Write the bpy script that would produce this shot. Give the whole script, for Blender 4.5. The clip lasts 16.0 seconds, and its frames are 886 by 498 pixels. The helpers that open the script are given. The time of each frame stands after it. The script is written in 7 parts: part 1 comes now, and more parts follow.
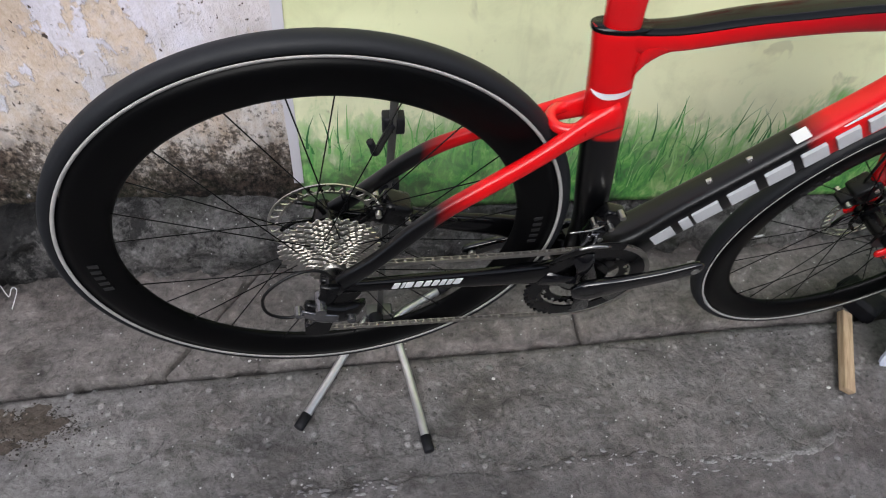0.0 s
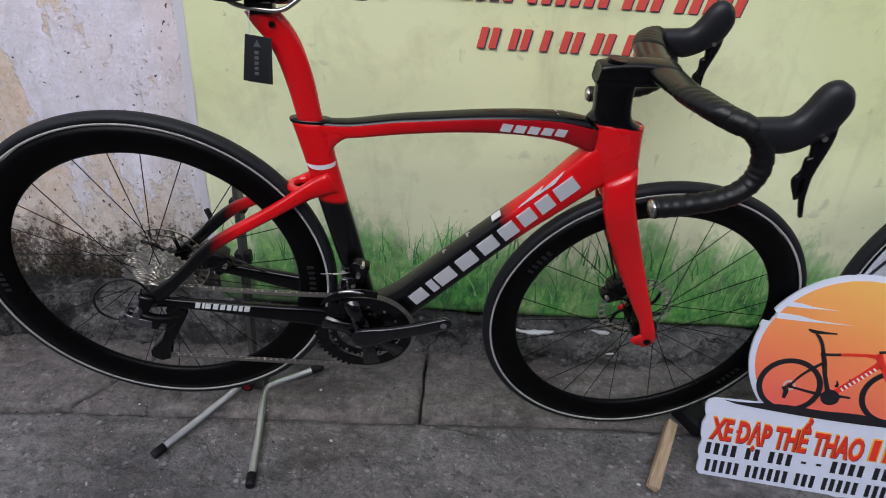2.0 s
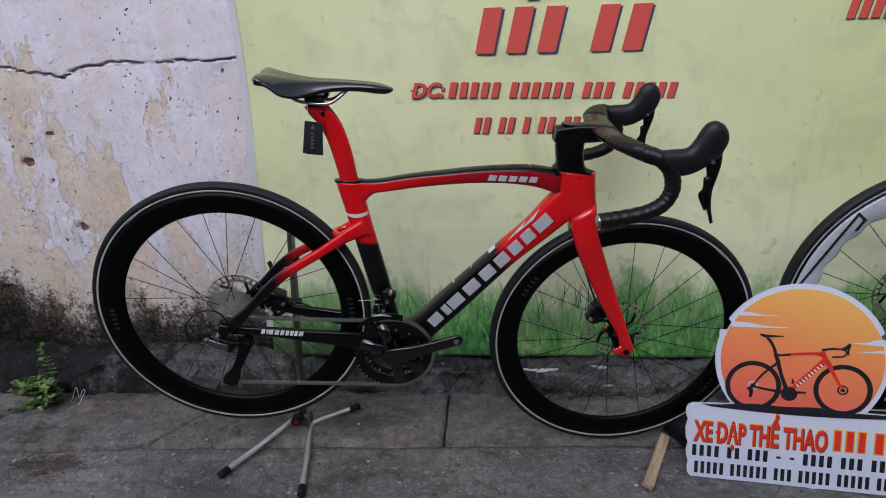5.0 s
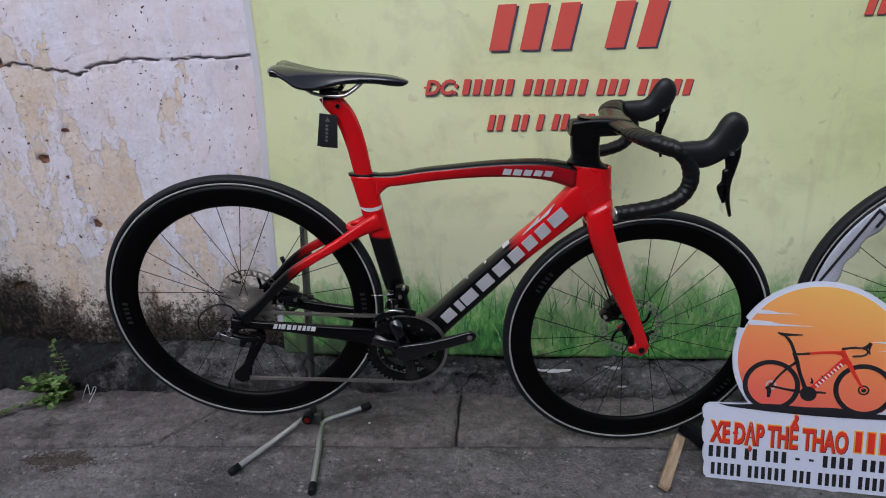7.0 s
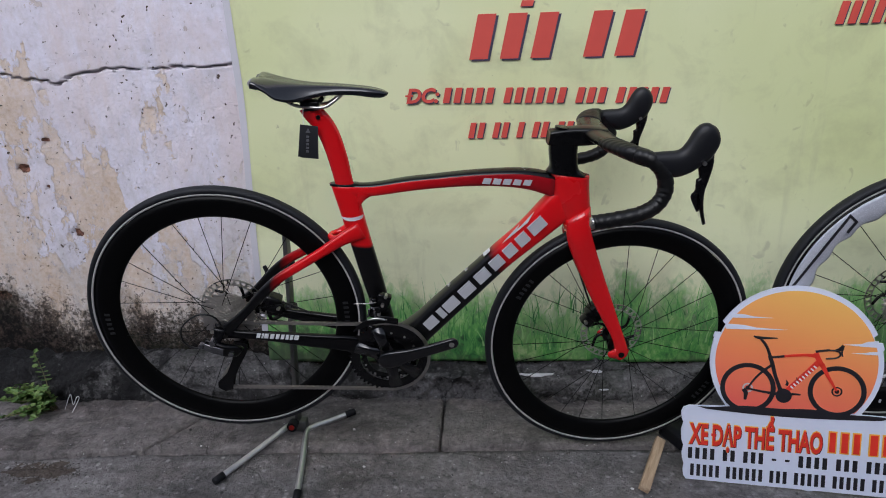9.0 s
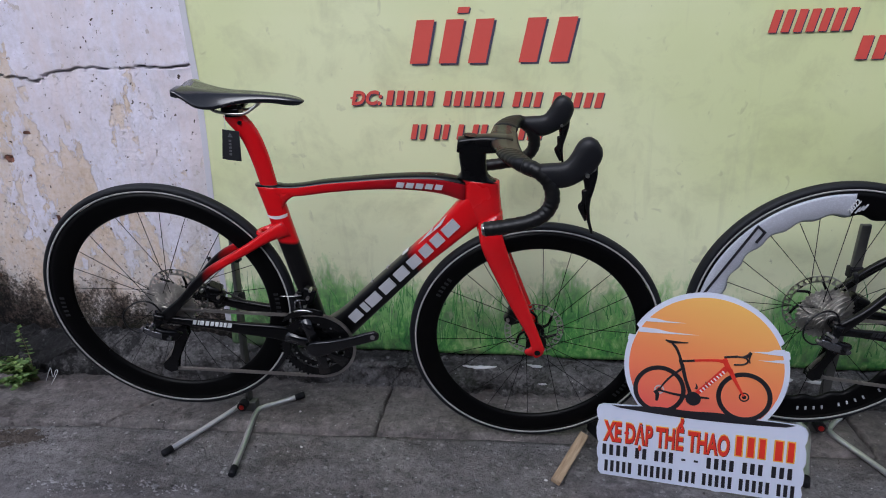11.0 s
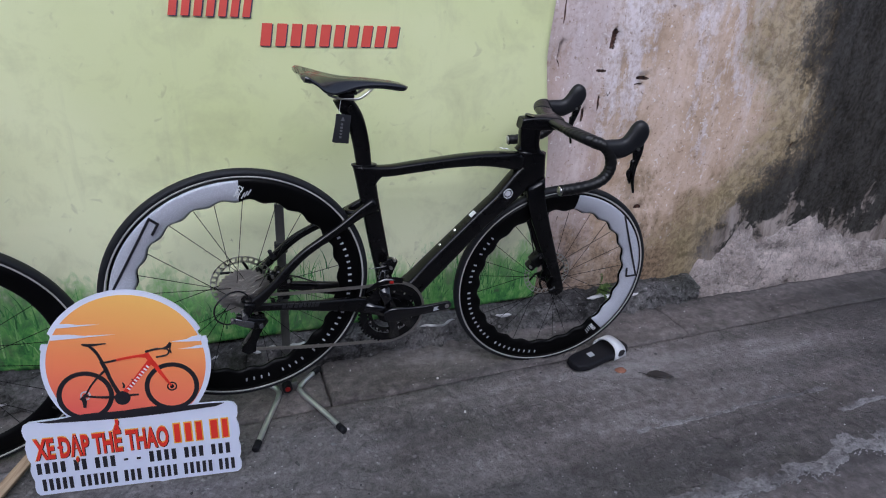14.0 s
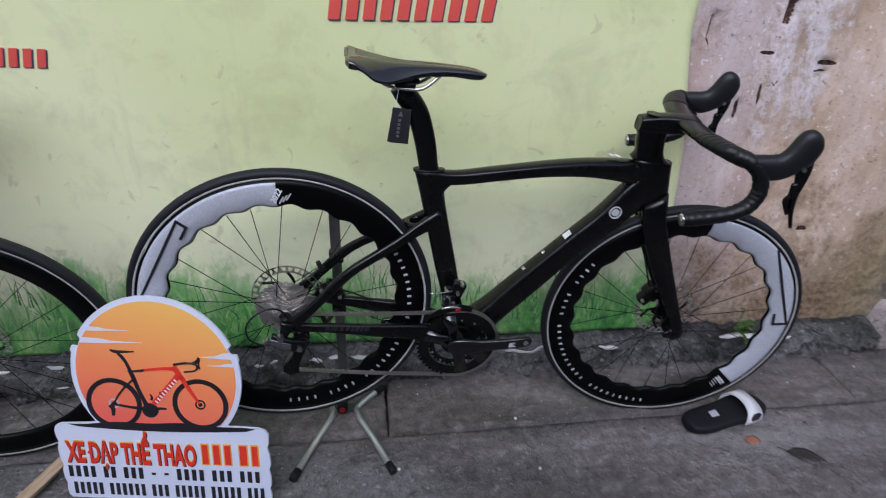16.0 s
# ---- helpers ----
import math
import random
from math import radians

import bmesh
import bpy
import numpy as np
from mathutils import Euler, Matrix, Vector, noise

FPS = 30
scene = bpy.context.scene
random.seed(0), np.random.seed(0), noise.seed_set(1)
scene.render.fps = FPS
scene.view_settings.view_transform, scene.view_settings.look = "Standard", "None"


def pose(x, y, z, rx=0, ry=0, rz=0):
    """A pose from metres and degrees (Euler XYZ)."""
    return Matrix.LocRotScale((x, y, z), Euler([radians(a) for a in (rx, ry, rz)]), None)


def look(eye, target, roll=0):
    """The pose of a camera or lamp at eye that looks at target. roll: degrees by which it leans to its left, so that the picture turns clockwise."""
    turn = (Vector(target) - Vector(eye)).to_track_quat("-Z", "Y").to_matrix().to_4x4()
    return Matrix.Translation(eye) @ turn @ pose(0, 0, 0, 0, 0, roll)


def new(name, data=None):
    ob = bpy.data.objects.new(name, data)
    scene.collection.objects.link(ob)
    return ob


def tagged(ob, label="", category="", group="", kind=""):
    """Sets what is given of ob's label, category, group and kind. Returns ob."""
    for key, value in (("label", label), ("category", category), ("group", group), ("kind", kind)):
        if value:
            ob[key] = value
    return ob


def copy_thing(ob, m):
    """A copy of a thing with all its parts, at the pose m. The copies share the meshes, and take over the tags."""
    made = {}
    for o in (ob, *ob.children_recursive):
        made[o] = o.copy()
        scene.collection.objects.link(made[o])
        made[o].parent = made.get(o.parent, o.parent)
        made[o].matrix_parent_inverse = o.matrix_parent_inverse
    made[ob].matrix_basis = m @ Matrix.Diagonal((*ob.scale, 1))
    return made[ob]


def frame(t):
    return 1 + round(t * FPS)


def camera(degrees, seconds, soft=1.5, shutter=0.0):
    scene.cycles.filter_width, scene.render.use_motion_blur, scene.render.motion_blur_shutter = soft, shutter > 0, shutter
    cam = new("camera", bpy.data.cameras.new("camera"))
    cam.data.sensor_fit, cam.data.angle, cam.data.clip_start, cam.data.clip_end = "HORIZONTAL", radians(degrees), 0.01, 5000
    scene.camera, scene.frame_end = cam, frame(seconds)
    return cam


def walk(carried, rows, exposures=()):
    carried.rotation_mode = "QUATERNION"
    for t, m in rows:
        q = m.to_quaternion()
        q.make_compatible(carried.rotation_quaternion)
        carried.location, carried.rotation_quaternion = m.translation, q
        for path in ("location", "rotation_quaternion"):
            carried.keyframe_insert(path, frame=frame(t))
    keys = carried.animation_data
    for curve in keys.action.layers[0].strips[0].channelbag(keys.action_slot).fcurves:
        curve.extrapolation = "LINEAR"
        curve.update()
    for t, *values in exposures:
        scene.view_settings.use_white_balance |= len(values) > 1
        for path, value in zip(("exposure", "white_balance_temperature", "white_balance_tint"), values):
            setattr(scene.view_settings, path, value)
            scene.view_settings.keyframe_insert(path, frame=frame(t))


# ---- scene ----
cam = camera(72.3, 16.0, soft=1.0, shutter=0.25)
PATH = [
    (0, (-0.518, 0.2, 1.097), (-0.29, 1.483, -0.42), 5.4),
    (0.5, (-0.438, 0.017, 1.103), (-0.272, 1.534, -0.189), 2.9),
    (1, (-0.357, -0.135, 1.141), (-0.228, 1.483, -0.028), 2.0),
    (1.5, (-0.159, -0.161, 1.126), (-0.149, 1.526, 0.052), 1.6),
    (2, (-0.013, -0.194, 1.125), (-0.063, 1.519, 0.093), 2.1),
    (2.5, (0.03, -0.334, 1.149), (-0.065, 1.428, 0.206), 0.4),
    (3, (0.048, -0.511, 1.157), (-0.061, 1.297, 0.309), -0.1),
    (3.5, (0.05, -0.549, 1.135), (-0.071, 1.302, 0.387), -0.8),
    (4, (0.053, -0.558, 1.122), (-0.077, 1.307, 0.411), -1.4),
    (6.5, (0.035, -0.558, 1.073), (-0.139, 1.322, 0.414), -2.3),
    (7, (0.033, -0.561, 1.068), (-0.146, 1.321, 0.415), -2.0),
    (7.5, (0.026, -0.569, 1.067), (-0.15, 1.314, 0.418), -1.8),
    (8, (0.03, -0.563, 1.072), (-0.142, 1.32, 0.42), -1.7),
    (8.5, (0.044, -0.56, 1.078), (-0.118, 1.324, 0.426), -1.7),
    (9, (0.05, -0.568, 1.089), (-0.09, 1.317, 0.437), -2.1),
    (11.3, (0.356, -0.611, 1.144), (0.086, 1.242, 0.442), -1.8),
    (11.5, (0.327, -0.617, 1.124), (0.134, 1.249, 0.432), -0.9),
    (11.9, (0.349, -0.614, 1.125), (0.503, 1.258, 0.439), 0.3),
    (12, (0.376, -0.605, 1.144), (0.645, 1.248, 0.443), 0.7),
    (12.2, (0.443, -0.587, 1.152), (0.937, 1.226, 0.466), 1.1),
    (12.5, (0.572, -0.58, 1.183), (1.28, 1.166, 0.512), 0.8),
    (13, (0.796, -0.588, 1.206), (1.568, 1.131, 0.534), 1.3),
    (13.5, (0.958, -0.622, 1.216), (1.708, 1.076, 0.471), 2.9),
    (14, (1.019, -0.62, 1.225), (1.717, 1.064, 0.402), 3.6),
    (14.5, (1.072, -0.537, 1.22), (1.706, 1.132, 0.32), 5.4),
    (15, (1.133, -0.417, 1.22), (1.725, 1.232, 0.256), 6.6),
    (15.5, (1.15, -0.371, 1.233), (1.674, 1.288, 0.246), 6.0),
    (16, (1.266, -0.339, 1.215), (1.509, 1.413, 0.281), 2.1),
]
walk(cam, [(t, look(eye, target, roll)) for t, eye, target, roll in PATH], exposures=[
    (0.0, 0.68, 6400, 10), (0.5, 0.58, 6400, 10), (1.0, 0.46, 6300, 11), (1.5, 0.22, 6200, 12), (3.0, 0.12, 6050, 13), (4.0, -0.06, 6000, 13), (9.0, -0.03, 6000, 13),
    (11.5, 0.02, 5750, 15), (13.0, 0.05, 5600, 16), (14.5, 0.18, 5700, 16), (16.0, 0.22, 5750, 16)])

# ---- light: an overcast sky over a narrow lane ----
world = bpy.data.worlds.new("overcast_sky")
scene.world = world
world.use_nodes = True
wn = world.node_tree.nodes
sky = wn.new("ShaderNodeTexSky")
sky.sky_type, sky.sun_disc = "NISHITA", False
sky.sun_elevation, sky.sun_rotation = radians(40), radians(190)
sky.dust_density, sky.air_density = 3.0, 1.0
hsv = wn.new("ShaderNodeHueSaturation")
hsv.inputs["Saturation"].default_value = 0.5
world.node_tree.links.new(sky.outputs[0], hsv.inputs["Color"])
world.node_tree.links.new(hsv.outputs[0], wn["Background"].inputs["Color"])
wn["Background"].inputs["Strength"].default_value = 0.15
sun_lamp = new("sun", bpy.data.lights.new("sun", "SUN"))
sun_lamp.data.energy, sun_lamp.data.angle, sun_lamp.data.color = 1.5, radians(50), (0.95, 0.98, 1.0)
sun_lamp.matrix_world = look((-1.0, -6, 6.2), (0.8, 1, 0.3))


# ---- materials ----
def material(name):
    m = bpy.data.materials.new(name)
    m.use_nodes = True
    nt = m.node_tree
    return m, nt, nt.nodes["Principled BSDF"]


def nd(nt, kind, **sets):
    n = nt.nodes.new("ShaderNode" + kind)
    for k, v in sets.items():
        if k in n.inputs:
            n.inputs[k].default_value = v
    return n


def coords(nt, scale=(1, 1, 1)):
    tc, mp = nd(nt, "TexCoord"), nd(nt, "Mapping")
    mp.inputs["Scale"].default_value = scale
    nt.links.new(tc.outputs["Object"], mp.inputs["Vector"])
    return mp.outputs[0]


def noise_tex(nt, scale, detail=6, rough=0.6, distort=0.0, vec=None):
    n = nd(nt, "TexNoise", Scale=scale, Detail=detail, Roughness=rough, Distortion=distort)
    nt.links.new(vec or coords(nt), n.inputs["Vector"])
    return n.outputs["Fac"]


def ramp(nt, fac, stops):
    r = nd(nt, "ValToRGB")
    e = r.color_ramp.elements
    while len(e) < len(stops):
        e.new(0.5)
    for el, (p, c) in zip(e, stops):
        el.position = p
        el.color = (*c, 1) if isinstance(c, tuple) else (c, c, c, 1)
    nt.links.new(fac, r.inputs[0])
    return r.outputs[0]


def mix(nt, fac, a, b):
    m = nt.nodes.new("ShaderNodeMix")
    m.data_type = "RGBA"
    for sock, v in ((m.inputs[0], fac), (m.inputs[6], a), (m.inputs[7], b)):
        if isinstance(v, (int, float)):
            sock.default_value = v
        elif isinstance(v, tuple):
            sock.default_value = (*v, 1)
        else:
            nt.links.new(v, sock)
    return m.outputs[2]


def maths(nt, op, a, b=0.0, clamp=False):
    m = nt.nodes.new("ShaderNodeMath")
    m.operation, m.use_clamp = op, clamp
    for sock, v in zip(m.inputs, (a, b)):
        if isinstance(v, (int, float)):
            sock.default_value = v
        else:
            nt.links.new(v, sock)
    return m.outputs[0]


def axis(nt, i):
    s = nd(nt, "SeparateXYZ")
    nt.links.new(coords(nt), s.inputs[0])
    return s.outputs[i]


def bump(nt, bsdf, height, strength=0.4, distance=0.004):
    b = nd(nt, "Bump", Strength=strength, Distance=distance)
    nt.links.new(height, b.inputs["Height"])
    nt.links.new(b.outputs[0], bsdf.inputs["Normal"])


def plain(name, colour, rough=0.5, metal=0.0, coat=0.0, grain=60.0, vary=0.25, relief=0.1, sheen=0.5):
    """A paint, rubber or metal with a fine grain and uneven gloss."""
    m, nt, b = material(name)
    f = noise_tex(nt, grain, 5)
    g = noise_tex(nt, grain / 9, 4)
    lo = tuple(c * (1 - vary) for c in colour)
    hi = tuple(min(1, c * (1 + vary)) for c in colour)
    nt.links.new(mix(nt, maths(nt, "ADD", maths(nt, "MULTIPLY", f, 0.5), maths(nt, "MULTIPLY", g, 0.5)), lo, hi), b.inputs["Base Color"])
    nt.links.new(maths(nt, "ADD", rough - 0.08, maths(nt, "MULTIPLY", g, 0.16)), b.inputs["Roughness"])
    b.inputs["Metallic"].default_value = metal
    b.inputs["Specular IOR Level"].default_value = sheen
    b.inputs["Coat Weight"].default_value = coat
    b.inputs["Coat Roughness"].default_value = 0.08
    if relief:
        bump(nt, b, f, relief, 0.001)
    return m


M_RED = plain("red_lacquer", (0.655, 0.004, 0.007), 0.26, 0.0, 0.55, 40, 0.06, 0.0, 0.45)
M_GLOSS = plain("black_gloss_carbon", (0.002, 0.002, 0.0025), 0.18, 0.0, 0.15, 60, 0.2, 0.0, 0.22)
M_MATT = plain("black_matt_carbon", (0.0022, 0.0022, 0.0027), 0.27, 0.0, 0.14, 60, 0.2, 0.02, 0.27)
M_RIM = plain("black_satin_rim", (0.0015, 0.0015, 0.0018), 0.40, 0.0, 0.0, 80, 0.3, 0.02, 0.11)
M_TYRE = plain("black_tyre_rubber", (0.008, 0.009, 0.012), 0.6, 0.0, 0.0, 300, 0.25, 0.15, 0.35)
M_TAPE = plain("black_bar_tape", (0.0035, 0.0035, 0.004), 0.42, 0.0, 0.0, 200, 0.25, 0.15, 0.4)
M_HOOD = plain("black_rubber_hood", (0.006, 0.0065, 0.009), 0.48, 0.0, 0.0, 500, 0.15, 0.2, 0.4)
M_SADDLE = plain("black_saddle_leather", (0.004, 0.0045, 0.007), 0.24, 0.0, 0.8, 300, 0.2, 0.04, 0.5)
M_GREYPART = plain("grey_anodised_metal", (0.17, 0.17, 0.18), 0.22, 0.8, 0.0, 90, 0.2, 0.02)
M_PART = plain("black_anodised_metal", (0.003, 0.003, 0.0035), 0.27, 0.0, 0.0, 90, 0.2, 0.02, 0.3)
M_STEEL = plain("brushed_steel", (0.55, 0.54, 0.52), 0.28, 1.0, 0.0, 120, 0.12, 0.05)
M_CASS = plain("cassette_steel", (0.58, 0.56, 0.53), 0.33, 1.0, 0.0, 120, 0.15, 0.05)
M_CHAIN = plain("chain_steel", (0.40, 0.38, 0.355), 0.38, 0.95, 0.0, 200, 0.3, 0.1)
M_CRANK = plain("glossy_black_crank", (0.003, 0.003, 0.004), 0.12, 0.0, 0.6, 60, 0.2, 0.0, 0.4)
M_TUBE = plain("worn_chrome_tube", (0.72, 0.72, 0.74), 0.30, 0.85, 0.0, 45, 0.4, 0.12)
M_POST = plain("dull_steel_post", (0.16, 0.16, 0.155), 0.45, 0.8, 0.0, 45, 0.35, 0.15)
M_WHITE = plain("white_print", (0.72, 0.73, 0.75), 0.4, 0, 0, 60, 0.06, 0)
M_SILVER = plain("silver_print", (0.48, 0.49, 0.52), 0.35, 0, 0, 60, 0.06, 0)
M_GREYPRINT = plain("grey_print", (0.12, 0.12, 0.13), 0.45, 0, 0, 60, 0.1, 0)
M_LINE = plain("pale_tyre_line", (0.42, 0.41, 0.40), 0.6, 0, 0, 60, 0.3, 0)
M_REDPRINT = plain("red_print", (0.60, 0.075, 0.055), 0.5, 0, 0, 30, 0.12, 0)
M_HEADRED = plain("bright_red_print", (0.74, 0.035, 0.018), 0.4, 0, 0, 30, 0.06, 0)
M_SHADOWPRINT = plain("dark_print", (0.05, 0.05, 0.09), 0.5, 0, 0, 30, 0.15, 0)
M_YELLOWPRINT = plain("yellow_print", (0.85, 0.45, 0.05), 0.45, 0, 0, 30, 0.08, 0)
M_BLACKPRINT = plain("black_print", (0.012, 0.011, 0.016), 0.45, 0, 0, 30, 0.2, 0)
M_REDANO = plain("red_anodised", (0.45, 0.02, 0.015), 0.35, 0.4, 0, 60, 0.15, 0)
M_CARD = plain("black_card", (0.015, 0.016, 0.02), 0.5, 0, 0, 90, 0.2, 0.05)
M_CAP = plain("black_rubber_cap", (0.010, 0.010, 0.013), 0.6, 0, 0, 90, 0.3, 0.1, 0.25)


def two_tone(name, plan, black=(0.002, 0.002, 0.0025), coat=0.25):
    """Red lacquer that fades to black across the bike; plan: factors of x and z, and the two ends of the fade."""
    m, nt, b = material(name)
    kx, kz, lo, hi = plan
    d = maths(nt, "ADD", maths(nt, "MULTIPLY", axis(nt, 0), kx), maths(nt, "MULTIPLY", axis(nt, 2), kz))
    f = maths(nt, "DIVIDE", maths(nt, "SUBTRACT", d, lo), hi - lo, True)
    nt.links.new(mix(nt, f, black, (0.655, 0.004, 0.007)), b.inputs["Base Color"])
    b.inputs["Roughness"].default_value = 0.3
    b.inputs["Coat Weight"].default_value = coat
    b.inputs["Specular IOR Level"].default_value = 0.3
    b.inputs["Coat Roughness"].default_value = 0.08
    return m


M_STAY = two_tone("red_to_black_stay", (1, 0, 0.115, 0.165))
M_DOWN = two_tone("red_to_black_down_tube", (0.8, 0.6, 0.625, 0.665))
M_TOPTUBE = two_tone("red_to_maroon_top_tube", (-1, 0, -0.56, -0.34), (0.30, 0.003, 0.008))
M_SEAT = two_tone("red_to_black_seat_tube", (0, 1, 0.218, 0.226))


def carbon_grey():
    m, nt, b = material("silver_dotted_carbon")
    v = nd(nt, "TexVoronoi", Scale=330.0)
    nt.links.new(coords(nt), v.inputs["Vector"])
    f = ramp(nt, v.outputs["Distance"], [(0.25, (0.55, 0.57, 0.64)), (0.55, (0.45, 0.465, 0.53))])
    nt.links.new(f, b.inputs["Base Color"])
    b.inputs["Roughness"].default_value = 0.35
    b.inputs["Metallic"].default_value = 0.0
    return m


M_GREY = carbon_grey()


def hole_mask(nt, spots, wobble):
    """1 inside small ragged holes at (x, z, half-width, half-height), 0 outside."""
    x, z = axis(nt, 0), axis(nt, 2)
    out = None
    for cx, cz, rx, rz in spots:
        dx = maths(nt, "DIVIDE", maths(nt, "SUBTRACT", x, cx), rx)
        dz = maths(nt, "DIVIDE", maths(nt, "SUBTRACT", z, cz), rz)
        d = maths(nt, "ADD", maths(nt, "MULTIPLY", dx, dx), maths(nt, "MULTIPLY", dz, dz))
        d = maths(nt, "ADD", d, maths(nt, "MULTIPLY", maths(nt, "SUBTRACT", wobble, 0.5), 1.6))
        f = ramp(nt, d, [(0.85, 1.0), (1.0, 0.0)])
        out = f if out is None else maths(nt, "MAXIMUM", out, f)
    return out


HOLES_LEFT = ((-1.455, 1.052, 0.040, 0.030), (-1.369, 0.759, 0.020, 0.014), (-1.549, 0.335, 0.034, 0.018), (-1.24, 0.55, 0.016, 0.016), (-1.30, 0.70, 0.006, 0.006), (-1.27, 0.845, 0.014, 0.007))
HOLES_RIGHT = ((2.360, 1.060, 0.016, 0.036), (2.40, 1.282, 0.013, 0.022), (2.398, 1.212, 0.015, 0.024), (2.43, 1.226, 0.008, 0.011), (2.33, 0.952, 0.020, 0.005), (2.335, 0.842, 0.004, 0.028), (2.16, 1.01, 0.003, 0.05), (2.152, 1.14, 0.003, 0.04), (2.601, 0.428, 0.018, 0.010), (3.36, 0.646, 0.010, 0.014), (2.517, 0.926, 0.026, 0.006), (2.50, 0.905, 0.020, 0.004), (2.29, 0.80, 0.004, 0.03))


def plaster_left():
    """Whitewash peeling off tan plaster, with moss and damp at the foot."""
    m, nt, b = material("peeling_whitewash")
    tall = coords(nt, (1.0, 1.0, 0.36))
    big = noise_tex(nt, 2.6, 5, 0.6, 0.4)
    mid = noise_tex(nt, 7.5, 8, 0.64, 0.25, tall)
    flake = noise_tex(nt, 26, 7, 0.66, 0.3)
    fine = noise_tex(nt, 60, 8, 0.7)
    tiny = noise_tex(nt, 260, 4, 0.6)
    x, z = axis(nt, 0), axis(nt, 2)
    white = ramp(nt, maths(nt, "ADD", maths(nt, "MULTIPLY", fine, 0.5), maths(nt, "MULTIPLY", flake, 0.5)), [(0.34, (0.60, 0.57, 0.60)), (0.45, (0.70, 0.665, 0.74)), (0.60, (0.785, 0.755, 0.855))])
    blush = noise_tex(nt, 4, 7, 0.65, 0.4, tall)
    white = mix(nt, ramp(nt, blush, [(0.47, 0.0), (0.60, 0.65)]), white, (0.70, 0.60, 0.60))
    white = mix(nt, ramp(nt, noise_tex(nt, 11, 6, 0.7, 0.3, tall), [(0.56, 0.0), (0.66, 0.5)]), white, (0.56, 0.53, 0.56))
    tan = ramp(nt, maths(nt, "ADD", maths(nt, "MULTIPLY", fine, 0.45), maths(nt, "MULTIPLY", blush, 0.55)), [(0.38, (0.56, 0.42, 0.29)), (0.46, (0.66, 0.53, 0.42)), (0.55, (0.70, 0.60, 0.55)), (0.63, (0.74, 0.66, 0.66))])
    belt = maths(nt, "MULTIPLY", ramp(nt, z, [(0.30, 1.0), (0.50, 0.65), (0.72, 0.52), (0.92, 0.10)]), 0.15)
    west = maths(nt, "MULTIPLY", maths(nt, "SUBTRACT", -0.92, x), 0.06)
    where = maths(nt, "ADD", belt, west)
    peel = maths(nt, "ADD", maths(nt, "ADD", maths(nt, "MULTIPLY", big, 0.28), maths(nt, "ADD", maths(nt, "MULTIPLY", mid, 0.54), maths(nt, "MULTIPLY", flake, 0.18))), where)
    c = mix(nt, ramp(nt, peel, [(0.590, 0.0), (0.602, 0.9)]), white, tan)
    # a second, smaller crop of flakes lost from the whitewash
    crumbs = maths(nt, "ADD", maths(nt, "ADD", maths(nt, "MULTIPLY", noise_tex(nt, 21, 5, 0.62, 0.5, coords(nt, (1.0, 1.0, 0.6))), 0.72), maths(nt, "MULTIPLY", fine, 0.28)), maths(nt, "MULTIPLY", where, 0.5))
    lost = ramp(nt, crumbs, [(0.632, 0.0), (0.642, 1.0)])
    c = mix(nt, maths(nt, "MULTIPLY", lost, 0.75), c, mix(nt, ramp(nt, flake, [(0.42, 0.0), (0.58, 1.0)]), (0.45, 0.38, 0.36), (0.66, 0.57, 0.52)))
    chip = ramp(nt, noise_tex(nt, 48, 4, 0.5, 0.3), [(0.672, 0.0), (0.692, 1.0)])
    c = mix(nt, maths(nt, "MULTIPLY", chip, 0.5), c, (0.36, 0.31, 0.31))
    # a grey-green bloom of damp above the foot
    bloom = ramp(nt, maths(nt, "ADD", maths(nt, "MULTIPLY", maths(nt, "SUBTRACT", 0.62, z), 1.2), maths(nt, "MULTIPLY", maths(nt, "SUBTRACT", blush, 0.5), 2.6)), [(0.0, 0.0), (0.5, 0.4)])
    c = mix(nt, bloom, c, mix(nt, ramp(nt, fine, [(0.4, 0.0), (0.6, 1.0)]), (0.38, 0.39, 0.38), (0.57, 0.62, 0.62)))
    pock = ramp(nt, noise_tex(nt, 70, 2, 0.4, 0.2), [(0.715, 0.0), (0.735, 1.0)])
    c = mix(nt, pock, c, (0.10, 0.075, 0.065))
    pit = hole_mask(nt, HOLES_LEFT, flake)
    c = mix(nt, pit, c, mix(nt, ramp(nt, fine, [(0.4, 0.0), (0.6, 1.0)]), (0.12, 0.065, 0.05), (0.36, 0.17, 0.12)))
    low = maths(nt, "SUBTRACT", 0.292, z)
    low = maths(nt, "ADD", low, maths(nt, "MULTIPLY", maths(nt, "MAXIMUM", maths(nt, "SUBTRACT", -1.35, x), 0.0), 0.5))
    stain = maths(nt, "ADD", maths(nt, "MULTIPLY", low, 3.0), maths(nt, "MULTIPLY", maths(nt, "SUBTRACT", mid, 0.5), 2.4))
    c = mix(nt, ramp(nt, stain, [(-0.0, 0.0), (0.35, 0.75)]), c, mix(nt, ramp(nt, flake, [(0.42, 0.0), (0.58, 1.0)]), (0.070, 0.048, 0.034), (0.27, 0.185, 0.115)))
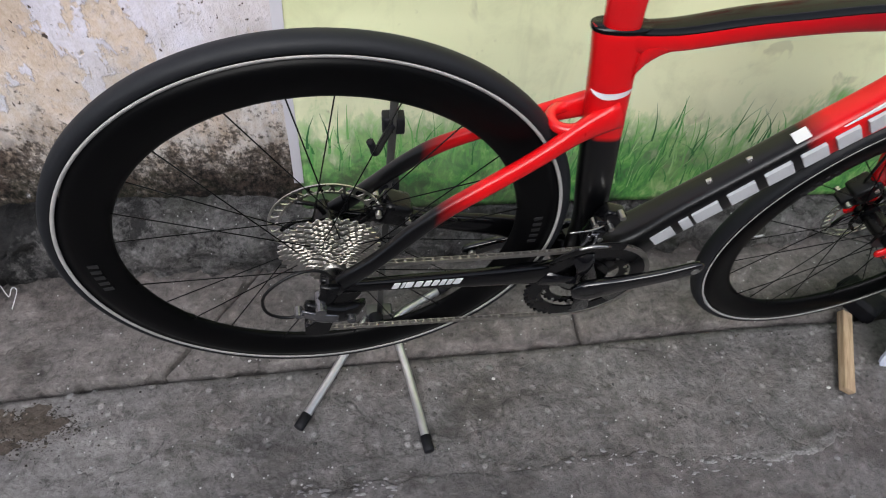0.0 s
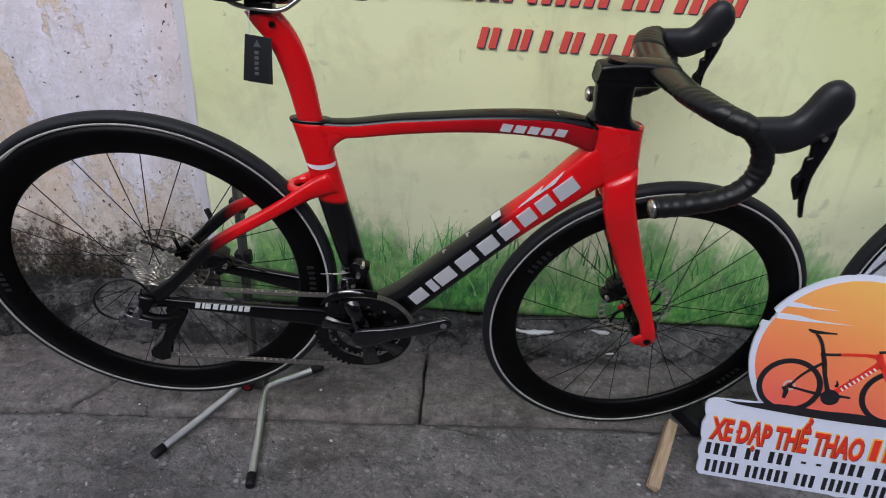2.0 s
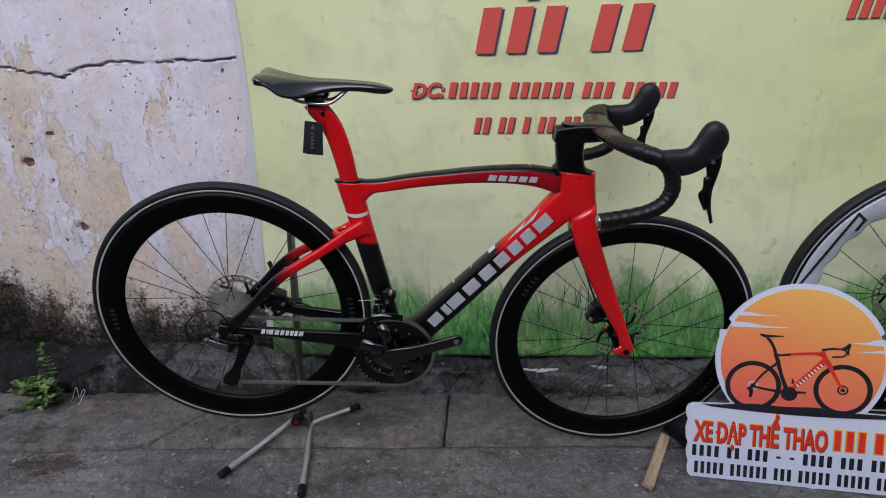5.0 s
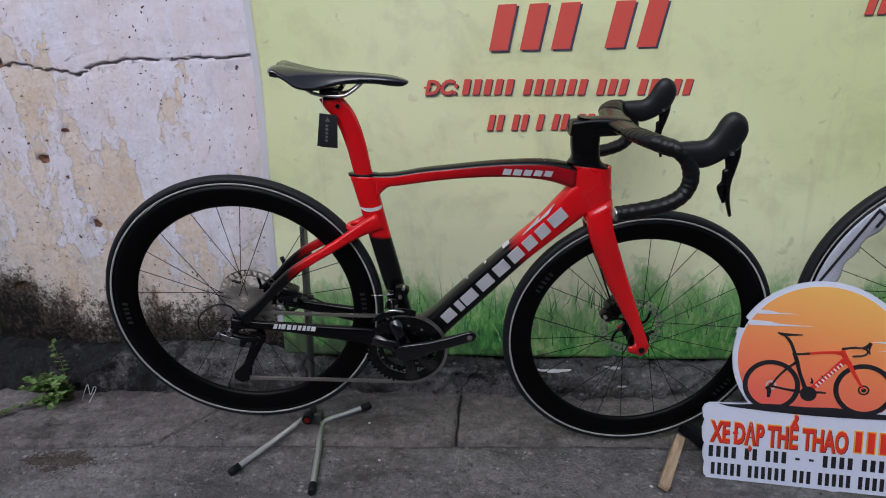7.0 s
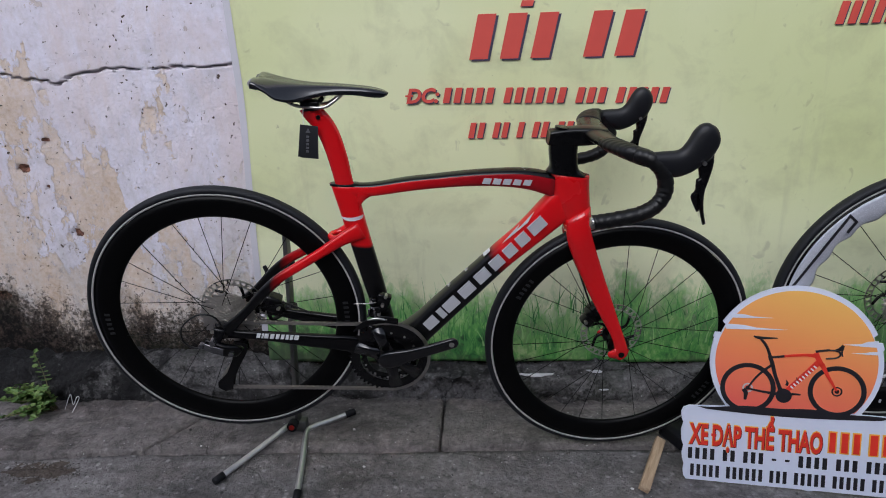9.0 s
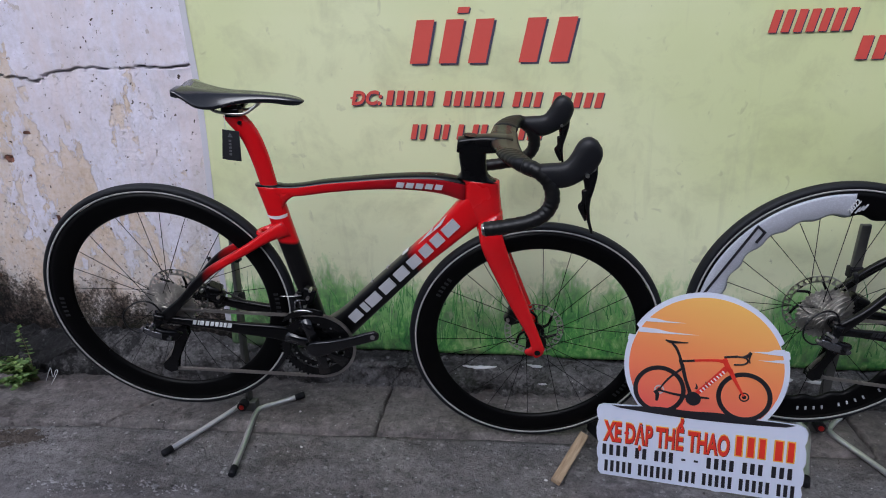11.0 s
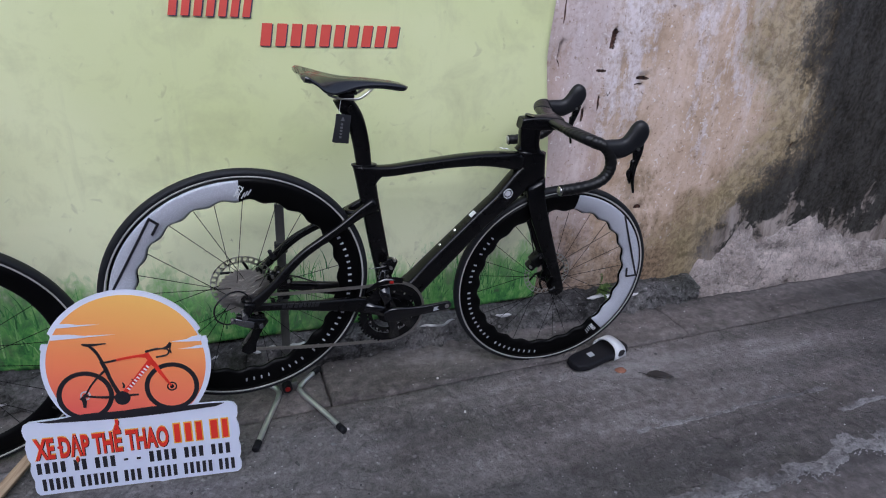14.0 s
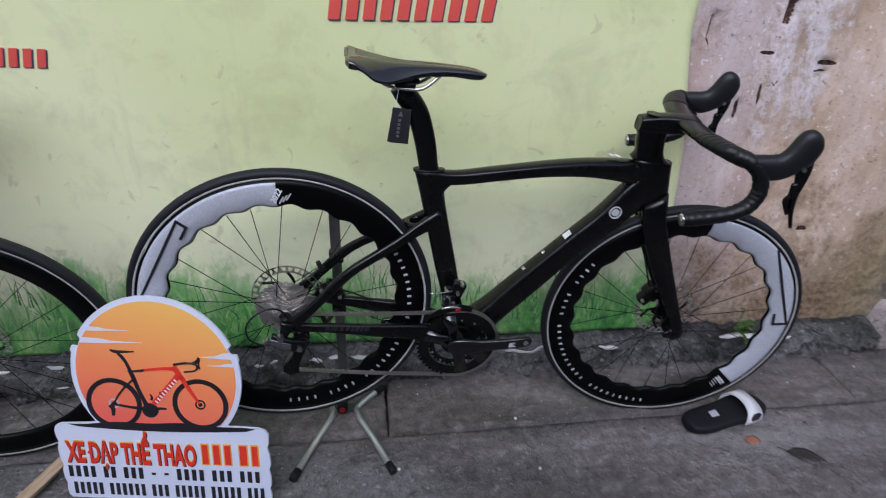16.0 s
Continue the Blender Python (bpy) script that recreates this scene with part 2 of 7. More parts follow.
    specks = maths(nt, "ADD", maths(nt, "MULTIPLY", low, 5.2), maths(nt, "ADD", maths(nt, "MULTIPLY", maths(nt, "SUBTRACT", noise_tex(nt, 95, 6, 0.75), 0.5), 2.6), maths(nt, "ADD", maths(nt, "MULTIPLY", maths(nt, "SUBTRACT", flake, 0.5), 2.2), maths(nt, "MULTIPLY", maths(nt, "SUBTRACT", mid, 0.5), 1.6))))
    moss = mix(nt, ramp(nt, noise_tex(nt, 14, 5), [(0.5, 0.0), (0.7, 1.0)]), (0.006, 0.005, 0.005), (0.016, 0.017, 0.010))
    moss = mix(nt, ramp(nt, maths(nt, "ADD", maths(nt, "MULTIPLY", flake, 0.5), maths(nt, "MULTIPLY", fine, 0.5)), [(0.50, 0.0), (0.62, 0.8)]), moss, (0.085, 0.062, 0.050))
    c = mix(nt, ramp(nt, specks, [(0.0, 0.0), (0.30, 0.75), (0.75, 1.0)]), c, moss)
    nt.links.new(c, b.inputs["Base Color"])
    b.inputs["Roughness"].default_value = 0.88
    b.inputs["Specular IOR Level"].default_value = 0.2
    h = maths(nt, "ADD", maths(nt, "MULTIPLY", ramp(nt, maths(nt, "MAXIMUM", ramp(nt, peel, [(0.590, 0.0), (0.606, 1.0)]), lost), [(0.0, 1.0), (1.0, 0.0)]), 0.45), maths(nt, "ADD", maths(nt, "MULTIPLY", fine, 0.9), maths(nt, "SUBTRACT", maths(nt, "MULTIPLY", tiny, 0.4), maths(nt, "ADD", maths(nt, "ADD", pock, maths(nt, "MULTIPLY", pit, 2.0)), maths(nt, "MULTIPLY", chip, 0.6)))))
    bump(nt, b, h, 0.8, 0.006)
    return m


def plaster_right():
    """Tan plaster under torn pink and lilac paint, brown and mossy towards the foot, black mould at one end."""
    m, nt, b = material("stained_ochre_plaster")
    tall = coords(nt, (1.2, 1.0, 0.34))
    big = noise_tex(nt, 2.6, 7, 0.6, 0.35, tall)
    mid = noise_tex(nt, 11, 8, 0.7, 0.3, tall)
    blotch = noise_tex(nt, 6.5, 8, 0.68, 0.4)
    flake = noise_tex(nt, 24, 7, 0.7, 0.35)
    fine = noise_tex(nt, 60, 8, 0.7)
    x, z = axis(nt, 0), axis(nt, 2)
    pink = ramp(nt, big, [(0.38, (0.55, 0.47, 0.465)), (0.50, (0.49, 0.385, 0.355)), (0.62, (0.40, 0.295, 0.245))])
    ochre = ramp(nt, maths(nt, "ADD", maths(nt, "MULTIPLY", big, 0.5), maths(nt, "MULTIPLY", blotch, 0.5)), [(0.38, (0.63, 0.52, 0.46)), (0.47, (0.57, 0.44, 0.355)), (0.55, (0.48, 0.355, 0.26)), (0.62, (0.36, 0.255, 0.175))])
    step = ramp(nt, maths(nt, "ADD", maths(nt, "SUBTRACT", x, 1.94), maths(nt, "MULTIPLY", maths(nt, "SUBTRACT", mid, 0.5), 0.35)), [(0.40, 0.0), (0.46, 1.0)])
    c = mix(nt, step, pink, ochre)
    # lilac paint left in long torn streaks, more of it high up
    torn = maths(nt, "ADD", maths(nt, "ADD", maths(nt, "MULTIPLY", mid, 0.44), maths(nt, "ADD", maths(nt, "MULTIPLY", big, 0.34), maths(nt, "MULTIPLY", flake, 0.22))), maths(nt, "MULTIPLY", maths(nt, "SUBTRACT", z, 0.78), 0.16))
    paint = maths(nt, "MULTIPLY", ramp(nt, torn, [(0.525, 0.0), (0.555, 0.5), (0.60, 0.8)]), ramp(nt, step, [(0.0, 0.45), (1.0, 1.0)]))
    c = mix(nt, paint, c, mix(nt, ramp(nt, fine, [(0.4, 0.0), (0.6, 1.0)]), (0.60, 0.535, 0.55), (0.73, 0.69, 0.74)))
    drip = noise_tex(nt, 22, 7, 0.65, 0.15, coords(nt, (1.0, 1.0, 0.16)))
    c = mix(nt, ramp(nt, drip, [(0.56, 0.0), (0.70, 0.36)]), c, (0.40, 0.29, 0.21))
    c = mix(nt, ramp(nt, drip, [(0.34, 0.30), (0.44, 0.0)]), c, (0.68, 0.60, 0.58))
    # pale and dark chips
    chips = noise_tex(nt, 62, 3, 0.5, 0.4)
    c = mix(nt, ramp(nt, chips, [(0.655, 0.0), (0.675, 0.8)]), c, (0.74, 0.70, 0.70))
    c = mix(nt, ramp(nt, chips, [(0.315, 0.7), (0.335, 0.0)]), c, (0.24, 0.165, 0.12))
    c = mix(nt, ramp(nt, flake, [(0.36, 0.40), (0.46, 0.0)]), c, (0.38, 0.27, 0.19))
    c = mix(nt, ramp(nt, fine, [(0.34, 0.35), (0.5, 0.0)]), c, (0.28, 0.20, 0.14))
    pock = ramp(nt, noise_tex(nt, 46, 2, 0.4, 0.5, tall), [(0.765, 0.0), (0.785, 0.9)])
    c = mix(nt, pock, c, (0.08, 0.06, 0.05))
    # green-brown damp that climbs out of the foot
    damp = maths(nt, "ADD", maths(nt, "MULTIPLY", maths(nt, "SUBTRACT", 0.56, z), 1.9), maths(nt, "ADD", maths(nt, "MULTIPLY", maths(nt, "SUBTRACT", blotch, 0.5), 3.0), maths(nt, "MULTIPLY", maths(nt, "SUBTRACT", mid, 0.5), 2.2)))
    damp = maths(nt, "MULTIPLY", ramp(nt, damp, [(0.0, 0.0), (0.55, 0.78)]), ramp(nt, maths(nt, "SUBTRACT", x, 2.0), [(0.36, 0.25), (0.60, 1.0)]))
    c = mix(nt, damp, c, mix(nt, ramp(nt, fine, [(0.4, 0.0), (0.6, 1.0)]), (0.155, 0.115, 0.065), (0.345, 0.26, 0.17)))
    rise = ramp(nt, z, [(0.28, 0.0), (0.42, 0.30), (0.60, 0.85), (0.80, 1.0), (1.0, 0.60)])
    edge = maths(nt, "ADD", maths(nt, "MULTIPLY", rise, 0.42), 2.93)
    blot = noise_tex(nt, 4.5, 8, 0.72, 0.5, coords(nt, (1.0, 1.0, 0.7)))
    mould = maths(nt, "MULTIPLY", maths(nt, "SUBTRACT", x, edge), 5.5)
    mould = maths(nt, "ADD", mould, maths(nt, "ADD", maths(nt, "MULTIPLY", maths(nt, "SUBTRACT", blot, 0.5), 3.6), maths(nt, "ADD", maths(nt, "MULTIPLY", maths(nt, "SUBTRACT", fine, 0.5), 2.4), maths(nt, "MULTIPLY", maths(nt, "SUBTRACT", flake, 0.5), 1.6))))
    halo = maths(nt, "ADD", mould, 1.5)
    c = mix(nt, ramp(nt, halo, [(0.10, 0.0), (1.3, 0.78)]), c, mix(nt, ramp(nt, flake, [(0.42, 0.0), (0.58, 1.0)]), (0.135, 0.110, 0.055), (0.36, 0.29, 0.17)))
    mc = mix(nt, ramp(nt, maths(nt, "ADD", maths(nt, "MULTIPLY", fine, 0.5), maths(nt, "MULTIPLY", mid, 0.5)), [(0.42, 0.0), (0.60, 1.0)]), (0.0045, 0.0045, 0.005), (0.050, 0.049, 0.048))
    c = mix(nt, ramp(nt, mould, [(0.10, 0.0), (0.50, 0.70), (1.0, 0.96)]), c, mc)
    # pale smears of cement above the foot
    smear = maths(nt, "ADD", maths(nt, "MULTIPLY", maths(nt, "SUBTRACT", 0.30, z), 3.4), maths(nt, "MULTIPLY", maths(nt, "SUBTRACT", noise_tex(nt, 6, 7, 0.68, 0.3), 0.5), 4.5))
    smear = maths(nt, "MULTIPLY", ramp(nt, smear, [(0.0, 0.0), (0.3, 0.8)]), ramp(nt, maths(nt, "SUBTRACT", x, 2.3), [(0.60, 0.0), (0.85, 1.0)]))
    c = mix(nt, smear, c, mix(nt, ramp(nt, mid, [(0.4, 0.0), (0.6, 1.0)]), (0.20, 0.165, 0.145), (0.44, 0.38, 0.35)))
    soil = maths(nt, "ADD", maths(nt, "MULTIPLY", maths(nt, "SUBTRACT", 0.36, z), 2.4), maths(nt, "MULTIPLY", maths(nt, "SUBTRACT", noise_tex(nt, 7, 8, 0.7, 0.4), 0.5), 3.2))
    soil = maths(nt, "MULTIPLY", ramp(nt, soil, [(0.0, 0.0), (0.5, 0.75)]), ramp(nt, maths(nt, "SUBTRACT", 3.3, x), [(0.35, 0.0), (0.6, 1.0)]))
    c = mix(nt, soil, c, mix(nt, ramp(nt, fine, [(0.4, 0.0), (0.6, 1.0)]), (0.085, 0.058, 0.036), (0.31, 0.21, 0.135)))
    pit = hole_mask(nt, HOLES_RIGHT, fine)
    c = mix(nt, pit, c, mix(nt, ramp(nt, fine, [(0.4, 0.0), (0.6, 1.0)]), (0.018, 0.014, 0.013), (0.13, 0.065, 0.048)))
    nt.links.new(c, b.inputs["Base Color"])
    b.inputs["Roughness"].default_value = 0.88
    b.inputs["Specular IOR Level"].default_value = 0.2
    layers = maths(nt, "ADD", maths(nt, "MULTIPLY", paint, 0.5), maths(nt, "ADD", maths(nt, "MULTIPLY", flake, 0.7), maths(nt, "MULTIPLY", fine, 0.8)))
    bump(nt, b, maths(nt, "SUBTRACT", layers, maths(nt, "ADD", pock, maths(nt, "MULTIPLY", pit, 2.0))), 0.8, 0.006)
    return m


def concrete(name, dark, light, wet=0.5, grit=1.0, moss=0.0, cracks=0.6, stain=0.5, dark_from=None, relief=0.007, earth=0.0):
    """Old lane concrete: blotches, exposed grit, hair cracks and damp patches."""
    m, nt, b = material(name)
    big = noise_tex(nt, 1.9, 7, 0.62, 0.6)
    mid = noise_tex(nt, 9, 8, 0.7, 0.3)
    flake = noise_tex(nt, 30, 8, 0.72, 0.4)
    fine = noise_tex(nt, 120, 7, 0.72)
    base = maths(nt, "ADD", maths(nt, "MULTIPLY", big, 0.28), maths(nt, "ADD", maths(nt, "MULTIPLY", mid, 0.22), maths(nt, "ADD", maths(nt, "MULTIPLY", flake, 0.22), maths(nt, "MULTIPLY", fine, 0.28))))
    mean = tuple((d + l) / 2 for d, l in zip(dark, light))
    c = ramp(nt, base, [(0.41, dark), (0.50, mean), (0.58, light)])
    c = mix(nt, maths(nt, "MULTIPLY", ramp(nt, noise_tex(nt, 5.5, 8, 0.72, 0.6, coords(nt, (0.45, 1.0, 1.0))), [(0.50, 0.0), (0.60, 1.0)]), stain), c, tuple(d * 0.45 for d in dark))
    c = mix(nt, maths(nt, "MULTIPLY", ramp(nt, noise_tex(nt, 38, 6, 0.7, 0.5), [(0.35, 1.0), (0.45, 0.0)]), 0.35 + 0.5 * stain), c, tuple(d * 0.35 for d in dark))
    c = mix(nt, maths(nt, "MULTIPLY", ramp(nt, flake, [(0.60, 0.0), (0.68, 1.0)]), 0.5), c, tuple(min(1, l * 1.5) for l in light))
    ridge = ramp(nt, noise_tex(nt, 8, 7, 0.7, 0.3, coords(nt, (0.14, 1.0, 1.0))), [(0.54, 0.0), (0.62, 0.4)])
    c = mix(nt, maths(nt, "MULTIPLY", ridge, ramp(nt, flake, [(0.40, 0.2), (0.60, 1.0)])), c, tuple(min(1, l * 1.35) for l in light))
    v = nd(nt, "TexVoronoi", Scale=58.0)
    nt.links.new(coords(nt), v.inputs["Vector"])
    pick = nd(nt, "SeparateColor")
    nt.links.new(v.outputs["Color"], pick.inputs[0])
    stone = maths(nt, "MULTIPLY", ramp(nt, v.outputs["Distance"], [(0.22, 1.0), (0.46, 0.0)]), ramp(nt, pick.outputs[0], [(0.60, 0.0), (0.80, 1.0)]))
    stones = mix(nt, ramp(nt, pick.outputs[1], [(0.0, 0.0), (0.6, 0.4), (1.0, 1.0)]), tuple(d * 0.8 for d in dark), tuple(min(1, l * 2.0) for l in light))
    c = mix(nt, maths(nt, "MULTIPLY", stone, 0.5 * grit), c, stones)
    if earth:
        # brown silt trodden into the lane, drawn out along it
        silt = noise_tex(nt, 2.4, 8, 0.7, 0.5, coords(nt, (0.45, 1.0, 1.0)))
        c = mix(nt, maths(nt, "MULTIPLY", ramp(nt, silt, [(0.44, 0.0), (0.60, 1.0)]), earth), c, mix(nt, ramp(nt, flake, [(0.40, 0.0), (0.60, 1.0)]), tuple(q * k for q, k in zip(dark, (0.75, 0.66, 0.62))), tuple(q * k for q, k in zip(light, (0.80, 0.70, 0.66)))))
        # dry: slightly darkens the lane towards its low-x end
        dry = ramp(nt, maths(nt, "ADD", maths(nt, "MULTIPLY", axis(nt, 0), 0.25), maths(nt, "MULTIPLY", maths(nt, "SUBTRACT", big, 0.5), 0.8)), [(0.0, 1.0), (0.30, 0.0)])
        c = mix(nt, maths(nt, "MULTIPLY", dry, 0.06), c, tuple(q * 0.35 for q in dark))
    if earth:
        # silt smeared smooth in long bands where the lane is trodden most
        band = noise_tex(nt, 4.2, 7, 0.62, 0.35, coords(nt, (0.13, 1.0, 1.0)))
        along = maths(nt, "MULTIPLY", axis(nt, 0), 0.3)
        trod = ramp(nt, maths(nt, "ADD", along, maths(nt, "MULTIPLY", maths(nt, "SUBTRACT", mid, 0.5), 0.6)), [(0.20, 0.10), (0.62, 0.66)])
        # band tones also darken steadily beyond x of about 2.1
        band = maths(nt, "SUBTRACT", band, maths(nt, "MULTIPLY", maths(nt, "MAXIMUM", maths(nt, "SUBTRACT", along, 0.64), 0.0), 0.24))
        tone = ramp(nt, maths(nt, "ADD", maths(nt, "MULTIPLY", band, 0.72), maths(nt, "MULTIPLY", flake, 0.28)), [(0.40, (0.055, 0.048, 0.045)), (0.47, (0.130, 0.113, 0.106)), (0.53, (0.225, 0.198, 0.190)), (0.60, (0.40, 0.37, 0.365))])
        c = mix(nt, trod, c, tone)
    vf = nd(nt, "TexVoronoi", Scale=150.0)
    nt.links.new(coords(nt), vf.inputs["Vector"])
    spot = nd(nt, "SeparateColor")
    nt.links.new(vf.outputs["Color"], spot.inputs[0])
    fleck = maths(nt, "MULTIPLY", ramp(nt, vf.outputs["Distance"], [(0.20, 1.0), (0.36, 0.0)]), ramp(nt, spot.outputs[0], [(0.98, 0.0), (0.985, 1.0)]))
    c = mix(nt, maths(nt, "MULTIPLY", fleck, 0.8), c, tuple(min(0.7, l * 2.6) for l in light))
    # hair cracks
    warp = nd(nt, "TexNoise", Scale=3.0, Detail=5.0)
    src = coords(nt)
    nt.links.new(src, warp.inputs["Vector"])
    add = nt.nodes.new("ShaderNodeVectorMath")
    add.operation = "MULTIPLY_ADD"
    nt.links.new(warp.outputs["Color"], add.inputs[0])
    add.inputs[1].default_value = (0.45, 0.45, 0.45)
    nt.links.new(src, add.inputs[2])
    vc = nd(nt, "TexVoronoi", Scale=1.9)
    vc.feature = "DISTANCE_TO_EDGE"
    nt.links.new(add.outputs[0], vc.inputs["Vector"])
    line = maths(nt, "MULTIPLY", ramp(nt, vc.outputs["Distance"], [(0.004, 1.0), (0.012, 0.0)]), ramp(nt, mid, [(0.44, 0.0), (0.54, cracks)]))
    c = mix(nt, line, c, tuple(d * 0.25 for d in dark))
    if moss:
        c = mix(nt, maths(nt, "MULTIPLY", ramp(nt, noise_tex(nt, 5, 7, 0.65), [(0.52, 0.0), (0.66, 1.0)]), moss), c, (0.026, 0.036, 0.014))
    if dark_from is not None:
        # ragged darkening to near black that begins at one spot along the wall
        black_mix = maths(nt, "ADD", maths(nt, "MULTIPLY", maths(nt, "SUBTRACT", dark_from, axis(nt, 0)), 2.5), maths(nt, "ADD", maths(nt, "MULTIPLY", maths(nt, "SUBTRACT", mid, 0.5), 5.5), maths(nt, "MULTIPLY", maths(nt, "SUBTRACT", flake, 0.5), 3.5)))
        c = mix(nt, ramp(nt, black_mix, [(0.0, 0.0), (0.6, 0.9)]), c, (0.008, 0.008, 0.009))
        b.inputs["Specular IOR Level"].default_value = 0.25
    nt.links.new(c, b.inputs["Base Color"])
    damp = ramp(nt, maths(nt, "ADD", maths(nt, "MULTIPLY", big, 0.6), maths(nt, "MULTIPLY", mid, 0.4)), [(0.42, 0.32 + 0.45 * (1 - wet)), (0.58, 0.8)])
    nt.links.new(damp, b.inputs["Roughness"])
    h = maths(nt, "ADD", maths(nt, "MULTIPLY", flake, 1.0), maths(nt, "ADD", maths(nt, "MULTIPLY", fine, 0.8), maths(nt, "MULTIPLY", stone, 0.3 * grit)))
    bump(nt, b, maths(nt, "SUBTRACT", h, line), 0.9, relief)
    return m


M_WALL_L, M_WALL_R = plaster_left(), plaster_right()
M_STREET = concrete("damp_street_concrete", (0.092, 0.086, 0.086), (0.355, 0.340, 0.340), 0.8, 1.3, 0.22, 0.3, 0.65, None, 0.012, 0.55)
M_SLAB = concrete("gutter_slab_concrete", (0.085, 0.077, 0.074), (0.325, 0.297, 0.288), 0.6, 0.4, 0.22, 0.25, 0.75, None, 0.011, 0.4)
M_PLINTH = concrete("dark_mossy_concrete", (0.045, 0.043, 0.043), (0.335, 0.322, 0.322), 0.5, 0.7, 0.45, 0.6, 0.8, -0.95, 0.018)
M_RUBBLE = concrete("pale_broken_render", (0.19, 0.160, 0.145), (0.62, 0.535, 0.50), 0.1, 0.2, 0.10, 0.3, 0.55, None, 0.016)
M_SCREED = concrete("smooth_wet_screed", (0.086, 0.081, 0.083), (0.275, 0.262, 0.268), 0.9, 0.5, 0.0, 0.2, 0.6, None, 0.007, 0.6)
M_RIDGE = concrete("worn_mortar", (0.13, 0.122, 0.122), (0.44, 0.425, 0.425), 0.5, 0.5, 0.0, 0.0, 0.6, None, 0.009)
M_PALE = concrete("worn_pale_screed", (0.20, 0.195, 0.20), (0.52, 0.51, 0.52), 0.5, 0.3)


def banner_vinyl():
    """Yellow-green printed vinyl, greener towards its printed meadow, with smudges and scuffs."""
    m, nt, b = material("printed_banner_vinyl")
    big = noise_tex(nt, 1.3, 4, 0.5)
    mid = noise_tex(nt, 7, 7, 0.65, 0.4)
    c = mix(nt, ramp(nt, big, [(0.35, 0.0), (0.65, 1.0)]), (0.61, 0.66, 0.335), (0.70, 0.73, 0.44))
    z = axis(nt, 2)
    c = mix(nt, ramp(nt, z, [(0.36, 1.0), (0.72, 0.0)]), c, (0.79, 0.815, 0.56))
    clump = maths(nt, "ADD", z, maths(nt, "MULTIPLY", maths(nt, "SUBTRACT", noise_tex(nt, 5, 6, 0.65, 0.0, coords(nt, (1.0, 1.0, 0.35))), 0.5), -0.62))
    reed = noise_tex(nt, 40, 6, 0.66, 0.8, coords(nt, (1.0, 1.0, 0.50)))
    tuft = noise_tex(nt, 13, 6, 0.65, 0.6, coords(nt, (0.8, 1.0, 1.1)))
    green = ramp(nt, maths(nt, "ADD", maths(nt, "MULTIPLY", reed, 0.6), maths(nt, "MULTIPLY", tuft, 0.4)), [(0.36, (0.020, 0.10, 0.030)), (0.44, (0.055, 0.24, 0.060)), (0.53, (0.15, 0.43, 0.10)), (0.63, (0.42, 0.62, 0.26))])
    clump = maths(nt, "ADD", clump, maths(nt, "MULTIPLY", maths(nt, "SUBTRACT", reed, 0.5), -0.28))
    c = mix(nt, ramp(nt, clump, [(0.16, 1.0), (0.28, 0.85), (0.38, 0.0)]), c, green)
    c = mix(nt, maths(nt, "MULTIPLY", ramp(nt, mid, [(0.50, 0.0), (0.72, 1.0)]), 0.42), c, (0.40, 0.41, 0.235))
    c = mix(nt, maths(nt, "MULTIPLY", ramp(nt, noise_tex(nt, 34, 5, 0.6), [(0.70, 0.0), (0.74, 1.0)]), 0.55), c, (0.28, 0.28, 0.18))
    drip = ramp(nt, noise_tex(nt, 16, 6, 0.6, 0.2, coords(nt, (1.0, 1.0, 0.12))), [(0.60, 0.0), (0.75, 0.35)])
    c = mix(nt, drip, c, (0.44, 0.45, 0.28))
    spots = ramp(nt, noise_tex(nt, 19, 3, 0.5, 0.6), [(0.665, 0.0), (0.72, 0.28)])
    c = mix(nt, spots, c, (0.26, 0.25, 0.16))
    # ragged grey-green darkening along the bottom edge, strongest at one end
    low_dark = maths(nt, "ADD", maths(nt, "MULTIPLY", maths(nt, "SUBTRACT", 0.165, z), 7.0), maths(nt, "ADD", maths(nt, "MULTIPLY", maths(nt, "SUBTRACT", noise_tex(nt, 16, 7, 0.7, 0.3), 0.5), 3.0), maths(nt, "MULTIPLY", maths(nt, "SUBTRACT", -0.15, axis(nt, 0)), 1.2)))
    c = mix(nt, ramp(nt, low_dark, [(0.0, 0.0), (0.6, 0.8)]), c, (0.055, 0.062, 0.045))
    nt.links.new(c, b.inputs["Base Color"])
    b.inputs["Roughness"].default_value = 0.5
    bump(nt, b, maths(nt, "ADD", mid, maths(nt, "MULTIPLY", big, 3.0)), 0.25, 0.006)
    return m


M_BANNER = banner_vinyl()


def island(name, stops, rough=0.5):
    m, nt, b = material(name)
    g = nd(nt, "NewGeometry")
    nt.links.new(ramp(nt, g.outputs["Random Per Island"], stops), b.inputs["Base Color"])
    b.inputs["Roughness"].default_value = rough
    return m


